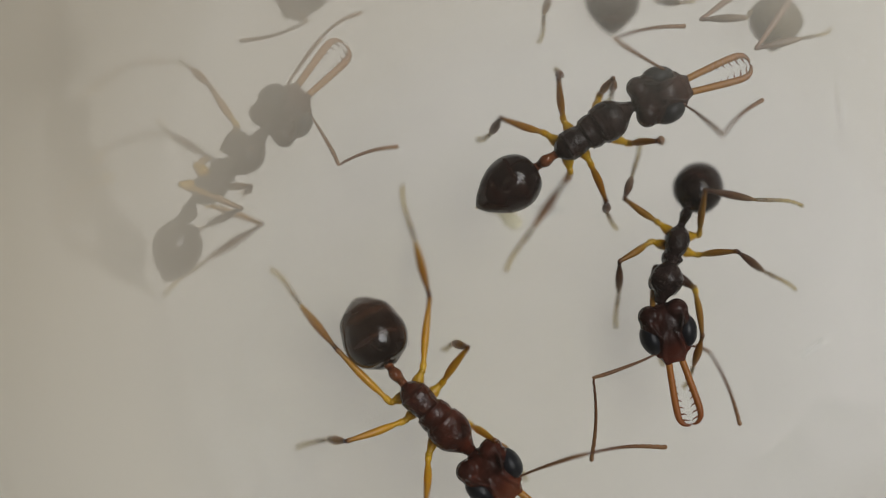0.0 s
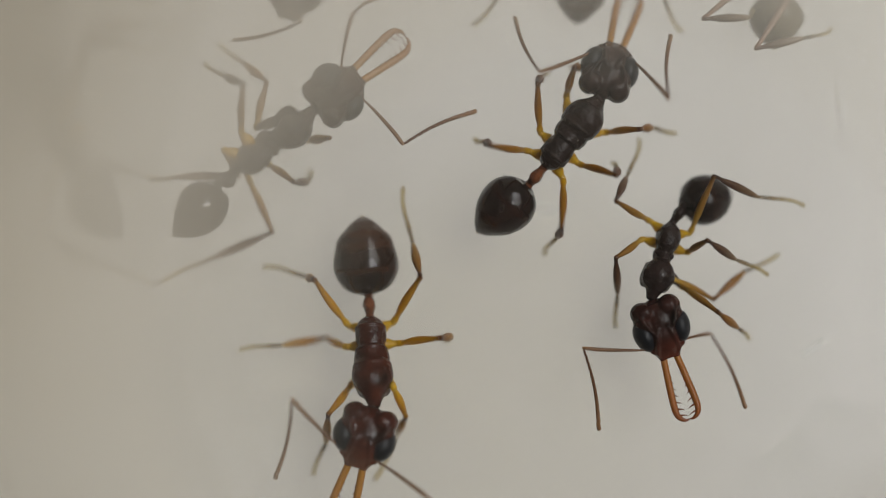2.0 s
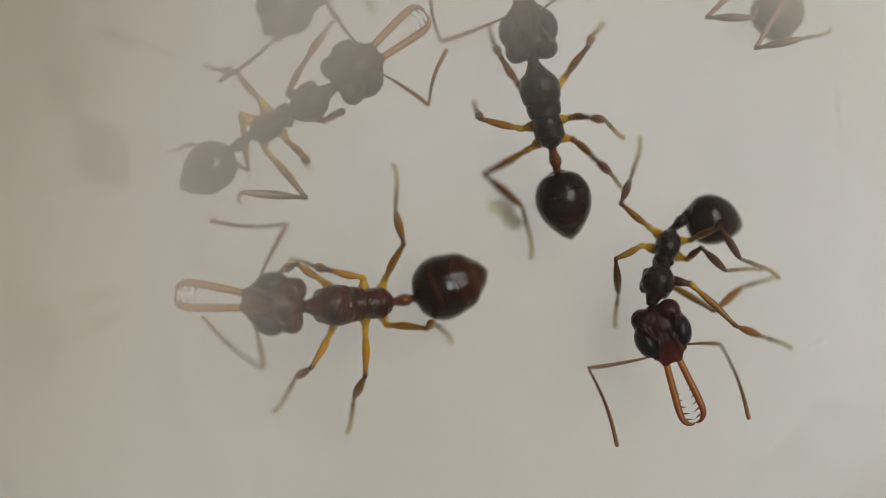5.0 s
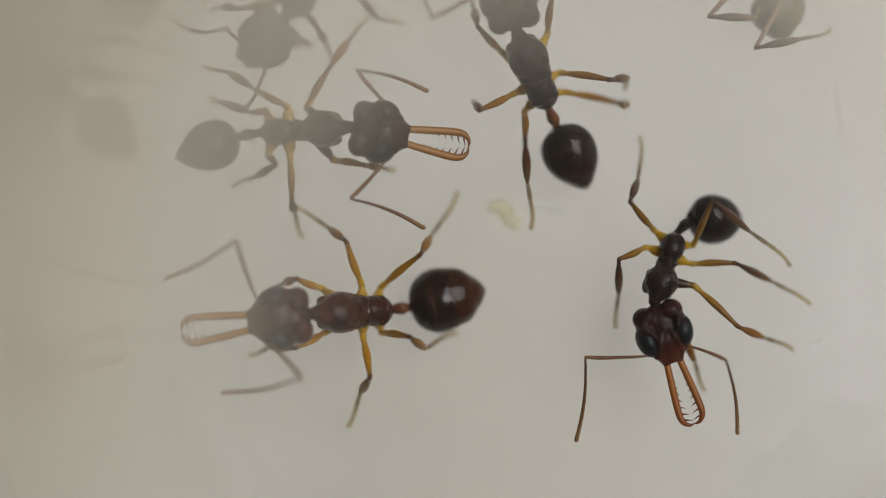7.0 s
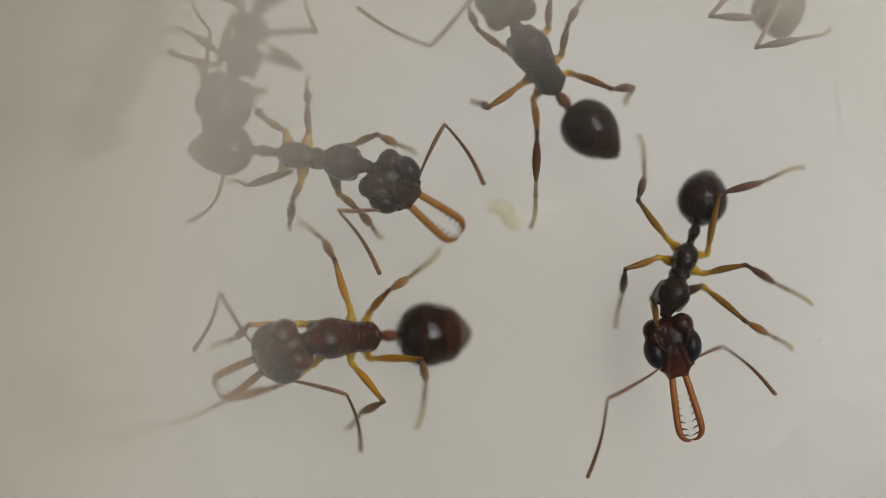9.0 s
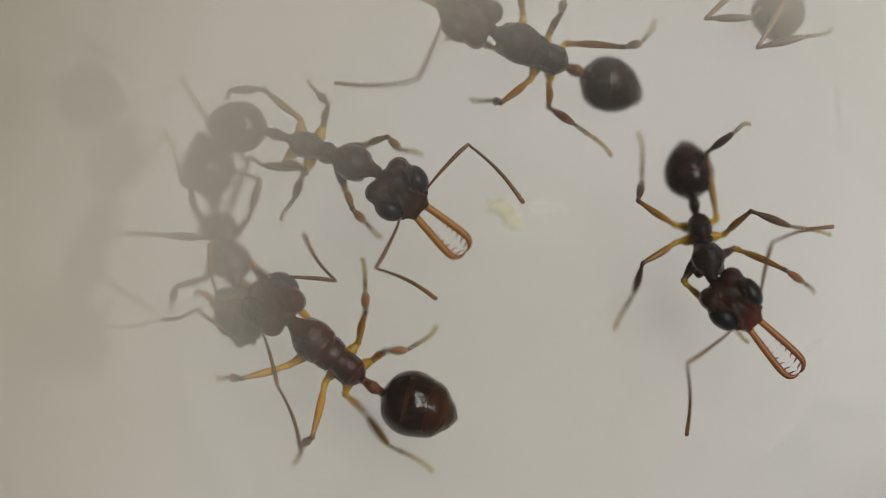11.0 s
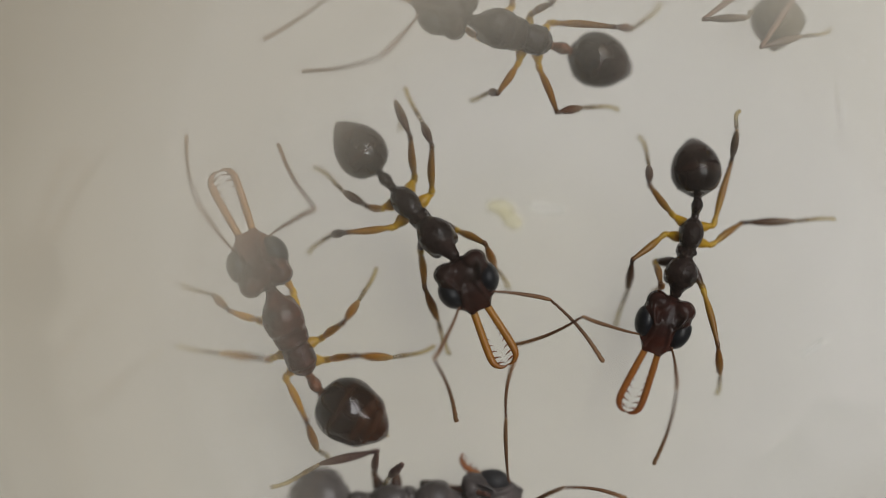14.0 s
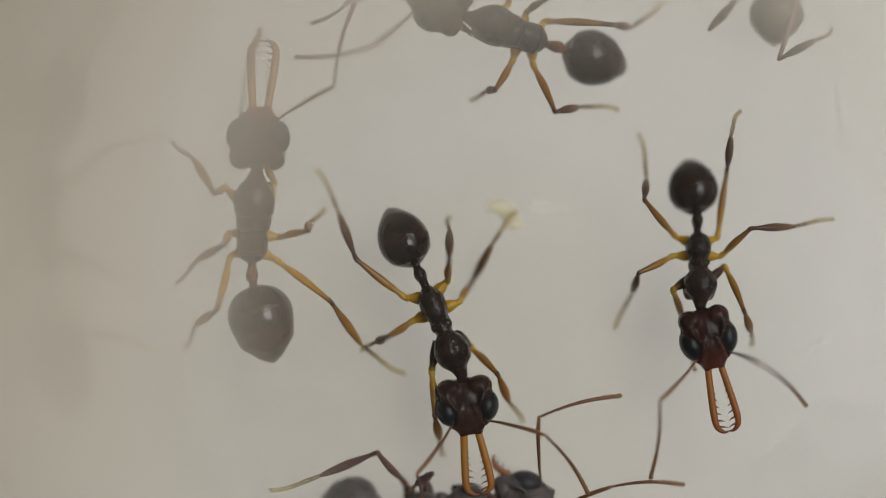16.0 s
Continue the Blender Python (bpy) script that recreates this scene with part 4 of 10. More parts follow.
# ---- what moves: each ant's plan tracks in mm, over the dish floor ----
def motions():
    times = [i / 4 for i in range(65)]
    tr = {}
    tr['spine'] = [(0, -3.3, 2.14, 1.37, -4.54, 0.86, 1.37, 55), (0.5, -3.06, 2.22, 1.37, -4.38, 1.02, 1.37, 52.5),
        (1, -2.96, 2.45, 1.37, -4.28, 1.25, 1.37, 50), (1.5, -2.68, 2.49, 1.37, -4.06, 1.35, 1.37, 47.5),
        (2, -2.39, 2.55, 1.37, -3.78, 1.44, 1.37, 45), (2.5, -2.4, 2.65, 1.37, -3.79, 1.53, 1.37, 42.5),
        (3, -2.41, 2.91, 1.37, -3.76, 1.75, 1.37, 40), (4, -2.19, 3.08, 1.37, -3.53, 1.91, 1.37, 35), (6.5, -1.84, 2.58, 1.64, -3.51, 2.3, 1.09, 0),
        (7, -1.69, 2.23, 1.62, -3.4, 2.16, 1.11, 0), (7.5, -1.54, 2.03, 1.54, -3.29, 2.06, 1.19, 0), (8, -1.49, 1.77, 1.53, -3.24, 1.85, 1.2, 0)]
    tr['spine'] += [(8.5, -1.39, 1.61, 1.58, -3.11, 1.77, 1.15, 0), (9, -1.33, 1.51, 1.49, -3.08, 1.79, 1.24, 0),
        (11.5, -1.15, 1.37, 1.37, -2.78, 2.09, 1.37, 0), (12, -1.13, 1.22, 1.37, -2.71, 2.05, 1.37, 0),
        (12.5, -1.05, 1.06, 1.37, -2.58, 1.98, 1.37, 0), (13, -0.48, 0.72, 1.47, -1.87, 1.81, 1.26, 0),
        (13.5, -0.2, 0.32, 1.45, -1.45, 1.58, 1.28, 0), (14, 0.22, -0.15, 1.64, -0.92, 1.12, 1.09, 0),
        (14.5, 0.37, -0.77, 1.45, -0.65, 0.69, 1.28, 0), (15, 0.37, -1.12, 1.6, -0.54, 0.34, 1.13, 0),
        (15.5, 0.25, -1.71, 1.37, -0.51, -0.09, 1.37, 0), (16, 0.36, -2.35, 1.37, -0.32, -0.7, 1.37, 0)]
    tr['jaw'] = [(0, -1.78, 3.74, 1.37), (0.5, -1.45, 3.71, 1.13), (1, -1.3, 3.89, 1.37), (1.5, -1, 3.91, 1.37), (2, -0.66, 3.92, 1.22),
        (2.5, -0.72, 4.07, 1.21), (3, -0.75, 4.35, 1.37), (4, -0.79, 4.78, 1.37), (6.5, 0.3, 3.06, 1.49), (7, 0.48, 1.88, 1.47),
        (7.5, 0.57, 1.54, 1.1), (8, 0.59, 1.17, 1.13), (8.5, 0.41, 0.44, 1.08), (9, 0.35, 0.25, 0.83), (11.5, 0.42, -0.17, 1.18),
        (12, 0.25, -0.49, 1.29), (12.5, 0.08, -0.82, 1.13), (13, 0.52, -1.24, 1.33), (13.5, 0.66, -1.71, 1.45), (14, 1.19, -2.12, 1.64),
        (14.5, 1.1, -2.84, 1.45), (15, 0.82, -3.27, 1.6), (15.5, 0.62, -3.88, 1.37), (16, 0.69, -4.53, 1.37)]
    tr['tail'] = [(0, -5.12, -0.66, 0.98), (0.5, -5.09, -0.46, 1.01), (1, -5.08, -0.18, 0.95), (1.5, -5.07, 0.06, 0.93), (2, -4.94, 0.19, 1.3),
        (2.5, -4.96, 0.29, 1.28), (3, -4.98, 0.58, 0.98), (4, -4.69, 0.72, 0.91), (6.5, -5.1, 1.77, 0.89), (7, -5.01, 1.69, 0.92),
        (7.5, -4.92, 1.61, 1.04), (8, -4.9, 1.54, 1.04), (8.5, -4.8, 1.67, 0.98), (9, -4.78, 1.85, 1.09), (11.5, -4.4, 2.52, 0.92),
        (12, -4.34, 2.58, 1.27), (12.5, -4.16, 2.55, 0.97), (13, -3.28, 2.77, 1.13), (13.5, -2.7, 2.75, 1.14), (14, -2.02, 2.39, 0.9),
        (14.5, -1.73, 2.01, 1.16), (15, -1.48, 1.75, 0.95), (15.5, -1.39, 1.36, 1.03), (16, -1.05, 0.8, 0.88)]
    tr['fore_left'] = [(0, -3.79, 2.26, 1.34, -4.28, 2.99, 1.38, -4.71, 3.38, 0.77, -5.02, 3.65, 0.05),
        (0.5, -4.05, 2.29, 1.17, -3.68, 3.08, 1.25, -4.04, 3.61, 0.71, -4.33, 4, 0.03),
        (1, -3.93, 2.36, 1.01, -3.52, 3.11, 1.2, -3.96, 3.59, 0.66, -4.33, 3.97, 0.03),
        (1.5, -3.71, 2.31, 1, -3.39, 3.11, 1.14, -3.86, 3.55, 0.6, -4.31, 3.95, 0.03),
        (2, -3.48, 2.25, 1.04, -3.27, 3.1, 1.11, -3.76, 3.51, 0.57, -4.28, 3.93, 0.08),
        (2.5, -3.47, 2.31, 1.01, -3.26, 3.16, 1.13, -3.76, 3.56, 0.59, -4.26, 3.96, 0.06),
        (3, -3.42, 2.57, 0.96, -3.17, 3.35, 1.28, -3.73, 3.62, 0.71, -4.16, 3.81, 0.02)]
    tr['fore_left'] += [(4, -3.13, 2.84, 0.88, -2.83, 3.47, 1.41, -2.7, 4, 0.78, -2.55, 4.45, 0.09),
        (6.5, -2.6, 2.91, 0.81, -2.11, 3.5, 1.24, -1.75, 4.03, 0.69, -1.44, 4.4, 0.02),
        (7, -2.55, 2.65, 0.86, -2.11, 3.36, 1.14, -1.77, 3.94, 0.64, -1.45, 4.4, 0.03),
        (7.5, -2.37, 2.54, 0.85, -1.95, 3.25, 1.13, -1.71, 3.88, 0.63, -1.47, 4.4, 0.03),
        (8, -2.25, 2.43, 1, -1.91, 3.22, 1.13, -1.67, 3.87, 0.65, -1.47, 4.39, 0.03),
        (8.5, -1.74, 1.97, 0.82, -1.2, 2.1, 1.5, -1.01, 2.05, 0.68, -0.48, 1.8, 0.1),
        (9, -1.68, 1.95, 0.82, -1.2, 2.1, 1.54, -0.86, 1.96, 0.79, -0.53, 1.83, 0.04)]
    tr['fore_left'] += [(11.5, -1.39, 1.94, 0.82, -0.95, 2.02, 1.57, -0.77, 1.84, 0.77, -0.39, 1.8, 0.04),
        (12, -1.24, 1.85, 0.94, -0.76, 1.83, 1.67, -0.56, 1.8, 0.85, -0.37, 1.77, 0.05),
        (12.5, -1.16, 1.75, 0.91, -0.73, 1.75, 1.67, -0.54, 1.77, 0.85, -0.37, 1.77, 0.04),
        (13, -0.52, 1.38, 0.87, -0.41, 1.54, 1.72, -0.44, 1.68, 0.9, -0.41, 1.82, 0.08),
        (13.5, -0.17, 1.04, 0.87, 0.23, 0.7, 1.57, 0.51, 0.5, 0.8, 0.74, 0.31, 0.03),
        (14, 0.23, 0.36, 0.83, 0.78, 0.1, 1.46, 0.98, -0.35, 0.78, 1.25, -0.75, 0.11),
        (14.5, 0.58, -0.15, 0.98, 1.03, -0.53, 1.63, 1.25, -0.68, 0.83, 1.42, -0.8, 0.03)]
    tr['fore_left'] += [(15, 0.62, -0.73, 1.26, 1.21, -1.35, 1.44, 1.58, -1.69, 0.77, 1.85, -1.91, 0.02),
        (15.5, 0.59, -1.14, 1.16, 1.18, -1.65, 1.55, 1.52, -1.8, 0.8, 1.78, -1.92, 0.02),
        (16, 0.52, -1.84, 0.81, 1.01, -2.31, 1.36, 1.24, -2.87, 0.78, 1.52, -3.29, 0.12)]
    tr['fore_right'] = [(0, -3.4, 1.69, 0.85, -3.5, 1.83, 1.71, -3.62, 1.91, 0.88, -3.61, 2.04, 0.06),
        (0.5, -3.18, 1.7, 0.86, -3.49, 1.83, 1.67, -3.64, 1.84, 0.84, -3.69, 1.96, 0.02),
        (1, -3.09, 1.87, 0.85, -3.34, 1.87, 1.69, -3.46, 1.95, 0.87, -3.59, 1.93, 0.05),
        (1.5, -2.87, 1.94, 0.78, -2.7, 1.96, 1.64, -2.99, 1.97, 0.84, -3.32, 1.98, 0.08),
        (2, -2.57, 2.04, 0.77, -2.08, 2.04, 1.49, -2.5, 2.03, 0.76, -3.06, 2.01, 0.15),
        (2.5, -2.5, 2.19, 0.89, -2.61, 2.08, 1.75, -2.86, 2.1, 0.95, -3.07, 2.08, 0.14),
        (3, -2.56, 2.35, 0.77, -2.02, 2.36, 1.46, -2.55, 2.37, 0.8, -3.06, 2.36, 0.15)]
    tr['fore_right'] += [(4, -2.31, 2.6, 0.78, -1.84, 2.71, 1.51, -2.23, 2.72, 0.77, -2.65, 2.7, 0.05),
        (6.5, -2.2, 1.98, 0.9, -1.74, 2.01, 1.64, -1.47, 2.06, 0.85, -1.21, 2.09, 0.06),
        (7, -2.03, 1.65, 1.01, -1.42, 1.53, 1.62, -1.16, 1.53, 0.82, -0.93, 1.53, 0.03),
        (7.5, -1.94, 1.5, 0.95, -1.48, 1.4, 1.68, -1.23, 1.45, 0.88, -1.02, 1.47, 0.08),
        (8, -1.89, 1.28, 0.93, -1.42, 1.19, 1.66, -1.16, 1.36, 0.88, -0.93, 1.51, 0.1),
        (8.5, -1.82, 1.13, 0.94, -1.54, 1.01, 1.76, -1.45, 1.11, 0.93, -1.32, 1.09, 0.11),
        (9, -1.94, 1.03, 0.9, -1.54, 0.7, 1.6, -1.34, 0.44, 0.82, -1.16, 0.21, 0.05)]
    tr['fore_right'] += [(11.5, -1.81, 1.14, 0.8, -1.68, 0.73, 1.57, -1.5, 0.55, 0.77, -1.2, 0.23, 0.06),
        (12, -1.79, 1.04, 0.81, -1.68, 0.63, 1.58, -1.5, 0.55, 0.76, -1.2, 0.25, 0.05),
        (12.5, -1.69, 1, 0.74, -1.5, 0.47, 1.41, -1.21, 0.1, 0.71, -0.78, -0.46, 0.28),
        (13, -1.13, 0.66, 0.81, -1.08, 0.22, 1.57, -0.96, -0.04, 0.77, -0.8, -0.46, 0.08),
        (13.5, -0.94, 0.25, 0.94, -0.9, -0.2, 1.69, -0.85, -0.35, 0.87, -0.79, -0.49, 0.05),
        (14, -0.42, -0.01, 0.78, -0.34, -0.71, 1.3, -0.1, -1.32, 0.78, 0.12, -1.99, 0.34),
        (14.5, -0.23, -0.8, 1.17, -0.33, -0.91, 2.04, -0.15, -1.44, 1.41, 0.01, -1.69, 0.64)]
    tr['fore_right'] += [(15, -0.27, -1.09, 0.96, -0.25, -1.57, 1.68, -0.28, -1.71, 0.86, -0.15, -1.72, 0.04),
        (15.5, -0.34, -1.56, 0.92, -0.35, -2.01, 1.67, -0.42, -2.13, 0.84, -0.29, -2.16, 0.03),
        (16, -0.21, -2.24, 1.2, -0.15, -3.08, 1.43, -0.06, -3.58, 0.76, 0.01, -3.95, 0.02)]
    tr['mid_left'] = [(0, -4.38, 1.72, 0.5, -5.18, 2.17, 0, -5.33, 2.42, 0.83), (0.5, -4.06, 1.63, 2.74, -4.71, 2, 2.01, -5.16, 2.35, 1.35),
        (1, -3.92, 1.87, 0.48, -4.84, 2.06, 0.01, -5.54, 2.59, 0.01), (1.5, -3.85, 2.46, 0.5, -4.67, 2.83, -0.03, -4.89, 2.97, 0.82),
        (2, -3.57, 2.94, 2.36, -4.03, 3.18, 1.45, -4.46, 3.48, 0.75), (2.5, -3.6, 3, 2.38, -4.03, 3.21, 1.45, -4.48, 3.48, 0.75),
        (3, -3.61, 3.06, 2.48, -4.06, 3.25, 1.55, -4.47, 3.48, 0.81), (4, -3.74, 3.15, 2.46, -4.08, 3.28, 1.48, -4.47, 3.49, 0.72),
        (6.5, -3.52, 3.12, 2.07, -4.05, 3.29, 1.19, -4.51, 3.48, 0.47)]
    tr['mid_left'] += [(7, -3.38, 2.87, 2.07, -3.97, 3.27, 1.3, -4.48, 3.44, 0.61), (7.5, -2.75, 2.44, 2.24, -3.08, 2.88, 1.35, -3.29, 3.12, 0.53),
        (8, -2.54, 2.46, 2.22, -2.57, 2.9, 1.27, -2.56, 3.21, 0.45), (8.5, -2.46, 2.66, 2.12, -2.54, 2.92, 1.11, -2.57, 3.26, 0.3),
        (9, -2.42, 2.61, 2.17, -2.51, 2.92, 1.18, -2.56, 3.25, 0.36), (11.5, -1.96, 2.58, 2.27, -2.25, 2.86, 1.3, -2.54, 3.2, 0.55),
        (12, -1.91, 2.53, 2.27, -2.2, 2.84, 1.31, -2.54, 3.19, 0.58), (12.5, -1.81, 2.49, 2.25, -2.15, 2.76, 1.3, -2.53, 3.18, 0.63),
        (13, -1.34, 2.58, 2.01, -1.75, 2.89, 1.1, -2.47, 3.18, 0.68)]
    tr['mid_left'] += [(13.5, -0.47, 2.07, 2.11, -0.55, 2.46, 1.15, -0.7, 3.06, 0.53), (14, -0.2, 1.88, 1.84, -0.38, 2.35, 0.93, -0.71, 3.05, 0.51),
        (14.5, -0.2, 1.66, 1.29, -0.37, 2.32, 0.5, -0.71, 3.09, 0.25), (15, -0.12, 1.27, 1.06, -0.36, 2.19, 0.63, -0.68, 2.99, 0.47),
        (15.5, 0.14, -0.34, 0, 0.79, 0.12, 0.66, 1.39, 0.7, 0.38), (16, 0.52, -0.7, 0.05, 0.92, 0.08, 0.62, 1.4, 0.7, 0.24)]
    tr['mid_right'] = [(0, -3.48, 1.14, 1.82, -3.68, 1.07, 0.8, -3.87, 1.04, -0.06), (0.5, -3.4, 1.08, 1.88, -3.73, 1.23, 0.9, -4.04, 1.37, 0.08),
        (1, -3.28, 1.1, 1.82, -3.22, 1.31, 0.8, -3.36, 1.65, 0), (1.5, -3, 1.16, 1.8, -2.85, 1.28, 0.78, -2.97, 1.59, -0.04),
        (2, -2.7, 1.21, 1.81, -2.52, 1.26, 0.78, -2.57, 1.5, -0.06), (2.5, -2.63, 1.32, 1.79, -2.81, 1.24, 0.76, -2.53, 1.47, -0.04),
        (3, -2.67, 1.51, 1.83, -2.52, 1.65, 0.81, -2.61, 1.51, -0.06), (4, -2.39, 1.62, 1.82, -2.55, 1.72, 0.8, -2.6, 1.51, -0.05),
        (6.5, -2.61, 1.38, 2.02, -2.71, 1.48, 0.98, -2.54, 1.43, 0.12)]
    tr['mid_right'] += [(7, -2.74, 0.88, 1.85, -2.78, 0.69, 0.82, -2.69, 0.23, 0.08), (7.5, -2.7, 1, 2.09, -2.79, 0.73, 1.08, -2.75, 0.29, 0.32),
        (8, -2.72, 0.59, 1.95, -2.83, 0.47, 0.92, -2.78, 0.25, 0.07), (8.5, -2.68, 0.81, 2.13, -2.8, 0.52, 1.14, -2.9, 0.38, 0.28),
        (9, -2.69, 0.9, 2.2, -2.82, 0.53, 1.24, -2.9, 0.38, 0.38), (11.5, -2.46, 1.33, 2.3, -2.7, 0.96, 1.36, -3.01, 0.53, 0.66),
        (12, -2.49, 0.52, 1.9, -2.63, 0.39, 0.87, -2.56, -0.1, 0.15), (12.5, -2.41, 0.51, 1.98, -2.59, 0.43, 0.96, -2.67, 0.3, 0.09),
        (13, -2.2, 0.41, 1.91, -2.38, 0.37, 0.88, -2.53, -0.1, 0.15)]
    tr['mid_right'] += [(13.5, -1.94, 0.46, 2.06, -2.21, 0.35, 1.06, -2.43, 0.1, 0.25), (14, -1.75, 0.3, 1.83, -2.08, 0.27, 0.84, -2.57, -0.07, 0.2),
        (14.5, -1.02, -0.21, 2.22, -1.39, -0.5, 1.29, -1.64, -0.73, 0.48), (15, -0.97, -0.38, 2.17, -1.25, -0.5, 1.18, -1.54, -0.6, 0.35),
        (15.5, -0.81, -0.88, 2.3, -1.09, -1.2, 1.34, -1.36, -1.62, 0.62), (16, -1.02, -1.59, 2.19, -1.23, -1.72, 1.18, -1.54, -1.93, 0.38)]
    tr['hind_left'] = [(0, -3.69, 0.74, 1.53, -4.43, 0.45, 0.62, -5.34, 0.12, 0.08), (0.5, -3.77, 0.85, 0.91, -4.96, 1.04, 0.91, -5.58, 1.26, 0.02),
        (1, -4.01, 0.99, 2.43, -4.93, 1.17, 1.69, -5.48, 1.26, 0.72), (1.5, -4.03, 1.23, 0.48, -5.11, 1.28, 1.01, -5.62, 1.33, 0.03),
        (2, -3.87, 1.38, 0.42, -4.97, 1.35, 0.91, -5.63, 1.38, 0.01), (2.5, -3.97, 1.51, 0.37, -5.02, 1.37, 0.95, -5.62, 1.33, 0.02),
        (3, -3.98, 1.66, 0.38, -5.01, 1.4, 0.95, -5.6, 1.31, 0.01), (4, -3.87, 1.83, 0.34, -4.91, 1.45, 0.83, -5.64, 1.28, 0.01),
        (6.5, -3.47, 2.54, 2.08, -4.21, 2.74, 1.15, -4.5, 2.95, 0.09)]
    tr['hind_left'] += [(7, -3.43, 2.45, 2.1, -4.1, 2.72, 1.14, -4.43, 2.93, 0.1), (7.5, -3.37, 2.37, 2.17, -3.99, 2.7, 1.19, -4.36, 2.91, 0.16),
        (8, -3.46, 2.33, 2.14, -3.87, 2.54, 1.03, -4.32, 2.83, 0.05), (8.5, -3.18, 2.3, 2.13, -3.5, 2.63, 1.01, -3.68, 2.69, -0.08),
        (9, -3.26, 2.39, 2.16, -3.44, 2.58, 0.99, -3.63, 2.87, -0.07), (11.5, -3.19, 2.98, 2.02, -4.04, 3.03, 1.17, -4.28, 2.95, 0.09),
        (12, -3.06, 2.99, 1.99, -3.97, 3.06, 1.2, -4.25, 2.95, 0.13), (12.5, -2.87, 2.91, 2.02, -3.72, 3.01, 1.17, -4.2, 2.95, 0.17),
        (13, -1.67, 2.51, 2.17, -1.86, 2.83, 1.02, -1.92, 3.05, -0.06)]
    tr['hind_left'] += [(13.5, -1.22, 2.46, 2.08, -1.72, 2.85, 1.06, -1.88, 2.74, -0.04),
        (14, -0.59, 2.03, 1.85, -0.89, 2.76, 0.94, -0.84, 2.3, -0.07), (14.5, -0.37, 1.69, 1.94, -0.86, 2.32, 1.03, -0.77, 2.13, -0.06),
        (15, -0.38, 1.62, 1.14, -0.64, 1.84, -0.01, -0.73, 1.58, 1.07), (15.5, -0.43, 1.18, 1.17, -0.61, 1.4, 0, -0.71, 1.25, 1.1),
        (16, 0.11, -0.22, 2.29, 0.12, 0.35, 1.23, 0.14, 0.61, 0.15)]
    tr['hind_right'] = [(0, -3.44, 0.48, 0.39, -4.45, -0.18, 0.39, -5.3, -0.89, 0.3),
        (0.5, -3.38, 0.43, 0.35, -4.42, -0.16, 0.35, -5.33, -0.8, 0.27), (1, -3.32, 0.42, 0.6, -4.37, -0.11, 0.36, -5.33, -0.67, 0.41),
        (1.5, -3.28, 0.38, 0.52, -4.36, -0.14, 0.45, -5.34, -0.67, 0.42), (2, -3.23, 0.32, 0.52, -4.33, -0.16, 0.46, -5.33, -0.65, 0.4),
        (2.5, -3.26, 0.37, 0.55, -4.35, -0.15, 0.47, -5.35, -0.63, 0.45), (3, -3.23, 0.63, 0.41, -4.32, 0.13, 0.39, -5.33, -0.35, 0.39),
        (4, -2.79, 0.82, 0.5, -3.46, 0.63, 1.49, -3.98, 0.54, 0.51), (6.5, -2.86, 1.74, 1.99, -3.44, 1.51, 0.96, -4.02, 1.18, 0.07)]
    tr['hind_right'] += [(7, -3, 1.51, 2.06, -3.49, 1.35, 0.97, -4.04, 1.17, 0.02), (7.5, -2.98, 1.37, 2.14, -3.44, 1.24, 1.03, -3.99, 1.15, 0.07),
        (8, -2.98, 1.24, 2.16, -3.39, 1.16, 1.03, -3.99, 1.15, 0.1), (8.5, -2.77, 1.38, 2.12, -3.57, 0.94, 1.33, -4.11, 0.76, 0.37),
        (9, -2.72, 1.39, 2.18, -3.59, 1.17, 1.38, -4.06, 1.27, 0.37), (11.5, -2.41, 1.44, 2.21, -3.25, 1.62, 1.37, -3.68, 1.78, 0.36),
        (12, -2.38, 1.45, 2.23, -3.24, 1.63, 1.4, -3.68, 1.8, 0.4), (12.5, -2.33, 1.39, 2.26, -3.18, 1.61, 1.43, -3.67, 1.8, 0.45),
        (13, -2.15, 1.25, 2.24, -2.92, 1.6, 1.38, -3.82, 1.98, 0.85)]
    tr['hind_right'] += [(13.5, -2.09, 1.18, 2.2, -2.9, 1.6, 1.42, -3.81, 1.99, 0.91), (14, -1.37, 0.77, 2.08, -1.85, 1.07, 1.02, -2.46, 1.55, 0.22),
        (14.5, -1.55, 0.4, 2.11, -1.95, 0.9, 1.09, -2.43, 1.51, 0.29), (15, -1.6, 0.31, 1.81, -1.94, 0.86, 0.8, -2.45, 1.55, 0.08),
        (15.5, -1.83, 0.1, 1.71, -2.04, 0.66, 0.67, -2.45, 1.54, 0.12), (16, -1.61, -0.18, 1.36, -1.97, 0.69, 0.61, -2.43, 1.52, 0.04)]
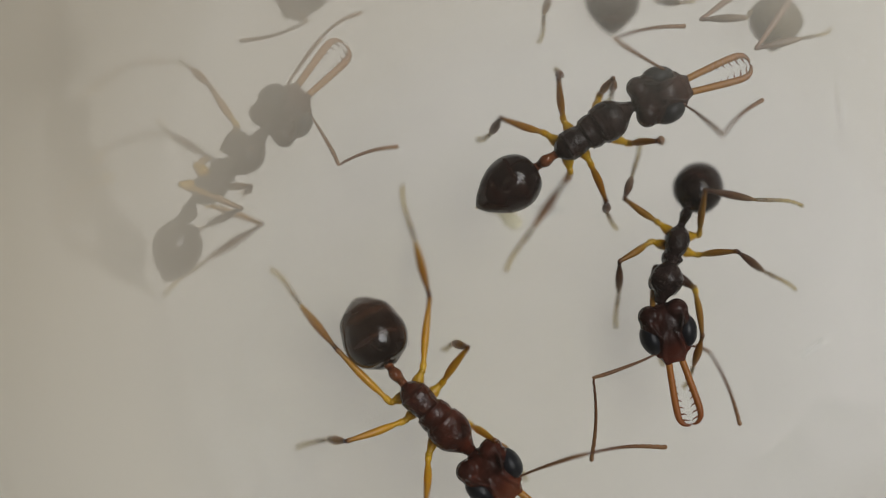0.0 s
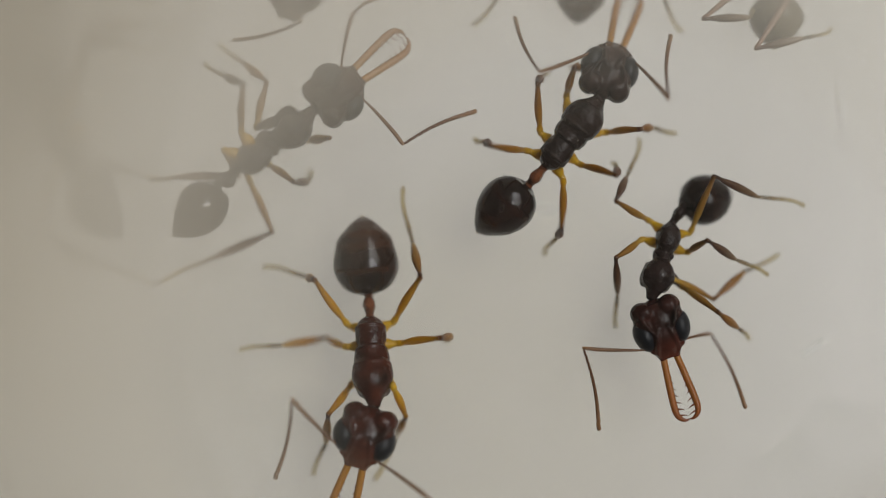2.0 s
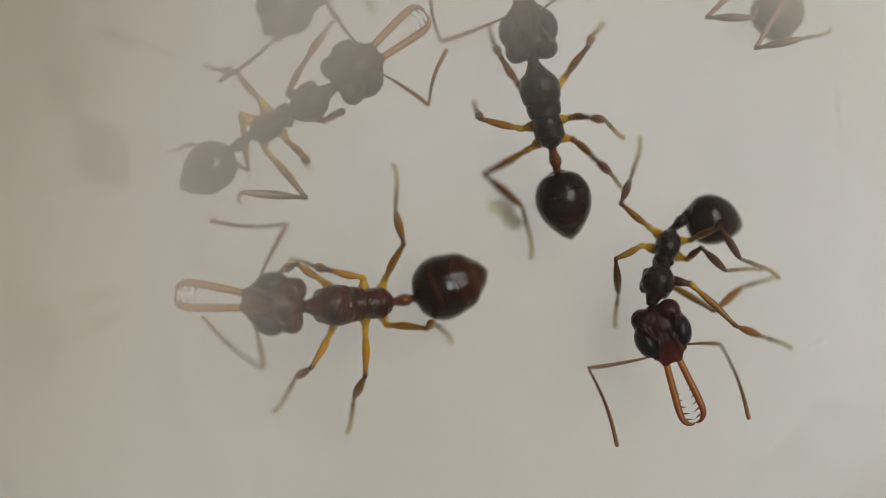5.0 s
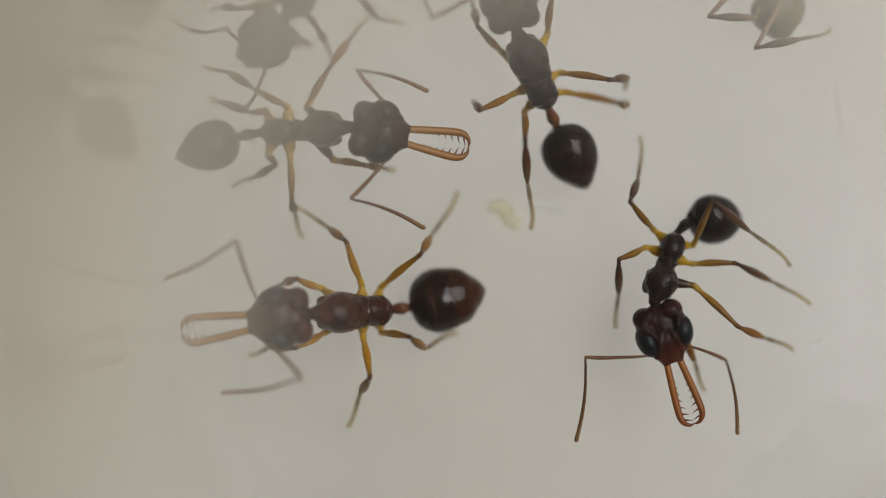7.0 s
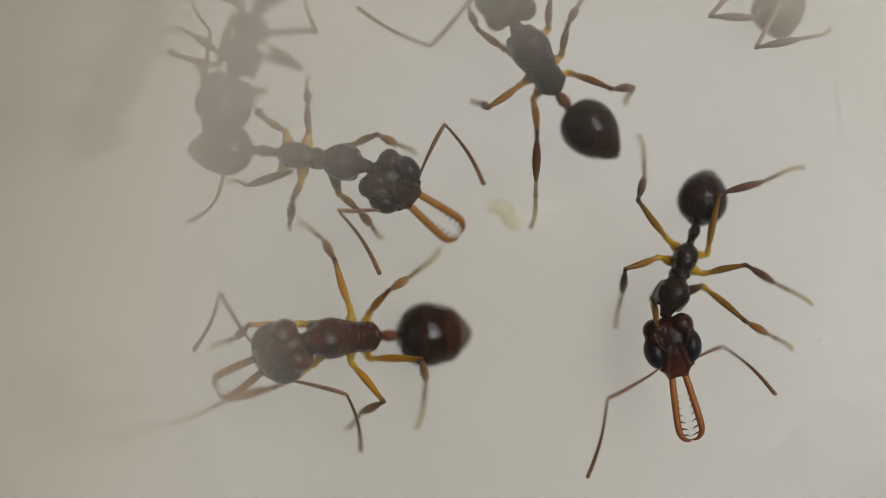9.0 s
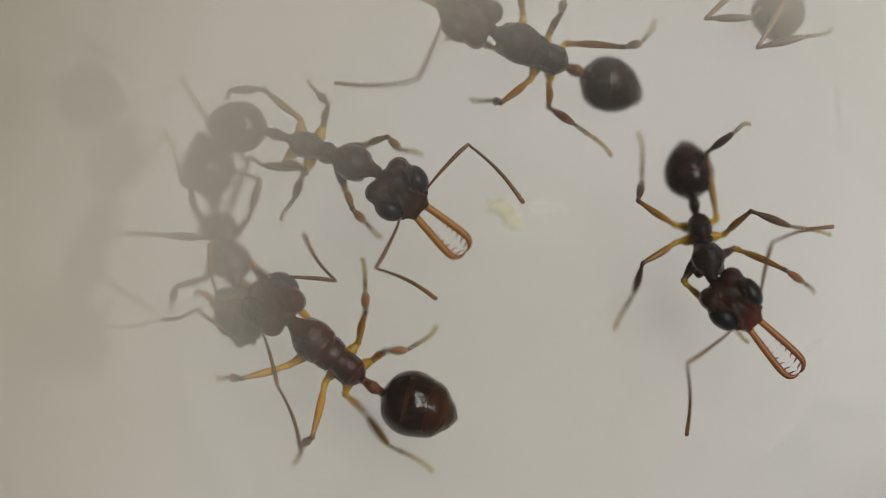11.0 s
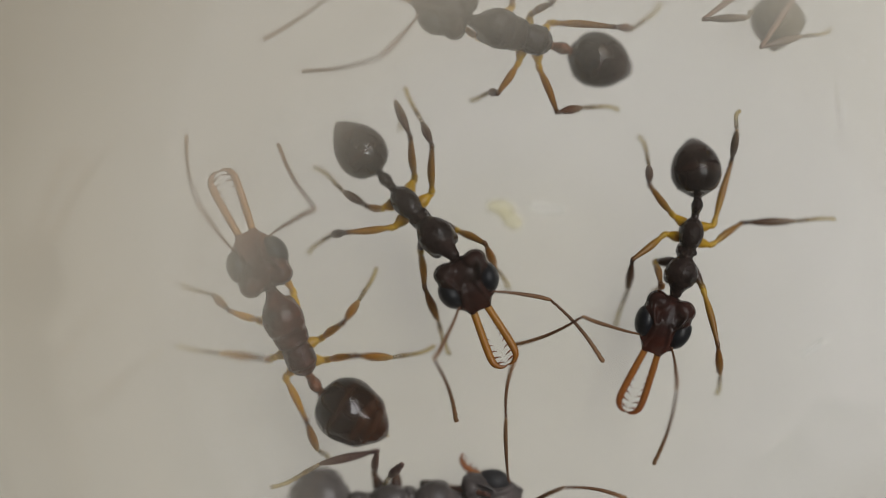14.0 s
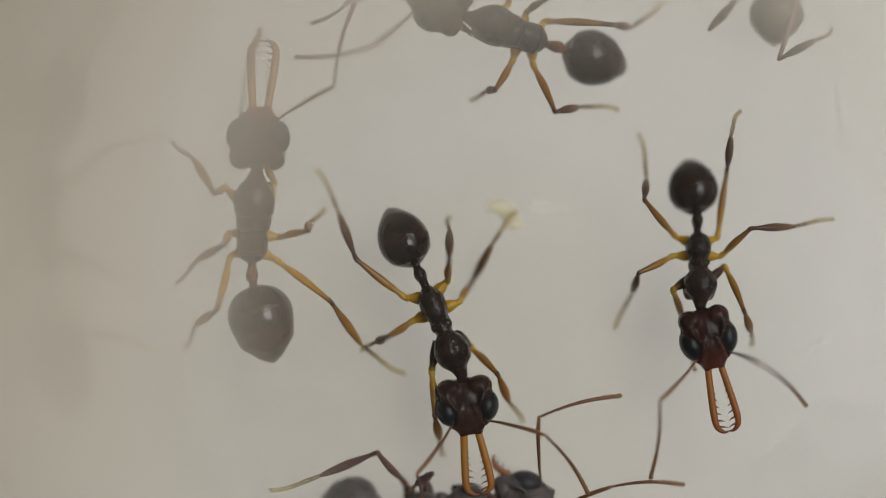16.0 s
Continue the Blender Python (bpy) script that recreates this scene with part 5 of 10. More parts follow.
    tr['feeler_left'] = [(0, -2.2, 3.85, 1.8, -1.52, 4.46, 0.59), (0.5, -1.79, 3.78, 1.84, -0.92, 4.65, 0.96),
        (1, -2.08, 4.09, 2.22, -1.54, 4.66, 0.92), (1.5, -1.83, 4.1, 2.28, -1.37, 4.67, 0.95), (2, -1.62, 4.23, 2.17, -1, 4.72, 0.88),
        (2.5, -1.87, 4.43, 2.09, -2.04, 5.59, 1.12), (3, -2.01, 4.38, 2.5, -2.32, 5.51, 1.54), (4, -2.23, 4.88, 2.1, -2.35, 6.1, 1.2),
        (6.5, -1.79, 3.54, 2.53, -0.51, 3.94, 1.83), (7, -1.55, 3.22, 2.08, -0.27, 2.9, 1.34), (7.5, -0.95, 3.24, 1.79, 0.15, 2.7, 0.9),
        (8, -0.89, 2.93, 1.82, 0.37, 2.34, 1.21), (8.5, -0.34, 2.52, 1.85, 0.14, 1.33, 1.06), (9, 0.03, 2.28, 1.65, 0.77, 1.19, 0.9)]
    tr['feeler_left'] += [(11.5, 0.52, 1.82, 1.49, 1.51, 0.69, 1.31), (12, 0.35, 1.61, 1.87, 0.45, 0.22, 1.28),
        (12.5, 0.7, 0.64, 1.94, 0.86, -0.66, 1.19), (13, 1.34, 0.24, 1.72, 1.85, -1.13, 1.33), (13.5, 1.58, -0.52, 1.62, 1.98, -1.97, 1.5),
        (14, 1.97, -0.93, 1.38, 2.94, -2.08, 1.54), (14.5, 2.06, -1.21, 1.3, 2.36, -2.69, 1.43), (15, 1.87, -2.1, 1.19, 1.61, -3.46, 1.81),
        (15.5, 1.6, -2.88, 2.13, 1.68, -4.23, 1.44), (16, 1.84, -3.36, 1.98, 2.68, -4.52, 1.48)]
    tr['feeler_right'] = [(0, -1.9, 1.54, 1.67, -0.84, 1.93, 0.66), (0.5, -1.35, 1.75, 1.17, 0.13, 1.6, 0.93),
        (1, -1.14, 2.13, 1.65, -0.51, 3.41, 1.14), (1.5, -0.77, 2.27, 1.57, 0.28, 3.21, 1), (2, -0.74, 1.94, 1.25, 0.63, 2.56, 1.11),
        (2.5, -0.65, 2.28, 1.73, -0.04, 3.53, 1.13), (3, -0.5, 2.84, 1.78, 0.11, 4.1, 1.2), (4, -0.31, 3.54, 1.86, -0.17, 4.9, 1.21),
        (6.5, -1.1, 1.29, 1.73, 0.19, 0.59, 1.37), (7, -1.68, 0.91, 1.83, -0.33, 0.37, 1.41), (7.5, -1.66, 0.78, 1.7, -1.02, -0.28, 0.83),
        (8, -1.81, 0.81, 1.85, -0.62, -0.03, 1.43), (8.5, -1.86, 0.54, 2.01, -1.33, -0.47, 1.01), (9, -1.9, 0.7, 1.88, -1.16, -0.48, 1.28)]
    tr['feeler_right'] += [(11.5, -1.06, -0.49, 1.88, 0.04, -1.1, 1.03), (12, -1.4, -0.51, 2, -0.61, -1.49, 1.15),
        (12.5, -1.58, -0.56, 2, -0.71, -1.11, 0.89), (13, -0.7, -1.18, 2.07, -0.07, -2.05, 1.01), (13.5, -0.65, -1.6, 1.87, -0.28, -2.96, 1.32),
        (14, -0.16, -1.97, 2.31, 0.24, -3.17, 1.49), (14.5, -0.34, -2.46, 2.09, -0.18, -3.88, 1.57), (15, -0.73, -2.51, 2.17, -0.94, -3.89, 1.58),
        (15.5, -0.81, -3.25, 1.88, -0.97, -4.44, 0.97), (16, -0.47, -4.06, 2.01, -0.47, -4.96, 0.79)]
    drive(ant_a, 1.05, tr, times)
    tr = {}
    tr['spine'] = [(0, 0.52, -3.72, 1.38, -0.71, -2.51, 1.38, 0), (0.5, 0.63, -3.73, 1.38, -0.66, -2.59, 1.38, 0),
        (1, -0.17, -3.54, 1.64, -1.04, -2.14, 1.11, 0), (1.5, -0.92, -3.06, 1.77, -1.3, -1.57, 0.98, 0),
        (2, -1.25, -2.86, 1.71, -1.36, -1.27, 1.05, 0), (2.5, -1.53, -2.38, 1.77, -1.36, -0.84, 0.99, 0),
        (3, -1.79, -2.09, 1.71, -1.2, -0.6, 1.05, 0), (3.5, -2.15, -1.83, 1.76, -1.01, -0.78, 1, 0), (4, -2.5, -1.32, 1.75, -0.99, -0.94, 1.01, 0),
        (6.5, -2.41, -0.86, 1.76, -0.87, -1.04, 0.99, 0), (7, -2.38, -1.17, 1.9, -0.99, -1.14, 0.86, 0),
        (7.5, -2.45, -1.22, 1.93, -1.13, -1.21, 0.82, 0)]
    tr['spine'] += [(8, -2.57, -1.26, 1.93, -1.26, -1.4, 0.82, 0), (8.5, -2.59, -1.41, 1.93, -1.27, -1.53, 0.82, 0),
        (9, -2.54, -1.63, 1.93, -1.22, -1.63, 0.82, 0), (11.5, -2.8, -1.28, 1.38, -1.63, -2.55, 1.38, 0),
        (12, -2.79, -1.23, 1.38, -1.72, -2.6, 1.38, 0), (12.5, -2.94, -1.23, 1.54, -1.87, -2.56, 1.22, 0),
        (13, -2.96, -1.28, 1.55, -1.91, -2.61, 1.2, 0), (13.5, -2.99, -1.12, 1.38, -1.98, -2.53, 1.38, 0),
        (14, -3.14, -0.76, 1.59, -2.51, -2.32, 1.17, 0), (14.5, -3.37, -0.13, 1.38, -2.81, -1.77, 1.38, 0),
        (15, -3.48, 0.43, 1.46, -3.14, -1.26, 1.3, 0), (15.5, -3.52, 0.89, 1.38, -3.32, -0.82, 1.38, 0)]
    tr['spine'] += [(16, -3.41, 1.44, 1.55, -3.55, -0.25, 1.2, 0)]
    tr['jaw'] = [(0, 2.15, -5.48, 1.38), (0.5, 2.29, -5.46, 1.38), (1, 0.08, -5.92, 1.64), (1.5, -1.19, -5.44, 1.77), (2, -1.97, -5.15, 1.71),
        (2.5, -2.85, -4.37, 1.77), (3, -3.69, -3.54, 1.71), (3.5, -4.44, -2.5, 1.56), (4, -4.89, -1.45, 1.75), (6.5, -4.75, -0.38, 1.76),
        (7, -4.74, -1.51, 1.9), (7.5, -4.72, -1.81, 1.47), (8, -4.78, -1.69, 1.13), (8.5, -4.62, -2.19, 0.93), (9, -4.33, -2.7, 0.75),
        (11.5, -4.04, 0.5, 0.36), (12, -4.27, 0.62, 1.07), (12.5, -4.6, 0.49, 1.54), (13, -4.7, 0.35, 1.55), (13.5, -4.57, 0.67, 1.38),
        (14, -4.12, 1.42, 1.59), (14.5, -4.08, 2.16, 1.38), (15, -3.99, 2.77, 1.46), (15.5, -3.77, 3.27, 1.38)]
    tr['jaw'] += [(16, -3.29, 3.83, 1.55)]
    tr['tail'] = [(0, -1.65, -0.89, 0.76), (0.5, -1.59, -0.93, 0.87), (1, -1.45, -0.27, 0.92), (1.5, -1.54, 0.31, 0.75), (2, -1.52, 0.64, 0.83),
        (2.5, -1.49, 1.06, 0.76), (3, -0.86, 1.28, 0.84), (3.5, 0.32, 0.59, 0.77), (4, 0.67, -0.01, 0.78), (6.5, 1.01, -0.8, 0.76),
        (7, 0.83, -0.75, 0.58), (7.5, 0.7, -1.07, 0.33), (8, 0.56, -1.45, 0.23), (8.5, 0.54, -1.49, 0.22), (9, 0.59, -1.61, 0.21),
        (11.5, 0.08, -3.5, 1.28), (12, -0.08, -3.65, 1.28), (12.5, -0.3, -3.69, 1.06), (13, -0.3, -3.68, 1.04), (13.5, -0.38, -3.64, 1.28),
        (14, -1.01, -3.5, 1), (14.5, -1.4, -3.09, 1.28), (15, -1.98, -2.81, 1.17), (15.5, -2.28, -2.46, 1.16)]
    tr['tail'] += [(16, -3.15, -2.14, 1.04)]
    tr['fore_left'] = [(0, 0.49, -3.28, 0.84, 0.95, -3.5, 1.65, 1.24, -3.84, 0.77, 1.58, -4.42, 0.06),
        (0.5, 0.55, -3.31, 0.83, 1, -3.55, 1.65, 1.29, -3.9, 0.77, 1.64, -4.48, 0.07),
        (1, -0.06, -3.23, 0.94, 0.22, -3.55, 1.8, 0.28, -3.82, 0.85, 0.34, -4.33, 0.02),
        (1.5, -0.71, -2.69, 0.84, -0.33, -3.18, 1.58, -0.4, -3.59, 0.67, -0.58, -4.47, 0.32),
        (2, -0.92, -2.49, 1.66, -0.69, -3.13, 0.97, -0.89, -3.54, 0.09, -1.31, -4.42, 0.11),
        (2.5, -1.26, -2.15, 0.86, -1.22, -2.94, 1.41, -1.54, -3.62, 0.75, -1.92, -4.16, 0.04),
        (3, -1.42, -2.07, 0.99, -1.51, -2.91, 1.45, -1.76, -3.43, 0.64, -1.94, -4.16, 0.03)]
    tr['fore_left'] += [(3.5, -1.67, -1.9, 0.86, -1.88, -2.67, 1.39, -2.24, -2.95, 0.51, -2.85, -3.66, 0.24),
        (4, -2, -1.72, 0.9, -2.24, -2.51, 1.39, -2.63, -2.91, 0.57, -2.87, -3.74, 0.12),
        (6.5, -2.11, -1.32, 0.86, -2.55, -1.66, 1.65, -2.95, -1.71, 0.75, -3.7, -2.01, 0.2),
        (7, -2.18, -1.54, 0.92, -2.7, -1.81, 1.69, -3.24, -1.83, 0.85, -3.73, -2.03, 0.03),
        (7.5, -2.3, -1.63, 0.96, -2.97, -2.05, 1.51, -3.66, -2.34, 0.86, -4.08, -2.61, 0.03),
        (8, -2.5, -1.79, 1.06, -3.19, -2.25, 0.56, -4.09, -2.64, 0.67, -4.97, -3.06, 0.65),
        (8.5, -2.49, -1.97, 1.07, -3.17, -2.43, 0.57, -4.11, -2.75, 0.57, -4.99, -3.16, 0.58)]
    tr['fore_left'] += [(9, -2.4, -2.14, 1.03, -3.12, -2.59, 0.57, -4.08, -2.85, 0.55, -4.97, -3.24, 0.51),
        (11.5, -2.92, -2.13, 1.25, -3.63, -2.21, 1.9, -3.94, -2.2, 0.96, -4.16, -2.16, 0.01),
        (12, -2.93, -1.85, 0.9, -3.36, -1.75, 1.76, -3.77, -1.49, 0.9, -4.16, -1.29, 0.03),
        (12.5, -3.16, -1.68, 1.2, -3.99, -1.35, 1.55, -4.44, -1.02, 0.73, -5.01, -0.67, 0.02),
        (13, -3.08, -1.82, 0.88, -3.82, -1.55, 1.44, -4.33, -1.12, 0.71, -4.91, -0.69, 0.06),
        (13.5, -3.13, -1.54, 1.32, -3.95, -1.22, 1.72, -4.48, -0.95, 0.92, -4.82, -0.73, 0.04),
        (14, -3.42, -1.34, 0.85, -3.89, -1.13, 1.66, -4.32, -0.85, 0.81, -5, -0.67, 0.14)]
    tr['fore_left'] += [(14.5, -3.79, -0.72, 1.32, -4.56, -0.68, 1.9, -4.85, -0.75, 0.95, -5.04, -0.8, 0),
        (15, -3.94, -0.11, 0.92, -4.37, 0.62, 1.37, -4.76, 1.34, 0.81, -5.16, 2.02, 0.24),
        (15.5, -3.95, 0.26, 0.79, -4.26, 0.77, 1.55, -4.67, 1.44, 0.94, -5.14, 2.02, 0.32),
        (16, -4.04, 1.14, 1.2, -4.1, 0.99, 2.16, -4.56, 1.66, 1.59, -5.07, 2, 0.83)]
    tr['fore_right'] = [(0, -0.27, -3.82, 1.34, -0.31, -4.59, 1.92, -0.29, -4.82, 0.96, -0.26, -5, 0),
        (0.5, -0.19, -3.87, 1.3, -0.28, -4.6, 1.93, -0.25, -4.82, 0.96, -0.21, -4.99, 0.01),
        (1, -0.82, -3.58, 1.39, -0.84, -4.4, 1.9, -0.77, -4.69, 0.96, -0.69, -4.88, 0),
        (1.5, -1.6, -2.95, 1.35, -1.94, -3.69, 1.86, -2.17, -4, 0.95, -2.32, -4.22, 0.01),
        (2, -1.71, -2.53, 0.86, -2.1, -3.03, 1.59, -2.19, -3.62, 0.81, -2.47, -4.3, 0.17),
        (2.5, -1.9, -1.95, 0.84, -2.34, -2.29, 1.63, -2.56, -2.87, 0.86, -2.99, -3.48, 0.23),
        (3, -2.11, -1.66, 0.93, -2.76, -2.08, 1.5, -3.06, -2.51, 0.66, -3.77, -2.78, 0.06)]
    tr['fore_right'] += [(3.5, -2.3, -1.44, 1, -2.7, -1.53, 1.87, -3.04, -1.65, 0.95, -3.3, -1.72, 0.02),
        (4, -2.36, -0.74, 0.98, -2.75, -0.48, 1.83, -3.13, -0.62, 0.92, -3.35, -0.91, 0.02),
        (6.5, -2.2, -0.51, 0.98, -2.52, -0.3, 1.86, -2.81, -0.4, 0.92, -3.08, -0.64, 0.02),
        (7, -2.26, -0.73, 0.99, -2.66, -0.54, 1.85, -2.98, -0.64, 0.92, -3.3, -0.86, 0.02),
        (7.5, -2.37, -0.9, 0.97, -2.8, -0.78, 1.83, -3.16, -0.87, 0.91, -3.51, -1.07, 0.03),
        (8, -2.48, -1.07, 0.96, -2.94, -1.02, 1.8, -3.34, -1.1, 0.9, -3.73, -1.29, 0.03),
        (8.5, -2.65, -1.22, 1.2, -3.39, -1.18, 1.83, -3.71, -1.54, 0.96, -4.01, -1.82, 0.08)]
    tr['fore_right'] += [(9, -2.63, -1.38, 1.3, -3.53, -1.38, 1.65, -3.9, -1.68, 0.77, -4.47, -1.91, 0.02),
        (11.5, -2.31, -1.43, 0.75, -2.62, -0.81, 1.41, -3.08, -0.3, 0.7, -3.78, 0.26, 0.32),
        (12, -2.33, -1.18, 1.17, -2.52, -0.88, 2.06, -2.66, -0.78, 1.09, -2.74, -0.68, 0.12),
        (12.5, -2.54, -1.17, 1.04, -2.65, -0.82, 1.93, -2.87, -0.73, 0.97, -3.08, -0.69, 0.02),
        (13, -2.55, -1.2, 1.07, -2.65, -0.82, 1.95, -2.81, -0.79, 0.97, -2.98, -0.77, 0.01),
        (13.5, -2.5, -1.13, 0.96, -2.54, -0.76, 1.86, -2.41, -1.06, 0.92, -2.48, -1.45, 0.03),
        (14, -2.78, -0.79, 1.08, -2.95, -0.31, 1.9, -3.22, -0.13, 0.96, -3.4, 0.01, 0.02)]
    tr['fore_right'] += [(14.5, -3.05, -0.25, 1.27, -3.28, 0.65, 1.52, -3.44, 1.44, 0.93, -3.6, 1.42, -0.03),
        (15, -3.03, 0.26, 1.02, -2.89, 0.63, 1.9, -3.08, 0.81, 0.94, -3.3, 0.99, 0.02),
        (15.5, -2.95, 0.63, 1.17, -3, 1.01, 2.05, -3.14, 1.09, 1.07, -3.23, 1.15, 0.11),
        (16, -3.14, 1.24, 1.07, -3.2, 1.59, 1.96, -3.36, 1.64, 0.99, -3.41, 1.77, 0.02)]
    tr['mid_left'] = [(0, 0.45, -1.78, 1.94, 0.18, -1.75, 0.92, 0.01, -1.92, 0.07), (0.5, 0.49, -1.83, 1.95, 0.23, -1.77, 0.93, 0.01, -1.92, 0.08),
        (1, 0.27, -1.79, 1.88, 0.1, -1.67, 0.85, 0.06, -1.81, -0.03), (1.5, 0.03, -1.68, 1.87, 0.22, -1.74, 0.83, 0.05, -1.7, -0.04),
        (2, -0.04, -1.61, 1.87, 0.17, -1.64, 0.83, 0.03, -1.74, -0.04), (2.5, -0.16, -1.5, 1.88, 0.01, -1.56, 0.84, -0.01, -1.74, -0.03),
        (3, -0.19, -1.54, 1.88, -0.14, -1.72, 0.85, 0.03, -1.76, -0.02), (3.5, -0.23, -1.72, 1.8, -0.01, -1.97, 0.8, 0.01, -1.76, -0.06),
        (4, -1.27, -2.33, 1.86, -1.45, -2.7, 0.89, -1.79, -3.37, 0.43)]
    tr['mid_left'] += [(6.5, -1.3, -2.17, 1.93, -1.54, -2.67, 1.03, -1.79, -3.35, 0.52),
        (7, -1.32, -2.32, 1.9, -1.54, -2.68, 0.94, -1.8, -3.37, 0.43), (7.5, -1.28, -2.5, 1.73, -1.59, -2.83, 0.78, -1.82, -3.41, 0.16),
        (8, -1.25, -2.59, 1.65, -1.6, -2.91, 0.7, -1.83, -3.43, 0.03), (8.5, -1.18, -2.7, 1.61, -1.61, -2.9, 0.67, -1.84, -3.45, 0.01),
        (9, -1.08, -2.79, 1.67, -1.54, -3.07, 0.77, -1.84, -3.44, 0.01), (11.5, -2.64, -3.48, 1.75, -2.83, -3.75, 0.75, -3.06, -4.22, 0.03),
        (12, -2.39, -3.06, 2.2, -2.63, -3.57, 1.3, -2.95, -4.06, 0.64), (12.5, -2.47, -2.96, 2.15, -2.72, -3.55, 1.31, -2.96, -4.07, 0.62)]
    tr['mid_left'] += [(13, -2.47, -2.96, 2.16, -2.73, -3.47, 1.28, -2.96, -4.02, 0.62),
        (13.5, -2.67, -2.8, 2.27, -2.85, -3.33, 1.38, -2.9, -3.76, 0.6), (14, -3.41, -2.11, -0.05, -4.24, -1.96, 0.59, -5.07, -1.84, 0.31),
        (14.5, -3.7, -1.39, 0.03, -4.52, -1.09, 0.62, -5.21, -0.76, 0.18), (15, -4.05, -0.81, 2.24, -4.52, -0.9, 1.3, -4.98, -1, 0.55),
        (15.5, -4.2, -0.71, 2.24, -4.62, -0.88, 1.28, -5, -1.05, 0.5), (16, -3.9, 0.08, 2.24, -4.51, -0.19, 1.43, -4.99, -0.63, 0.82)]
    tr['mid_right'] = [(0, -1.76, -3.52, 1.55, -2.17, -3.59, 0.58, -2.81, -3.82, 0.01),
        (0.5, -1.71, -3.52, 1.51, -2.16, -3.59, 0.57, -2.81, -3.82, 0.01), (1, -2.06, -3.31, 1.64, -2.3, -3.48, 0.63, -2.82, -3.83, 0),
        (1.5, -2.06, -2.67, 1.99, -2.42, -3.16, 1.13, -2.74, -3.71, 0.51), (2, -2.23, -1.71, -0.05, -3.01, -1.81, 0.65, -3.86, -1.91, 0.42),
        (2.5, -2.85, -1.05, 1.63, -3.15, -1.11, 0.62, -3.77, -1.34, 0.02), (3, -2.89, -0.85, 1.54, -3.29, -0.9, 0.57, -3.79, -1.37, 0),
        (3.5, -2.77, -0.73, 1.52, -3.19, -1, 0.59, -3.75, -1.35, 0.01), (4, -2.32, -0.81, 1.93, -2.7, -0.84, 0.95, -3.06, -0.96, 0.14)]
    tr['mid_right'] += [(6.5, -1.66, 0.25, 1.84, -2.12, 0.44, 0.91, -2.85, 0.84, 0.59), (7, -1.76, 0.14, 1.78, -2.13, 0.39, 0.82, -2.85, 0.82, 0.53),
        (7.5, -1.83, 0.11, 1.75, -2.15, 0.34, 0.78, -2.83, 0.6, 0.27), (8, -1.88, 0.07, 1.64, -2.14, 0.33, 0.66, -2.8, 0.55, 0.11),
        (8.5, -1.94, -0.13, 1.7, -2.22, 0.22, 0.75, -2.79, 0.53, 0.15), (9, -1.98, -0.2, 1.59, -2.25, 0.17, 0.64, -2.78, 0.53, 0.03),
        (11.5, -1.29, -1.38, 2.18, -1.26, -1.01, 1.19, -1.25, -0.36, 0.58), (12, -1.44, -1.47, 2.22, -1.27, -1.06, 1.27, -1.25, -0.4, 0.68),
        (12.5, -1.5, -1.39, 2.11, -1.37, -1.02, 1.14, -1.25, -0.39, 0.53)]
    tr['mid_right'] += [(13, -1.54, -1.48, 2.13, -1.37, -1.05, 1.18, -1.25, -0.37, 0.63),
        (13.5, -1.58, -1.52, 2.25, -1.41, -1.05, 1.32, -1.25, -0.37, 0.76), (14, -1.79, -1.33, 2.1, -1.57, -0.97, 1.13, -1.26, -0.36, 0.56),
        (14.5, -2.09, -0.89, 2.22, -1.73, -0.78, 1.23, -1.28, -0.59, 0.49), (15, -2.12, -0.53, 2.09, -1.74, -0.6, 1.11, -1.24, -0.51, 0.39),
        (15.5, -2.45, 0.06, 2.18, -2.49, 0.34, 1.17, -2.28, 0.77, 0.42), (16, -2.41, 0.33, 2.08, -2.5, 0.48, 1.04, -2.26, 0.76, 0.23)]
    tr['hind_left'] = [(0, -0.25, -0.91, 0.78, -0.53, 0.13, 0.21, -0.77, 1.22, 0.12), (0.5, -0.21, -0.93, 0.96, -0.5, 0.12, 0.42, -0.76, 1.2, 0.26),
        (1, -0.35, -0.73, 1.41, -0.55, 0.12, 0.56, -0.76, 1.2, 0.34), (1.5, -0.43, -0.57, 1.65, -0.55, 0.1, 0.64, -0.76, 1.18, 0.44),
        (2, -0.41, -0.51, 1.84, -0.56, 0.08, 0.8, -0.75, 1.16, 0.54), (2.5, -0.38, -0.45, 1.96, -0.51, 0.14, 0.91, -0.75, 1.18, 0.55),
        (3, -0.17, -0.55, 2.05, -0.18, 0.15, 1.06, -0.38, 0.45, -0.01), (3.5, -0.56, -1.11, 2.2, 0.21, -1.05, 1.26, 1.05, -0.87, 0.54),
        (4, -0.2, -1.36, 1.97, -0.09, -1.13, 0.78, 0.22, -1.75, -0.09)]
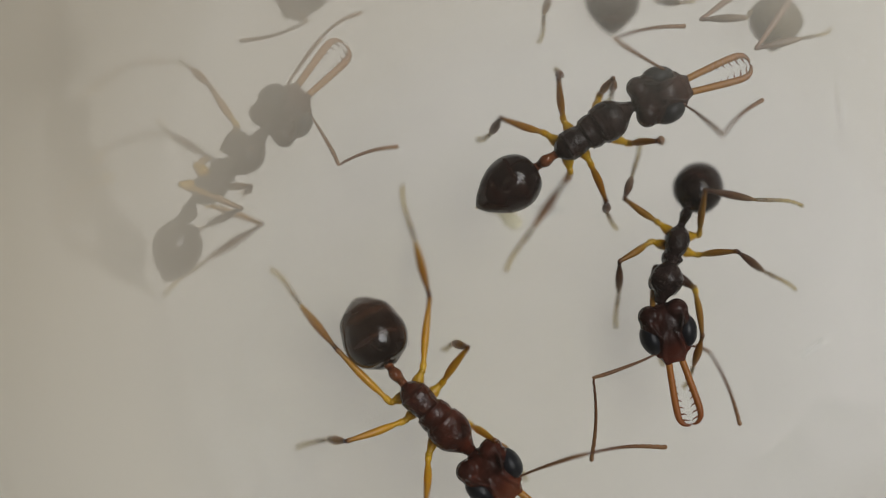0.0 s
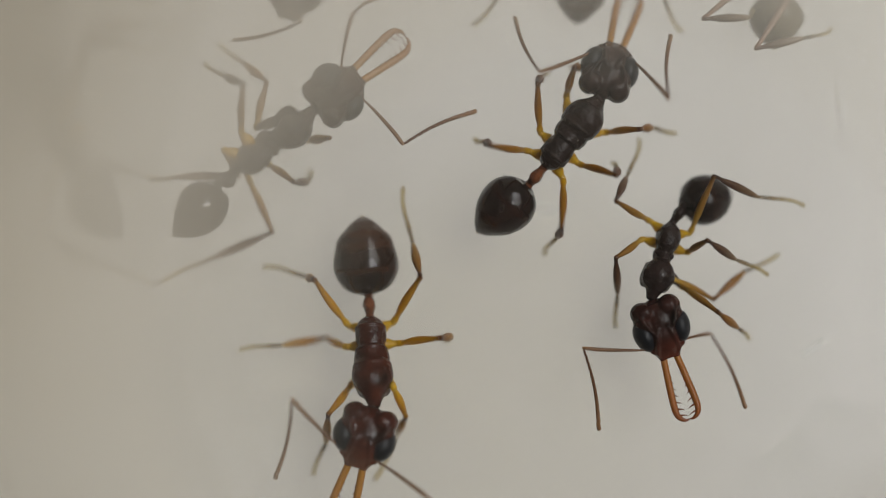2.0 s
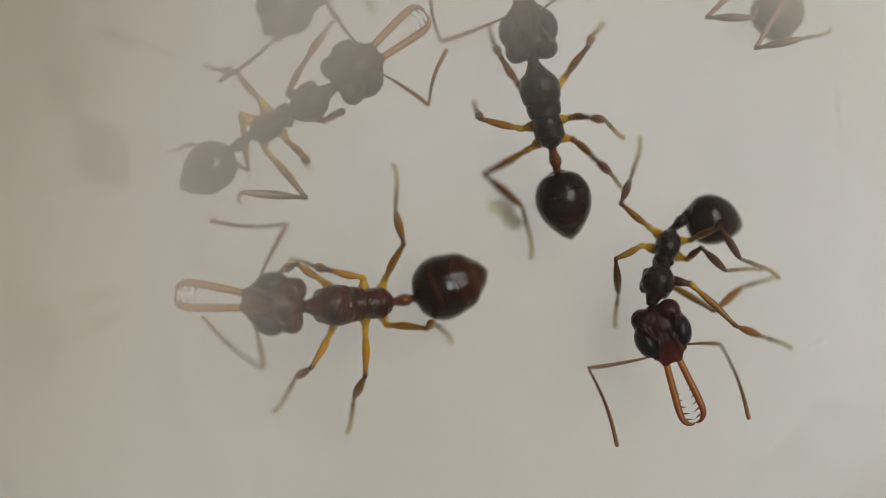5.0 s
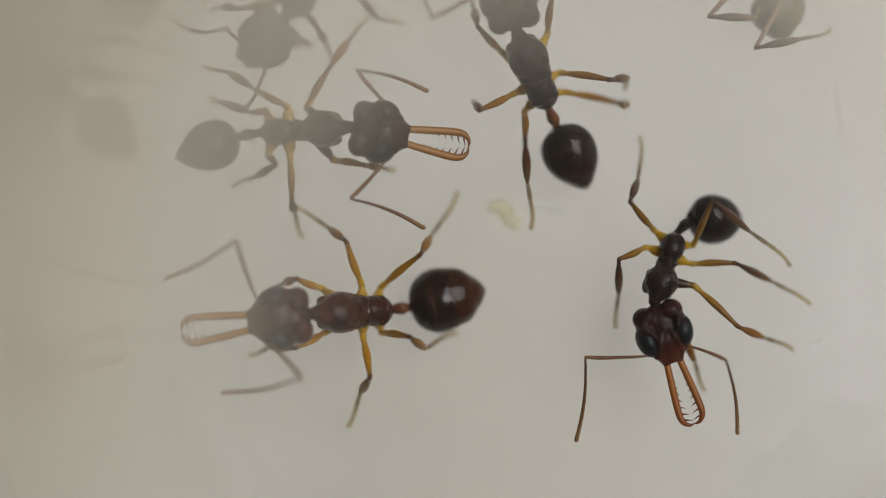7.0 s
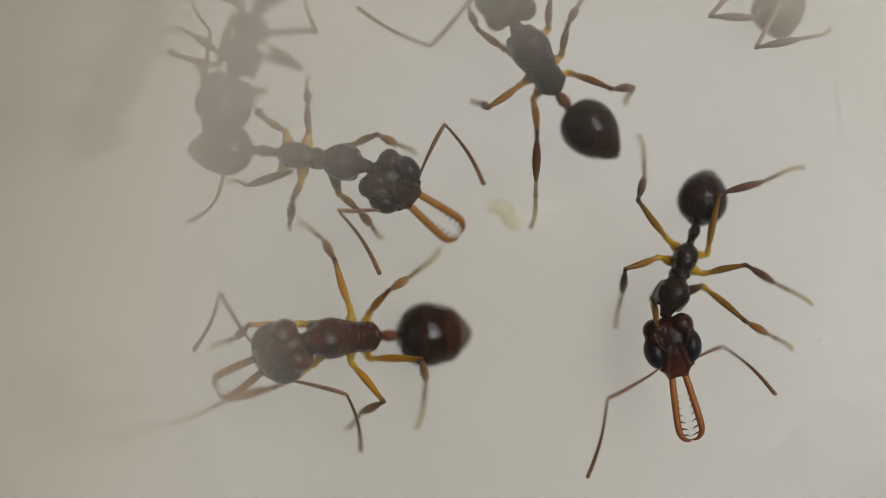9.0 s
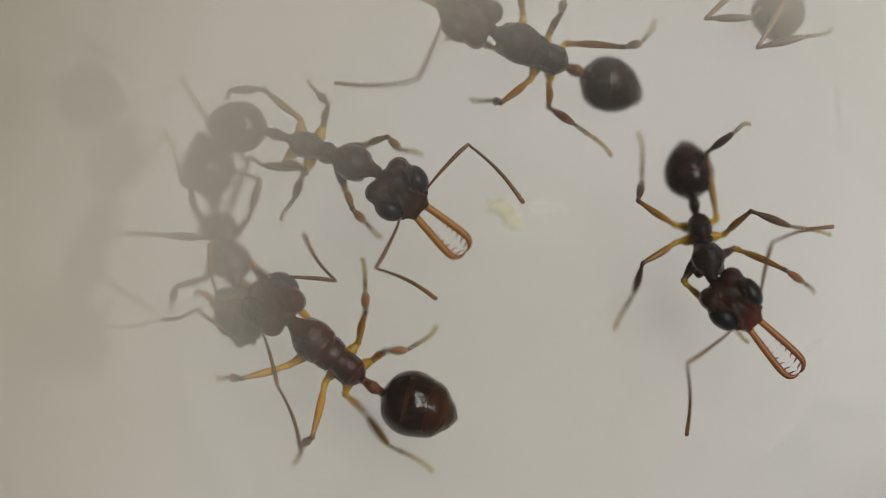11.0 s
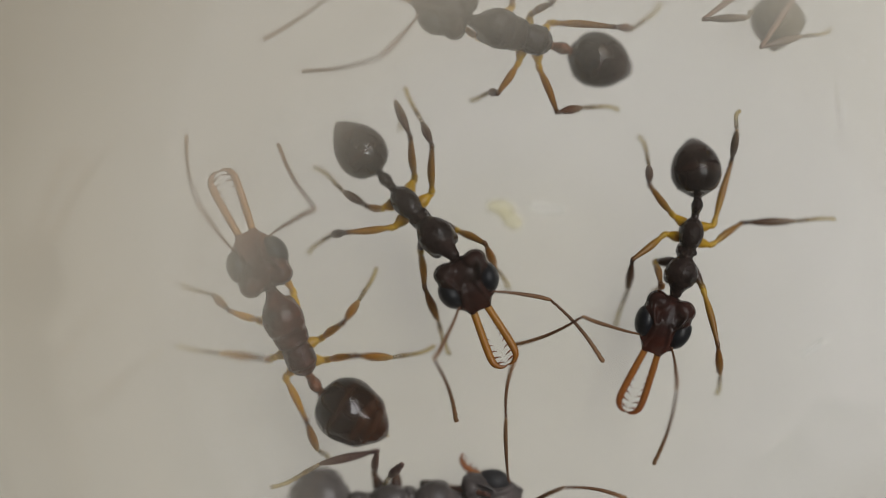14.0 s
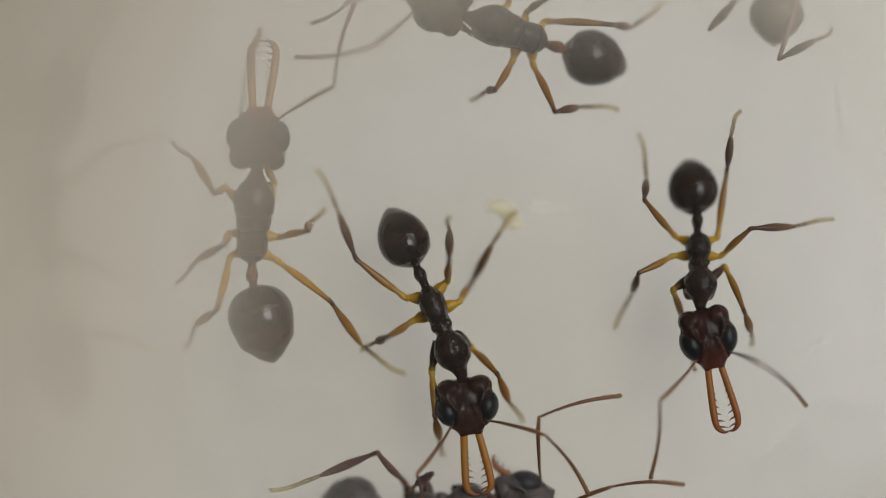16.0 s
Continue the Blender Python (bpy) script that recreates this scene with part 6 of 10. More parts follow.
    tr['hind_left'] += [(6.5, -0.53, -1.49, 2.12, -0.27, -1.72, 0.95, 0.27, -1.61, -0.03),
        (7, -0.61, -1.58, 2.01, -0.32, -1.87, 0.86, 0.28, -1.62, -0.06), (7.5, -0.9, -1.65, 2.03, -0.64, -1.73, 0.85, -0.02, -1.92, -0.07),
        (8, -0.42, -1.95, 1.6, -0.42, -2.45, 0.49, -0.25, -3.44, 0), (8.5, -0.43, -1.97, 1.61, -0.41, -2.46, 0.5, -0.3, -3.46, -0.01),
        (9, -0.39, -2.01, 1.66, -0.32, -2.49, 0.54, -0.52, -3.44, -0.01), (11.5, -1.84, -3.28, -0.14, -1.29, -3.88, 0.76, -0.39, -4.38, 0.32),
        (12, -1.81, -3.05, 2.52, -1.76, -3.69, 1.48, -1.86, -4.34, 0.57), (12.5, -2.04, -2.99, 2.38, -1.93, -3.51, 1.28, -1.55, -3.91, 0.31)]
    tr['hind_left'] += [(13, -1.98, -2.99, 2.35, -1.94, -3.42, 1.21, -1.77, -3.86, 0.2),
        (13.5, -2.06, -3.04, 2.5, -2.04, -3.64, 1.44, -1.97, -4, 0.38), (14, -2.46, -3.09, 2.08, -2.34, -3.73, 1.06, -2.2, -4.06, 0),
        (14.5, -2.81, -3.09, 1.66, -2.6, -3.68, 0.62, -1.98, -4.39, 0.02), (15, -3.14, -2.6, 1.09, -2.75, -3.61, 0.54, -1.99, -4.27, 0.04),
        (15.5, -3.36, -2.16, 1.15, -2.91, -3.28, 0.98, -2.2, -4.12, 0.77), (16, -4.07, -1.1, 2, -4.62, -1.41, 0.96, -4.98, -1.9, 0.02)]
    tr['hind_right'] = [(0, -1.96, -1.86, 1.23, -2.68, -1.06, 0.67, -3.31, -0.39, 0.03),
        (0.5, -1.88, -1.95, 1.18, -2.64, -1.09, 0.76, -3.29, -0.4, 0.18), (1, -2.25, -1.46, 1.23, -2.57, -1.19, 0.08, -3.31, -0.35, 0.16),
        (1.5, -2.42, -0.7, 1.19, -2.7, -0.64, 0.01, -3.26, -0.32, 0.93), (2, -2.34, -0.55, 1.8, -2.56, -0.53, 0.61, -3.46, -0.35, -0.04),
        (2.5, -1.87, -0.15, 1.98, -2.22, 0.58, 1.07, -2.64, 1.38, 0.41), (3, -1.57, 0.15, 2.07, -1.68, 0.89, 1.11, -1.73, 1.85, 0.53),
        (3.5, -1.12, 0.18, 1.98, -1.4, 0.84, 1, -1.71, 1.83, 0.58), (4, -1.02, 0.16, 2.02, -1.37, 0.9, 1.12, -1.71, 1.83, 0.61)]
    tr['hind_right'] += [(6.5, -0.29, -0.04, 1.91, -0.15, 0.33, 0.76, 0.26, 1.07, 0.03), (7, -0.41, -0.1, 1.72, -0.23, 0.24, 0.57, 0.27, 1.09, 0.02),
        (7.5, -1.08, -0.64, 2.07, -0.68, -0.45, 0.93, -0.03, 0.04, 0.17), (8, -1, -0.58, 1.98, -0.66, -0.48, 0.82, -0.06, 0.02, 0.02),
        (8.5, -1.04, -0.65, 1.97, -0.64, -0.46, 0.84, -0.02, 0.04, 0.05), (9, -0.98, -0.75, 1.95, -0.65, -0.54, 0.8, -0.06, 0.02, 0.02),
        (11.5, -1.01, -2.05, 2.51, -0.67, -2.17, 1.35, -0.14, -1.81, 0.43), (12, -1.01, -2.07, 2.48, -0.72, -2.2, 1.31, -0.14, -1.83, 0.42),
        (12.5, -1.32, -2.13, 2.38, -0.74, -2.14, 1.31, -0.14, -1.81, 0.42)]
    tr['hind_right'] += [(13, -1.27, -2.19, 2.35, -0.83, -2.15, 1.21, -0.16, -1.84, 0.37),
        (13.5, -1.36, -2.14, 2.53, -0.87, -2.12, 1.41, -0.17, -1.83, 0.59), (14, -1.57, -1.91, 2.24, -0.95, -2.01, 1.19, -0.16, -1.83, 0.41),
        (14.5, -1.8, -1.47, 2.41, -1.47, -1.93, 1.33, -0.71, -2.34, 0.63), (15, -1.81, -1.27, 2.12, -1.53, -1.8, 1.06, -0.74, -2.35, 0.49),
        (15.5, -1.84, -1.1, 1.99, -1.53, -1.75, 1.02, -0.74, -2.34, 0.49), (16, -2.06, -0.96, 1.5, -1.53, -1.79, 0.8, -0.73, -2.37, 0.27)]
    tr['feeler_left'] = [(0, 2.56, -3.7, 2.06, 4.14, -3.67, 1.25), (0.5, 2.65, -3.83, 2.21, 4.3, -4.06, 1.59),
        (1, 1.47, -3.79, 2, 2.21, -4.82, 0.76), (1.5, 0.07, -4.13, 3.05, 0.68, -5.15, 1.74), (2, -0.19, -4.5, 2.49, -0.46, -5.8, 1.3),
        (2.5, -1.1, -4.16, 2.78, -1.94, -4.74, 1.33), (3, -1.88, -3.91, 2.68, -3.4, -3.86, 1.77), (3.5, -3.06, -3.49, 2.66, -4.34, -2.97, 1.55),
        (4, -3.04, -2.69, 2.77, -4.26, -1.94, 1.72), (6.5, -3.15, -1.57, 3.14, -4.46, -0.71, 2.32), (7, -2.46, -2.26, 2.99, -3.98, -2.58, 2.13),
        (7.5, -2.2, -2.29, 2.62, -3.34, -3.09, 1.5), (8, -2.17, -2, 2.35, -2.39, -2.65, 0.72), (8.5, -2.03, -2.48, 2.03, -2.65, -3.52, 0.73)]
    tr['feeler_left'] += [(9, -1.76, -2.65, 1.67, -1.56, -3.84, 0.37), (11.5, -4.35, -0.48, 2.23, -4.94, 0.93, 1.32),
        (12, -4.28, -0.18, 2.49, -4.67, 1.19, 1.44), (12.5, -4.37, -1.19, 2.88, -5.11, 0.01, 1.79), (13, -3.83, -1.47, 2.95, -4.79, -0.27, 2.08),
        (13.5, -4.02, -0.53, 2.89, -4.75, 0.88, 2.09), (14, -4.34, 0.83, 2.65, -4.71, 2.09, 1.46), (14.5, -4.17, 1.44, 2.64, -4.35, 2.97, 1.77),
        (15, -4.37, 1.93, 2.75, -4.49, 3.41, 1.77), (15.5, -4.31, 2.16, 2.79, -4.27, 3.54, 1.68), (16, -3.49, 2.48, 3.06, -3.26, 3.99, 2.15)]
    tr['feeler_right'] = [(0, 0.75, -5.1, 2.8, -0.25, -5.62, 1.43), (0.5, 0.85, -5.1, 2.8, -0.15, -5.62, 1.43),
        (1, -1.33, -4.02, 2.69, -0.97, -5.35, 1.57), (1.5, -2.32, -3.39, 2.72, -2.32, -4.75, 1.59), (2, -2.69, -2.68, 2.37, -3.08, -4.21, 1.57),
        (2.5, -2.72, -1.75, 2.44, -4.11, -2.58, 1.72), (3, -3.44, -1.57, 2.69, -4.18, -2.82, 1.67), (3.5, -3.41, -0.85, 2.8, -4.39, -1.55, 1.5),
        (4, -3.35, 0.06, 2.71, -4.74, -0.09, 1.61), (6.5, -2.22, 0.53, 2.2, -3.81, 0.77, 1.46), (7, -3.64, 0.17, 2.74, -5.04, -0.53, 1.91),
        (7.5, -3.63, 0.17, 2.29, -4.98, 0.22, 1.15), (8, -3.44, 0.26, 1.93, -4.46, 1.2, 0.83), (8.5, -4.04, -0.36, 2.38, -4.93, -1.33, 1.19)]
    tr['feeler_right'] += [(9, -3.97, -0.77, 2.37, -4.63, -1.89, 1.16), (11.5, -1.72, -0.56, 1.49, -2.18, 0.68, 0.3),
        (12, -1.86, -0.91, 1.52, -2.45, 0.25, 0.32), (12.5, -2.28, -0.13, 2.55, -3.75, 0.41, 1.7), (13, -2.1, -0.52, 2.16, -3.35, 0.48, 1.4),
        (13.5, -2.18, -0.43, 2.23, -3.01, 0.57, 1.02), (14, -2.26, 0.71, 2.58, -3.02, 1.94, 1.54), (14.5, -2.14, 1.45, 1.86, -1.94, 3.07, 1.17),
        (15, -2.46, 2.27, 2.18, -3.23, 3.66, 1.4), (15.5, -2.18, 2.59, 1.85, -1.91, 4.27, 1.34), (16, -1.95, 2.9, 2.32, -1.61, 4.5, 1.63)]
    drive(ant_b, 1.06, tr, times)
    tr = {}
    tr['spine'] = [(0, 3.47, 2.63, 1.35, 2.1, 1.76, 1.35, 0), (0.5, 3.38, 2.59, 1.35, 2.05, 1.66, 1.35, 0),
        (1, 3.28, 2.61, 1.35, 2.01, 1.6, 1.35, 0), (1.5, 3.11, 2.59, 1.52, 1.93, 1.53, 1.19, 0), (2, 2.9, 2.78, 1.35, 1.88, 1.52, 1.35, 0),
        (2.5, 2.66, 3.04, 1.35, 1.96, 1.58, 1.35, 0), (3, 2.34, 3.17, 1.35, 2.1, 1.56, 1.35, 0), (3.5, 2.22, 3.23, 1.35, 2.1, 1.61, 1.35, 0),
        (4, 1.88, 3.16, 1.35, 1.96, 1.54, 1.35, 0), (6.5, 1.42, 3.83, 1.68, 2.12, 2.52, 1.02, 0), (7, 1.34, 3.97, 1.71, 1.96, 2.64, 0.99, 0),
        (7.5, 1.34, 3.97, 1.71, 2.05, 2.7, 0.99, 0)]
    tr['spine'] += [(8, 1.34, 4.02, 1.71, 2.07, 2.76, 0.99, 0), (8.5, 1.31, 4.03, 1.75, 2.07, 2.84, 0.95, 0),
        (9, 1.31, 4.06, 1.78, 2.12, 2.94, 0.92, 0), (11.5, 0.86, 3.94, 1.69, 2.28, 3.54, 1.01, 0), (12, 0.86, 4.02, 1.72, 2.25, 3.62, 0.98, 0),
        (12.5, 0.74, 4.06, 1.7, 2.17, 3.7, 1.01, 0), (13, 0.68, 4.09, 1.65, 2.15, 3.72, 1.05, 0), (13.5, 0.64, 4.13, 1.64, 2.12, 3.75, 1.06, 0),
        (14, 0.52, 4.17, 1.63, 2, 3.8, 1.07, 0), (14.5, 0.49, 4.18, 1.66, 1.95, 3.82, 1.04, 0), (15.2, 0.46, 4.21, 1.63, 1.93, 3.82, 1.07, 0),
        (15.5, 0.45, 4.22, 1.63, 1.92, 3.82, 1.08, 0)]
    tr['spine'] += [(16, 0.44, 4.24, 1.64, 1.9, 3.83, 1.07, 0)]
    tr['jaw'] = [(0, 5.68, 3.43, 1.35), (0.5, 5.34, 3.88, 1.35), (1, 4.77, 4.25, 0.58), (1.5, 4.43, 4.42, 0.88), (2, 3.59, 4.9, 0.61),
        (2.5, 2.8, 5.39, 1.35), (3, 2.3, 5.5, 1.09), (3.5, 1.89, 5.55, 1.35), (4, 1.53, 5.48, 1.35), (6.5, 0.98, 6.14, 1.68), (7, 0.78, 6.25, 1.71),
        (7.5, 0.73, 6.23, 1.71), (8, 0.67, 6.27, 1.71), (8.5, 0.57, 6.26, 1.75), (9, 0.48, 6.26, 1.78), (11.5, -1.28, 4.92, 1.69),
        (12, -1.26, 5, 1.55), (12.5, -1.38, 5.06, 1.7), (13, -1.43, 5.13, 1.65), (13.5, -1.47, 5.15, 1.64), (14, -1.59, 5.18, 1.63),
        (14.5, -1.63, 5.18, 1.66), (15.2, -1.67, 5.2, 1.63), (15.5, -1.68, 5.22, 1.63)]
    tr['jaw'] += [(16, -1.7, 5.22, 1.64)]
    tr['tail'] = [(0, 0.6, 0.75, 1.25), (0.5, 0.55, 0.66, 1.25), (1, 0.46, 0.67, 1.25), (1.5, 0.5, 0.48, 0.91), (2, 0.61, 0.29, 0.95),
        (2.5, 1.01, 0.12, 0.81), (3, 1.55, -0.07, 0.78), (3.5, 2.06, -0.08, 0.65), (4, 2.17, -0.23, 1.02), (6.5, 2.74, 0.93, 0.53),
        (7, 2.74, 1.11, 0.59), (7.5, 2.87, 1.21, 0.45), (8, 2.94, 1.29, 0.49), (8.5, 2.99, 1.38, 0.65), (9, 3.32, 1.71, 0.67),
        (11.5, 3.86, 3.13, 0.26), (12, 3.87, 3.19, 0.37), (12.5, 3.78, 3.24, 0.39), (13, 3.76, 3.3, 0.39), (13.5, 3.74, 3.3, 0.43),
        (14, 3.63, 3.35, 0.43), (14.5, 3.57, 3.35, 0.4), (15.2, 3.55, 3.37, 0.4), (15.5, 3.54, 3.39, 0.4)]
    tr['tail'] += [(16, 3.52, 3.41, 0.41)]
    tr['fore_left'] = [(0, 2.92, 2.87, 0.92, 3.1, 3.11, 1.73, 3.17, 2.96, 0.85, 3.14, 2.81, 0.11),
        (0.5, 2.84, 2.8, 0.92, 3.01, 2.94, 1.76, 3.15, 2.92, 0.87, 3.06, 2.81, 0.14),
        (1, 2.76, 2.77, 0.92, 2.98, 2.94, 1.74, 3.12, 2.97, 0.85, 3.06, 2.85, 0.11),
        (1.5, 2.54, 2.78, 0.97, 2.69, 3.13, 1.74, 2.82, 3.24, 0.86, 2.75, 3.15, 0.12),
        (2, 2.3, 2.85, 0.98, 2.4, 3.31, 1.7, 2.53, 3.4, 0.82, 2.45, 3.49, 0.08),
        (2.5, 2.16, 2.94, 0.87, 2.14, 3.31, 1.65, 2.2, 3.47, 0.77, 2.18, 3.6, 0.03),
        (3, 2.04, 2.91, 0.82, 1.99, 3.47, 1.47, 2.05, 4.07, 0.8, 2.01, 4.34, 0.1)]
    tr['fore_left'] += [(3.5, 1.8, 2.87, 0.79, 1.47, 3.38, 1.41, 1.46, 3.97, 0.74, 1.41, 4.44, 0.15),
        (4, 1.55, 2.81, 0.81, 1.26, 3.25, 1.5, 1.24, 3.56, 0.65, 1.15, 4.11, 0.15),
        (6.5, 1.25, 3.54, 0.89, 0.79, 3.99, 1.47, 0.6, 4.41, 0.69, 0.55, 4.77, 0.04),
        (7, 1.12, 3.66, 0.89, 0.63, 4.09, 1.47, 0.58, 4.52, 0.69, 0.52, 4.89, 0.03),
        (7.5, 1.14, 3.67, 0.91, 0.63, 4.09, 1.47, 0.58, 4.52, 0.68, 0.52, 4.89, 0.03),
        (8, 1.11, 3.75, 0.97, 0.59, 4.18, 1.51, 0.55, 4.63, 0.73, 0.52, 4.89, 0.03),
        (8.5, 1.13, 3.75, 0.91, 0.63, 4.13, 1.51, 0.52, 4.52, 0.71, 0.5, 4.84, 0.03)]
    tr['fore_left'] += [(9, 1.15, 3.74, 0.89, 0.63, 4.03, 1.52, 0.5, 4.46, 0.74, 0.5, 4.77, 0.06),
        (11.5, 0.98, 3.73, 0.89, 0.48, 3.86, 1.59, 0.18, 3.93, 0.75, -0.04, 3.91, 0.03),
        (12, 0.95, 3.78, 0.9, 0.48, 3.9, 1.62, 0.26, 4.01, 0.76, 0.06, 4.02, 0.03),
        (12.5, 0.88, 3.85, 0.88, 0.48, 3.95, 1.64, 0.34, 4.09, 0.77, 0.17, 4.13, 0.03),
        (13, 0.82, 3.88, 0.88, 0.44, 3.98, 1.65, 0.31, 4.12, 0.77, 0.15, 4.15, 0.04),
        (13.5, 0.77, 3.91, 0.9, 0.39, 4.02, 1.67, 0.28, 4.16, 0.79, 0.13, 4.17, 0.05),
        (14, 0.68, 3.95, 0.87, 0.35, 4.06, 1.67, 0.26, 4.2, 0.78, 0.11, 4.19, 0.05)]
    tr['fore_left'] += [(14.5, 0.63, 3.98, 0.89, 0.31, 4.09, 1.68, 0.23, 4.24, 0.8, 0.1, 4.21, 0.06),
        (15.2, 0.58, 4, 0.91, 0.24, 4.14, 1.7, 0.19, 4.29, 0.82, 0.08, 4.24, 0.08),
        (15.5, 0.55, 4.02, 0.93, 0.21, 4.17, 1.71, 0.18, 4.32, 0.83, 0.07, 4.25, 0.09),
        (16, 0.52, 4.03, 0.95, 0.17, 4.2, 1.72, 0.14, 4.36, 0.84, 0.06, 4.26, 0.1)]
    tr['fore_right'] = [(0, 3.45, 1.97, 0.97, 3.93, 1.97, 1.69, 4.09, 2.04, 0.81, 4.21, 2.09, 0.07),
        (0.5, 3.41, 1.94, 0.99, 3.93, 2.02, 1.68, 4.11, 2.07, 0.8, 4.24, 2.09, 0.06),
        (1, 3.28, 1.99, 0.86, 3.71, 1.9, 1.6, 3.98, 2.03, 0.75, 4.23, 2.09, 0.05),
        (1.5, 3.16, 2.08, 0.86, 3.66, 2.05, 1.56, 3.96, 2.16, 0.72, 4.34, 2.16, 0.07),
        (2, 3.03, 2.18, 0.85, 3.62, 2.2, 1.48, 3.94, 2.29, 0.65, 4.45, 2.22, 0.09),
        (2.5, 2.82, 2.6, 0.81, 3.2, 2.94, 1.5, 3.44, 3.33, 0.73, 3.54, 3.79, 0.15),
        (3, 2.71, 2.75, 0.83, 3.15, 3.15, 1.46, 3.4, 3.55, 0.69, 3.63, 3.98, 0.12)]
    tr['fore_right'] += [(3.5, 2.66, 2.85, 0.89, 3.15, 3.3, 1.44, 3.45, 3.71, 0.69, 3.66, 4, 0.03),
        (4, 2.42, 2.77, 0.88, 3, 3.21, 1.35, 3.3, 3.62, 0.61, 3.69, 3.99, 0.08),
        (6.5, 2.04, 3.86, 1, 2.09, 4.46, 1.62, 2.1, 4.72, 0.76, 2.07, 4.89, 0.03),
        (7, 1.94, 4, 1.04, 1.99, 4.61, 1.66, 2.01, 4.78, 0.78, 1.95, 4.9, 0.04),
        (7.5, 1.99, 3.93, 0.94, 2.07, 4.46, 1.62, 2.06, 4.72, 0.76, 2.02, 4.89, 0.03),
        (8, 1.93, 4.07, 0.98, 1.99, 4.61, 1.66, 2.01, 4.78, 0.78, 1.95, 4.9, 0.04),
        (8.5, 1.93, 4.05, 0.93, 1.99, 4.55, 1.64, 1.97, 4.75, 0.76, 1.91, 4.89, 0.03)]
    tr['fore_right'] += [(9, 1.96, 4.1, 0.94, 1.96, 4.6, 1.65, 1.97, 4.78, 0.77, 1.9, 4.9, 0.03),
        (11.5, 1.38, 4.41, 0.98, 1.29, 4.94, 1.66, 1.28, 5.16, 0.79, 1.26, 5.31, 0.06),
        (12, 1.37, 4.46, 0.94, 1.29, 4.93, 1.66, 1.28, 5.16, 0.79, 1.26, 5.32, 0.06),
        (12.5, 1.35, 4.49, 0.91, 1.29, 4.93, 1.65, 1.28, 5.16, 0.78, 1.26, 5.32, 0.05),
        (13, 1.34, 4.51, 0.9, 1.28, 4.95, 1.65, 1.28, 5.17, 0.78, 1.25, 5.33, 0.04),
        (13.5, 1.32, 4.53, 0.89, 1.27, 4.96, 1.64, 1.27, 5.19, 0.77, 1.24, 5.34, 0.04),
        (14, 1.29, 4.54, 0.9, 1.27, 4.98, 1.65, 1.26, 5.19, 0.78, 1.23, 5.34, 0.04)]
    tr['fore_right'] += [(14.5, 1.26, 4.55, 0.91, 1.26, 4.99, 1.65, 1.26, 5.2, 0.78, 1.22, 5.35, 0.05),
        (15.2, 1.24, 4.57, 0.91, 1.25, 5.01, 1.65, 1.25, 5.22, 0.78, 1.21, 5.37, 0.04),
        (15.5, 1.23, 4.58, 0.91, 1.24, 5.02, 1.65, 1.24, 5.23, 0.78, 1.21, 5.37, 0.04),
        (16, 1.22, 4.59, 0.91, 1.24, 5.03, 1.65, 1.24, 5.24, 0.78, 1.2, 5.38, 0.04)]
    tr['mid_left'] = [(0, 2.09, 3.1, 1.92, 2.17, 3.27, 1.06, 2.16, 3.43, 0.28), (0.5, 2.04, 3.12, 1.81, 2.08, 3.3, 0.95, 2.17, 3.45, 0.17),
        (1, 1.97, 3.07, 1.79, 2.04, 3.26, 0.93, 2.17, 3.44, 0.17), (1.5, 1.85, 3.05, 1.69, 1.94, 3.25, 0.84, 2.1, 3.41, 0.07),
        (2, 1.72, 3.03, 1.75, 1.83, 3.21, 0.89, 2.01, 3.36, 0.13), (2.5, 1.19, 2.53, 1.99, 0.99, 2.73, 1.16, 0.51, 3.03, 0.59),
        (3, 0.9, 2.52, 1.67, 0.8, 2.65, 0.8, 0.61, 2.85, 0.06), (3.5, 0.83, 2.52, 1.64, 0.76, 2.68, 0.78, 0.59, 2.85, 0.02),
        (4, 0.71, 2.34, 1.79, 0.68, 2.5, 0.93, 0.61, 2.81, 0.2)]
    tr['mid_left'] += [(6.5, 0.68, 2.47, 1.67, 0.65, 2.64, 0.8, 0.59, 2.83, 0.03), (7, 0.66, 2.52, 1.74, 0.64, 2.69, 0.87, 0.59, 2.83, 0.09),
        (7.5, 0.68, 2.5, 1.68, 0.66, 2.69, 0.81, 0.59, 2.83, 0.03), (8, 0.68, 2.57, 1.66, 0.65, 2.74, 0.8, 0.58, 2.86, 0.01),
        (8.5, 0.71, 2.58, 1.66, 0.66, 2.73, 0.79, 0.58, 2.86, 0.01), (9, 0.81, 2.57, 1.66, 0.75, 2.72, 0.79, 0.55, 2.85, 0.03),
        (11.5, 1.1, 2.68, 1.71, 0.99, 2.8, 0.84, 0.52, 2.86, 0.2), (12, 1.08, 2.72, 1.67, 0.97, 2.82, 0.8, 0.52, 2.87, 0.15),
        (12.5, 1.08, 2.76, 1.72, 0.94, 2.86, 0.85, 0.52, 2.84, 0.18)]
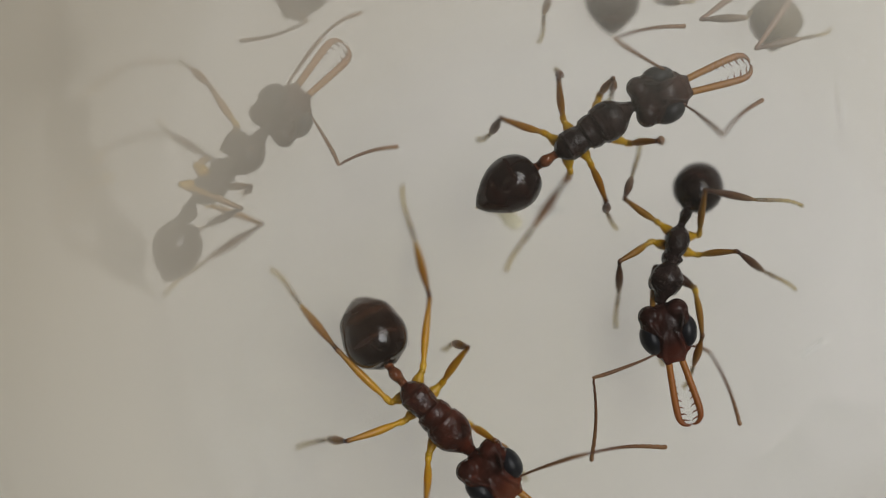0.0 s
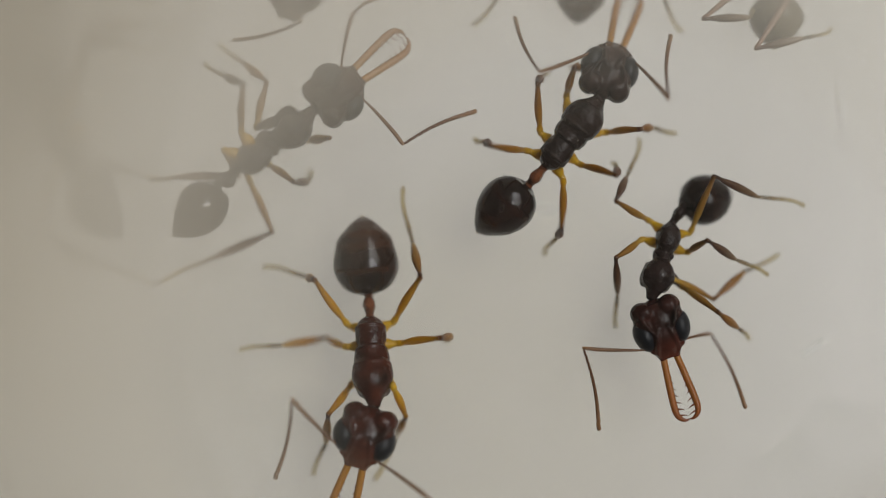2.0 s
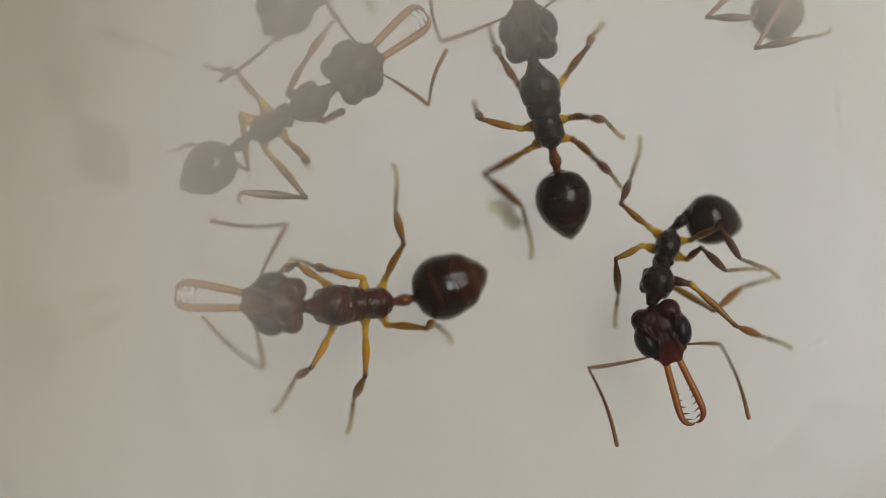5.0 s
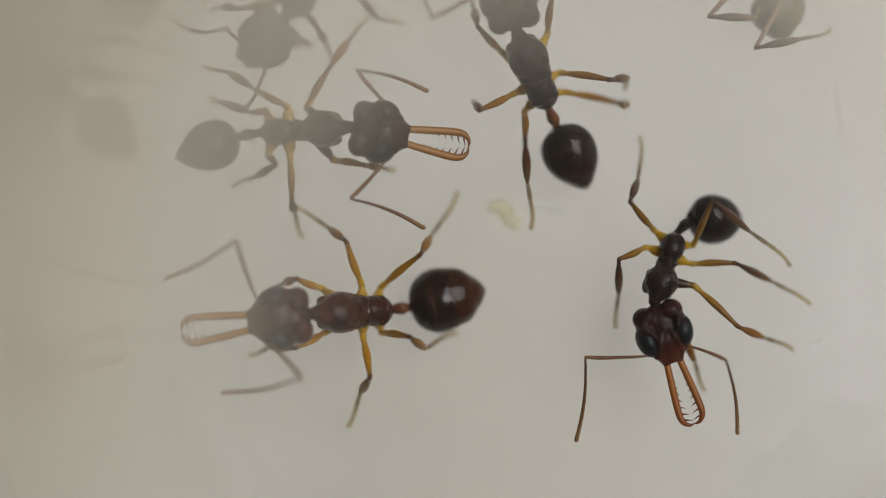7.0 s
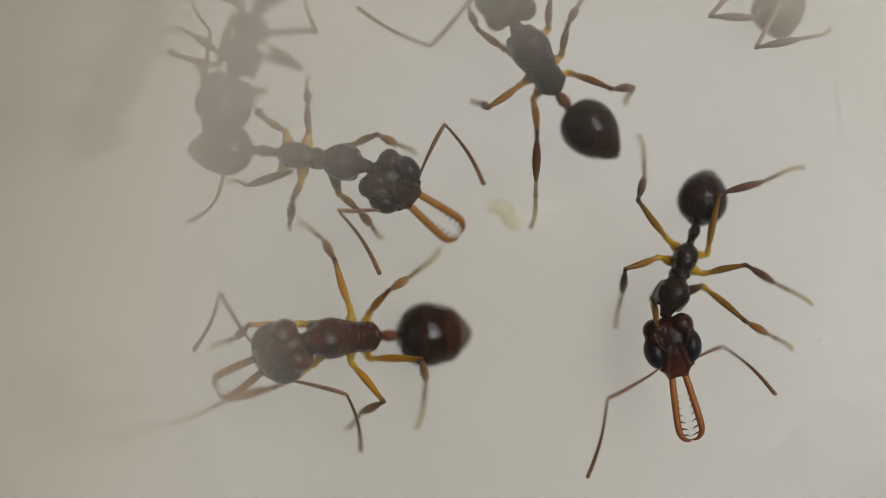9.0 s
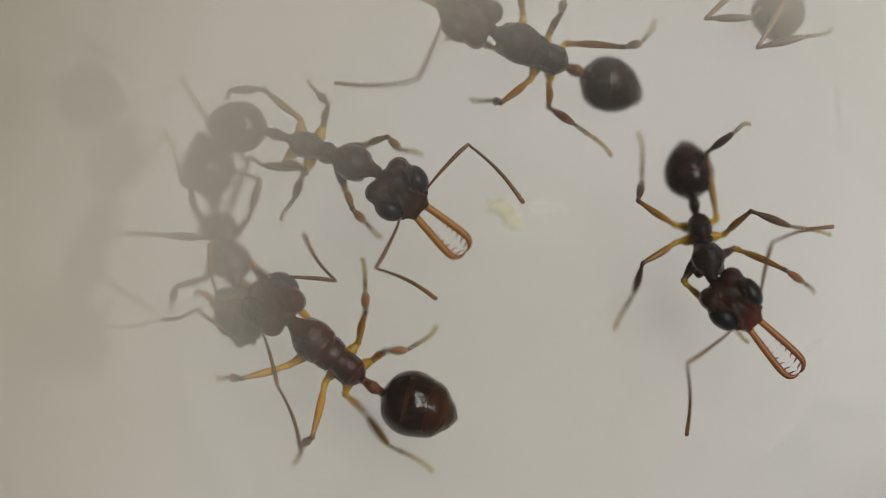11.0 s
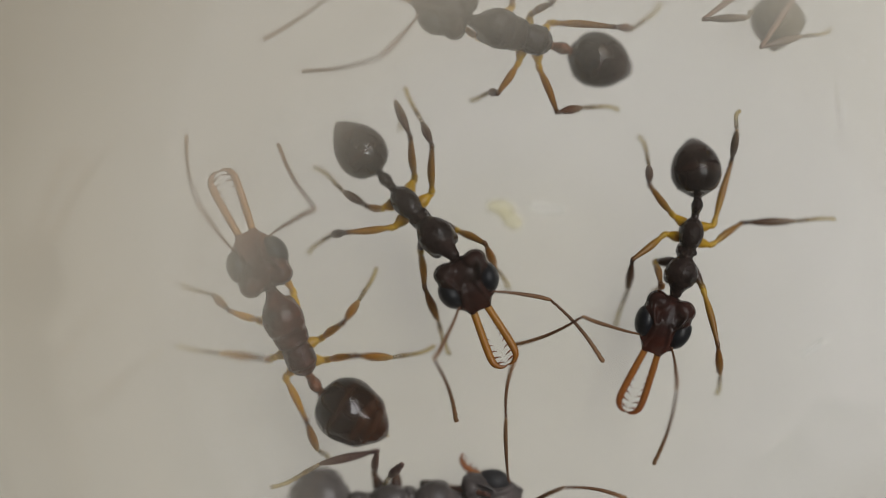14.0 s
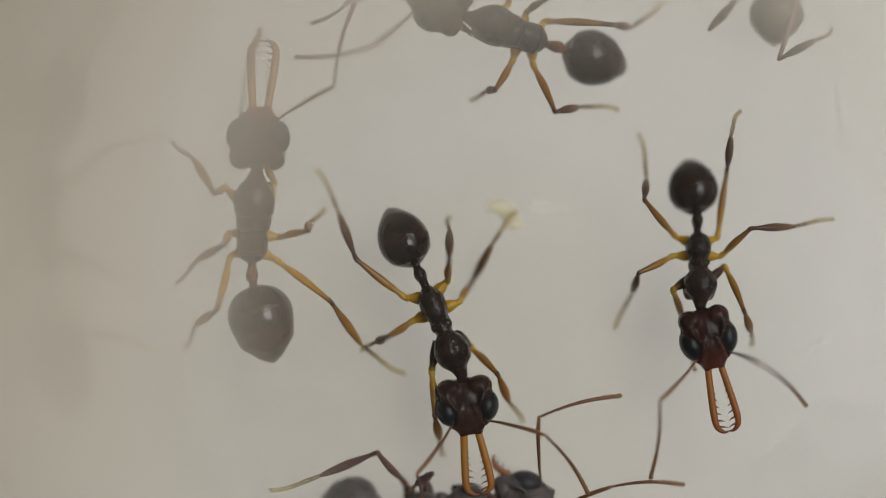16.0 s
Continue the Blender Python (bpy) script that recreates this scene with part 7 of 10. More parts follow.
    tr['mid_left'] += [(13, 1.05, 2.76, 1.72, 0.93, 2.88, 0.85, 0.52, 2.85, 0.17), (13.5, 1.02, 2.78, 1.72, 0.89, 2.9, 0.85, 0.52, 2.85, 0.15),
        (14, 0.99, 2.82, 1.76, 0.88, 2.94, 0.89, 0.52, 2.84, 0.19), (14.5, 0.96, 2.87, 1.79, 0.85, 2.97, 0.92, 0.52, 2.84, 0.2),
        (15.2, 0.95, 2.87, 1.8, 0.84, 2.97, 0.93, 0.52, 2.84, 0.21), (15.5, 0.94, 2.87, 1.8, 0.84, 2.97, 0.93, 0.52, 2.84, 0.21),
        (16, 0.94, 2.87, 1.8, 0.83, 2.97, 0.92, 0.52, 2.84, 0.2)]
    tr['mid_right'] = [(0, 2.96, 0.86, 1.86, 3.04, 0.69, 0.99, 3.31, 0.39, 0.31), (0.5, 2.97, 0.84, 1.89, 3.05, 0.67, 1.03, 3.3, 0.39, 0.32),
        (1, 2.99, 0.77, 1.83, 3.1, 0.65, 0.96, 3.31, 0.39, 0.23), (1.5, 3.05, 1.04, 1.92, 3.18, 1.12, 1.04, 3.28, 1, 0.26),
        (2, 3.13, 1.33, 1.98, 3.23, 1.48, 1.11, 3.23, 1.63, 0.33), (2.5, 3.19, 1.55, 1.98, 3.32, 1.67, 1.12, 3.21, 1.62, 0.33),
        (3, 3.2, 1.61, 1.98, 3.33, 1.59, 1.11, 3.18, 1.52, 0.33), (3.5, 3.26, 1.75, 1.93, 3.37, 1.64, 1.06, 3.18, 1.46, 0.3),
        (4, 2.37, 1.91, 2.2, 2.89, 1.83, 1.49, 3.34, 1.42, 0.98)]
    tr['mid_right'] += [(6.5, 3.17, 3.06, 1.61, 3.38, 3.18, 0.76, 3.5, 3.09, -0.02), (7, 3.08, 3.1, 1.52, 3.48, 3.22, 0.74, 3.51, 3.08, -0.04),
        (7.5, 2.6, 3.39, 0.01, 3.13, 3.23, 0.7, 3.74, 2.84, 0.37), (8, 2.48, 3.82, 1.95, 2.65, 4.31, 1.24, 2.78, 4.69, 0.55),
        (8.5, 2.22, 4.15, 1.84, 2.35, 4.57, 1.07, 2.42, 4.89, 0.34), (9, 2.26, 4.07, 1.94, 2.49, 4.49, 1.19, 2.67, 4.85, 0.51),
        (11.5, 2.1, 4.29, 2.04, 2.17, 4.6, 1.22, 2.18, 4.92, 0.49), (12, 2.1, 4.29, 2.04, 2.16, 4.6, 1.21, 2.18, 4.92, 0.48),
        (12.5, 2.05, 4.39, 2.03, 2.12, 4.66, 1.19, 2.15, 4.97, 0.46)]
    tr['mid_right'] += [(13, 2.02, 4.4, 2.05, 2.08, 4.67, 1.21, 2.11, 4.97, 0.48), (13.5, 1.99, 4.42, 2.06, 2.05, 4.67, 1.21, 2.07, 4.97, 0.48),
        (14, 1.97, 4.43, 2.04, 2.02, 4.69, 1.19, 2.04, 4.98, 0.45), (14.5, 1.94, 4.45, 2.02, 1.99, 4.7, 1.17, 2, 4.98, 0.43),
        (15.2, 1.9, 4.47, 2.04, 1.94, 4.71, 1.19, 1.95, 4.98, 0.44), (15.5, 1.88, 4.48, 2.04, 1.92, 4.71, 1.19, 1.92, 4.98, 0.44),
        (16, 1.85, 4.49, 2.04, 1.88, 4.72, 1.19, 1.89, 4.98, 0.44)]
    tr['hind_left'] = [(0, 1.03, 2.35, 2.17, 0.89, 2.14, 1.09, 0.66, 2.11, 0.1), (0.5, 1.03, 2.21, 2.23, 0.88, 2.09, 1.14, 0.66, 2.11, 0.15),
        (1, 0.99, 2.09, 2.25, 0.86, 2.15, 1.16, 0.65, 2.11, 0.16), (1.5, 0.93, 1.98, 2.11, 0.84, 2.08, 1.02, 0.64, 2.12, 0.02),
        (2, 0.83, 1.85, 2.28, 0.8, 1.99, 1.19, 0.62, 2.11, 0.2), (2.5, 0.94, 1.87, 2.34, 0.82, 1.96, 1.25, 0.69, 2.13, 0.25),
        (3, 1.74, 2.06, -0.17, 1.27, 1.17, 0.27, 0.87, 0.23, 0.25), (3.5, 1.49, 1.76, -0.21, 1.44, 0.81, 0.34, 1.49, -0.19, 0.15),
        (4, 1.3, 1.63, -0.21, 1.44, 0.58, 0.13, 1.67, -0.41, 0.12)]
    tr['hind_left'] += [(6.5, 1.47, 1.93, 2.1, 1.56, 1.24, 1.25, 1.65, 0.38, 0.71), (7, 1.48, 1.98, 2.05, 1.56, 1.25, 1.23, 1.65, 0.38, 0.71),
        (7.5, 1.53, 1.97, 2.04, 1.61, 1.21, 1.25, 1.65, 0.35, 0.7), (8, 1.51, 2.02, 2.03, 1.6, 1.2, 1.29, 1.65, 0.36, 0.73),
        (8.5, 1.5, 2.03, 1.96, 1.59, 1.21, 1.22, 1.65, 0.35, 0.68), (9, 1.7, 2.12, 1.95, 1.72, 1.27, 1.24, 1.64, 0.39, 0.74),
        (11.5, 1.97, 2.61, 2.09, 2.56, 2.57, 1.16, 3.39, 2.2, 0.7), (12, 2.2, 2.37, 1.84, 2.68, 2.57, 0.87, 3.38, 2.66, 0.13),
        (12.5, 2.16, 2.4, 1.82, 2.68, 2.57, 0.86, 3.36, 2.66, 0.11)]
    tr['hind_left'] += [(13, 2.14, 2.4, 1.84, 2.64, 2.57, 0.88, 3.35, 2.66, 0.15), (13.5, 2.11, 2.42, 1.84, 2.62, 2.59, 0.88, 3.35, 2.66, 0.17),
        (14, 2.07, 2.48, 1.84, 2.58, 2.64, 0.88, 3.34, 2.65, 0.21), (14.5, 2.07, 2.49, 1.8, 2.58, 2.66, 0.84, 3.35, 2.66, 0.17),
        (15.2, 2.05, 2.49, 1.82, 2.56, 2.65, 0.85, 3.34, 2.65, 0.2), (15.5, 2.05, 2.49, 1.82, 2.55, 2.65, 0.85, 3.34, 2.65, 0.21),
        (16, 2.04, 2.49, 1.79, 2.54, 2.66, 0.82, 3.34, 2.65, 0.2)]
    tr['hind_right'] = [(0, 2.34, 1.29, -0.22, 1.75, 0.44, 0.13, 1.21, -0.43, 0.04), (0.5, 2.09, 0.55, 2.23, 2.07, 0.37, 1.14, 1.92, -0.09, 0.25),
        (1, 2.13, 0.37, 2.13, 2.05, 0.26, 1.04, 1.92, -0.1, 0.1), (1.5, 2.05, 0.42, 2.04, 2.13, 0.27, 0.96, 1.93, -0.1, 0.03),
        (2, 2.13, 0.37, 2.15, 2.13, 0.22, 1.06, 1.95, -0.1, 0.11), (2.5, 2.38, 0.43, 2.07, 2.26, 0.32, 0.98, 1.93, -0.1, 0.11),
        (3, 2.68, 0.5, 2, 2.41, 0.21, 0.97, 2.17, 0.17, -0.01), (3.5, 3.06, 1.28, -0.07, 2.78, 0.48, 0.64, 2.47, -0.38, 0.2),
        (4, 2.72, 1.21, 2.41, 2.99, 1.17, 1.34, 3.43, 1.03, 0.43)]
    tr['hind_right'] += [(6.5, 3.06, 2.12, 1.83, 3.29, 1.68, 0.85, 3.48, 1.1, 0.03), (7, 3.42, 2.78, 0.1, 3.34, 2.64, 1.19, 3.51, 2.81, 0.19),
        (7.5, 3.42, 2.75, 0.02, 3.36, 2.61, 1.11, 3.5, 2.75, 0.12), (8, 3.43, 2.77, 0.03, 3.34, 2.65, 1.12, 3.52, 2.79, 0.12),
        (8.5, 3.39, 2.82, -0.01, 3.35, 2.82, 1.09, 3.53, 2.85, 0.09), (9, 3.06, 2.9, 1.88, 3.58, 3.02, 0.91, 3.53, 2.78, -0.08),
        (11.5, 3.37, 3.85, 1.64, 3.76, 4.06, 0.63, 4.16, 4.74, -0.01), (12, 3.35, 3.89, 1.59, 3.71, 4.04, 0.57, 4.17, 4.75, -0.02),
        (12.5, 3.27, 3.95, 1.59, 3.65, 4.13, 0.58, 4.19, 4.76, -0.03)]
    tr['hind_right'] += [(13, 3.26, 3.95, 1.62, 3.65, 4.13, 0.6, 4.17, 4.74, -0.02), (13.5, 3.23, 3.97, 1.64, 3.63, 4.13, 0.62, 4.16, 4.73, -0.01),
        (14, 3.16, 4.06, 1.59, 3.58, 4.16, 0.58, 4.18, 4.74, -0.02), (14.5, 3.29, 4.17, 1.05, 3.61, 4.34, 0.01, 4.04, 4.58, 0.9),
        (15.2, 3.25, 4.13, 1.23, 3.39, 4.11, 0.13, 4.21, 4.71, 0.18), (15.5, 3.12, 4.11, 1.55, 3.53, 4.19, 0.54, 4.19, 4.74, -0.02),
        (16, 3.09, 4.11, 1.55, 3.55, 4.19, 0.55, 4.19, 4.74, -0.02)]
    tr['feeler_left'] = [(0, 3.04, 3.75, 2.44, 4.48, 4.11, 1.27), (0.5, 2.57, 3.3, 2.27, 3.68, 4.26, 1.08), (1, 2.32, 3.14, 2, 2.65, 4.16, 0.45),
        (1.5, 2.21, 3, 2.35, 2.55, 4.19, 0.93), (2, 1.74, 3.18, 2.15, 1.35, 4.37, 0.74), (2.5, 1.27, 3.79, 2.58, 1.47, 5.2, 1.34),
        (3, 0.87, 3.67, 2.41, 0.5, 4.64, 0.83), (3.5, 0.63, 3.69, 2.5, 0.06, 4.7, 1.02), (4, 0.26, 3.31, 2.3, 0.1, 4.7, 1.04),
        (6.5, -0.35, 4.33, 2.67, -0.68, 5.38, 1.14), (7, -0.19, 4.06, 2.83, -0.41, 5.28, 1.41), (7.5, -0.24, 4.23, 2.92, -0.46, 5.28, 1.37),
        (8, -0.24, 4.16, 2.88, -0.88, 5.25, 1.48), (8.5, -0.23, 3.87, 2.75, -1.23, 4.84, 1.48)]
    tr['feeler_left'] += [(9, -0.22, 3.61, 2.43, -1.58, 4.45, 1.43), (11.5, -0.51, 2.88, 2.83, -2.04, 2.86, 1.73),
        (12, -0.69, 3.05, 2.81, -1.91, 3.88, 1.64), (12.5, -0.97, 3.24, 2.87, -2.26, 3.95, 1.7), (13, -1.14, 3.36, 2.8, -2.46, 4.19, 1.73),
        (13.5, -1.04, 3.29, 2.81, -2.58, 3.42, 1.72), (14, -1.08, 3.37, 2.89, -2.57, 3.24, 1.74), (14.5, -1.35, 3.57, 2.89, -2.79, 3.91, 1.72),
        (15.2, -1.43, 3.74, 2.91, -2.89, 4.25, 1.84), (15.5, -1.43, 3.73, 2.9, -2.93, 4.05, 1.82), (16, -1.24, 3.54, 2.94, -2.69, 3.5, 1.74)]
    tr['feeler_right'] = [(0, 4.92, 1.99, 2.84, 5.89, 2.74, 1.41), (0.5, 4.65, 2.02, 2.81, 5.92, 2.81, 1.65), (1, 4.9, 2.64, 2.5, 5.12, 3.82, 1.05),
        (1.5, 4.75, 2.93, 2.72, 5.14, 4.09, 1.29), (2, 4.03, 2.67, 2.41, 4.24, 3.98, 1.07), (2.5, 3.94, 3.65, 2.75, 3.64, 4.98, 1.45),
        (3, 3.52, 3.93, 2.7, 3.28, 4.7, 0.99), (3.5, 3.31, 3.92, 2.77, 3.15, 4.69, 1.05), (4, 2.71, 4.33, 2.92, 3.31, 5.25, 1.39),
        (6.5, 2, 4.84, 3.35, 2.22, 5.98, 1.86), (7, 1.96, 4.9, 3.34, 2.23, 6.02, 1.85), (7.5, 1.93, 4.97, 3.35, 2.23, 6.06, 1.84),
        (8, 1.9, 5.03, 3.35, 2.23, 6.1, 1.84), (8.5, 1.8, 5.07, 3.4, 2.22, 6.17, 1.94)]
    tr['feeler_right'] += [(9, 1.69, 5.11, 3.45, 2.21, 6.24, 2.03), (11.5, 0.15, 5.13, 3.33, -0.85, 6.01, 1.99),
        (12, -1.41, 4.83, 2.06, -2.8, 3.73, 1.41), (12.5, -1.5, 4.6, 2.19, -3.15, 3.76, 1.81), (13, -1.45, 5.08, 2.37, -2.62, 5.6, 0.99),
        (13.5, -1.46, 5.08, 2.44, -2.81, 5.33, 1.15), (14, -1.71, 4.86, 2.17, -3.24, 3.77, 2.05), (14.5, -1.76, 4.69, 2.1, -2.99, 3.25, 2.03),
        (15.2, -1.74, 4.48, 2.16, -2.77, 2.9, 2.07), (15.5, -1.82, 4.67, 1.99, -3.04, 3.24, 1.92), (16, -1.65, 4.43, 2.41, -2.47, 4.25, 0.73)]
    drive(ant_c, 1.04, tr, times)
    tr = {}
    tr['spine'] = [(0, 3.99, -0.98, 1.35, 4.42, 0.43, 1.17, 0), (0.5, 3.75, -0.93, 1.41, 4.26, 0.43, 1.11, 0),
        (1, 3.79, -0.93, 1.3, 4.24, 0.48, 1.22, 0), (1.5, 3.75, -0.9, 1.26, 4.22, 0.5, 1.26, 0), (2, 3.83, -0.91, 1.4, 4.26, 0.48, 1.12, 0),
        (2.5, 3.84, -0.93, 1.44, 4.27, 0.45, 1.09, 0), (3, 3.87, -0.9, 1.49, 4.32, 0.43, 1.04, 0), (3.5, 3.86, -0.95, 1.48, 4.32, 0.38, 1.04, 0),
        (4, 3.83, -1.03, 1.41, 4.31, 0.34, 1.11, 0), (6.5, 3.82, -0.97, 1.48, 4.22, 0.38, 1.04, 0), (7, 3.86, -1, 1.51, 4.36, 0.3, 1.01, 0),
        (7.5, 3.93, -1.12, 1.51, 4.47, 0.17, 1.01, 0)]
    tr['spine'] += [(8, 3.98, -1.23, 1.49, 4.54, 0.06, 1.03, 0), (8.5, 4.06, -1.23, 1.48, 4.57, 0.09, 1.04, 0),
        (9, 4.08, -1.23, 1.44, 4.6, 0.11, 1.08, 0), (11.5, 5.05, -0.4, 1.71, 4.78, 0.75, 0.81, 0), (12, 4.65, -0.46, 1.61, 4.82, 0.84, 0.91, 0),
        (12.5, 4.45, -0.72, 1.26, 4.74, 0.74, 1.26, 0), (13, 4.24, -0.8, 1.26, 4.66, 0.62, 1.26, 0), (13.5, 4.24, -0.86, 1.26, 4.64, 0.57, 1.26, 0),
        (14, 4.29, -0.86, 1.26, 4.66, 0.57, 1.26, 0), (14.5, 4.39, -0.8, 1.26, 4.74, 0.64, 1.26, 0), (15, 4.56, -0.82, 1.49, 4.75, 0.58, 1.03, 0),
        (15.5, 4.82, -0.98, 1.39, 4.78, 0.48, 1.13, 0)]
    tr['spine'] += [(16, 4.72, -1.07, 1.51, 4.75, 0.32, 1.01, 0)]
    tr['jaw'] = [(0, 4.61, -3.24, 1.35), (0.5, 4.53, -3.13, 1.41), (1, 4.53, -3.16, 1.3), (1.5, 4.45, -3.14, 1.26), (2, 4.56, -3.13, 1.4),
        (2.5, 4.71, -3.1, 1.44), (3, 4.95, -2.99, 1.49), (3.5, 4.79, -3.11, 1.48), (4, 4.72, -3.2, 1.41), (6.5, 4.6, -3.19, 1.48),
        (7, 4.63, -3.22, 1.51), (7.5, 4.5, -3.4, 1.51), (8, 4.44, -3.53, 1.49), (8.5, 4.51, -3.53, 1.48), (9, 4.61, -3.52, 1.44),
        (11.5, 6.69, -2.07, 1.71), (12, 4.77, -2.8, 1.61), (12.5, 3.72, -2.94, 1.14), (13, 3.36, -2.97, 1.07), (13.5, 3.36, -3.03, 1.13),
        (14, 3.41, -3.03, 1.12), (14.5, 3.62, -3.01, 1.09), (15, 4.64, -3.16, 1.49), (15.5, 5.3, -3.27, 1.39)]
    tr['jaw'] += [(16, 5.27, -3.35, 1.51)]
    tr['tail'] = [(0, 5.09, 1.59, 0.25), (0.5, 5.24, 1.37, 0.22), (1, 5.38, 1.23, 0.4), (1.5, 5.44, 1.15, 0.49), (2, 5.5, 1.1, 0.35),
        (2.5, 5.6, 0.93, 0.44), (3, 5.63, 0.82, 0.28), (3.5, 5.66, 0.75, 0.34), (4, 5.66, 0.53, 0.4), (6.5, 5.67, 0.38, 0.84), (7, 5.73, 0.56, 0.34),
        (7.5, 5.62, 0.94, 0.21), (8, 5.2, 1.31, 0.24), (8.5, 5.17, 1.45, 0.39), (9, 5.06, 1.54, 0.46), (11.5, 4.5, 2.21, 0.29),
        (12, 4.67, 2.38, 0.69), (12.5, 4.64, 2.29, 0.82), (13, 4.62, 2.21, 0.96), (13.5, 4.65, 2.11, 0.74), (14, 4.68, 2.12, 0.77),
        (14.5, 4.72, 2.18, 0.75), (15, 4.61, 2.09, 0.48), (15.5, 4.63, 1.94, 0.42)]
    tr['tail'] += [(16, 4.67, 1.75, 0.24)]
    tr['fore_left'] = [(0, 4.7, -0.74, 0.98, 4.73, -1.59, 1.69, 4.66, -2.16, 1.08, 4.56, -2.62, 0.41),
        (0.5, 4.45, -0.69, 0.88, 4.78, -1.1, 1.87, 5.02, -1.37, 1.11, 5.16, -1.58, 0.32),
        (1, 4.44, -0.78, 1.07, 5.17, -1.28, 1.75, 5.55, -1.56, 1.06, 5.82, -1.77, 0.31),
        (1.5, 4.36, -0.77, 1.17, 5.26, -1.37, 1.4, 5.71, -1.7, 0.77, 6.02, -1.96, 0.06),
        (2, 4.44, -0.68, 0.83, 5.03, -1.16, 1.64, 5.49, -1.47, 1.01, 5.82, -1.71, 0.3),
        (2.5, 4.51, -0.29, 0.87, 5, -1.08, 1.47, 5.55, -1.34, 0.9, 6.26, -1.71, 0.7),
        (3, 4.63, -0.39, 1, 5.42, -1.12, 1.28, 5.97, -1.41, 0.72, 6.69, -1.81, 0.65)]
    tr['fore_left'] += [(3.5, 4.64, -0.5, 1, 5.41, -1.23, 1.32, 5.95, -1.5, 0.74, 6.67, -1.88, 0.59),
        (4, 4.61, -0.64, 1.25, 5.39, -1.41, 1.42, 5.97, -1.63, 0.85, 6.63, -1.88, 0.42),
        (6.5, 4.56, -0.66, 1.24, 5.36, -1.42, 1.42, 5.93, -1.63, 0.84, 6.6, -1.89, 0.45),
        (7, 4.66, -0.68, 1.16, 5.42, -1.43, 1.47, 5.98, -1.65, 0.89, 6.62, -1.9, 0.43),
        (7.5, 4.75, -0.73, 1.12, 5.54, -1.4, 1.53, 6.09, -1.64, 0.95, 6.63, -1.9, 0.38),
        (8, 4.78, -0.74, 1.06, 5.54, -1.38, 1.55, 6.08, -1.63, 0.96, 6.63, -1.9, 0.4),
        (8.5, 4.83, -0.71, 0.98, 5.54, -1.35, 1.54, 6.08, -1.61, 0.94, 6.63, -1.9, 0.4)]
    tr['fore_left'] += [(9, 4.85, -0.69, 0.93, 5.55, -1.33, 1.52, 6.07, -1.59, 0.92, 6.63, -1.9, 0.39),
        (11.5, 5.55, 0.16, 1.07, 6.34, -0.25, 1.73, 6.77, -0.48, 1.04, 7.05, -0.66, 0.29),
        (12, 5.34, 0, 1.18, 5.8, -0.83, 1.76, 6.12, -1.07, 1.02, 6.31, -1.25, 0.24),
        (12.5, 5.07, -0.48, 1.14, 5.27, -1.36, 1.79, 5.45, -1.68, 1.03, 5.53, -1.93, 0.25),
        (13, 4.84, -0.64, 1.19, 5.02, -1.68, 1.55, 5.13, -2.29, 0.98, 5.2, -2.78, 0.33),
        (13.5, 4.82, -0.7, 1.19, 5, -1.78, 1.41, 5.15, -2.38, 0.84, 5.21, -2.73, 0.1),
        (14, 4.81, -0.72, 1.2, 5.04, -1.76, 1.52, 5.17, -2.34, 0.93, 5.22, -2.76, 0.22)]
    tr['fore_left'] += [(14.5, 5.04, -0.53, 0.9, 5.04, -1.26, 1.74, 5.1, -1.71, 1.04, 5.1, -2.06, 0.29),
        (15, 5.23, -0.5, 1.05, 5.59, -1.25, 1.78, 5.78, -1.58, 1.03, 5.88, -1.82, 0.25),
        (15.5, 5.43, -0.43, 0.97, 5.71, -1.25, 1.67, 5.97, -1.66, 0.99, 6.12, -1.95, 0.23),
        (16, 5.25, -0.32, 0.98, 5.5, -1.15, 1.68, 5.74, -1.55, 0.98, 5.88, -1.84, 0.22)]
    tr['fore_right'] = [(0, 3.97, -0.55, 0.67, 3.81, -1.22, 1.55, 3.95, -1.47, 0.76, 4.17, -2.2, 0.46),
        (0.5, 4.11, -0.56, 0.92, 5.06, -1.09, 0.71, 5.75, -0.69, 0.46, 6.54, -0.45, 0.36),
        (1, 4.16, -0.51, 0.94, 5.14, -0.98, 0.67, 5.86, -0.61, 0.46, 6.6, -0.25, 0.39),
        (1.5, 4.19, -0.37, 1.02, 5.28, -0.56, 0.95, 5.98, -0.21, 0.65, 6.54, 0.37, 0.46),
        (2, 4.19, -0.52, 1.21, 5.09, -0.95, 0.7, 5.7, -0.43, 0.47, 6.4, -0.1, 0.18),
        (2.5, 4.15, -0.64, 1.05, 4.87, -1.18, 0.39, 5.51, -0.69, 0.18, 6.05, -0.06, 0.22),
        (3, 4.16, -0.68, 1.12, 4.71, -1.64, 1.12, 5.15, -2.36, 1.12, 5.37, -2.67, 0.39)]
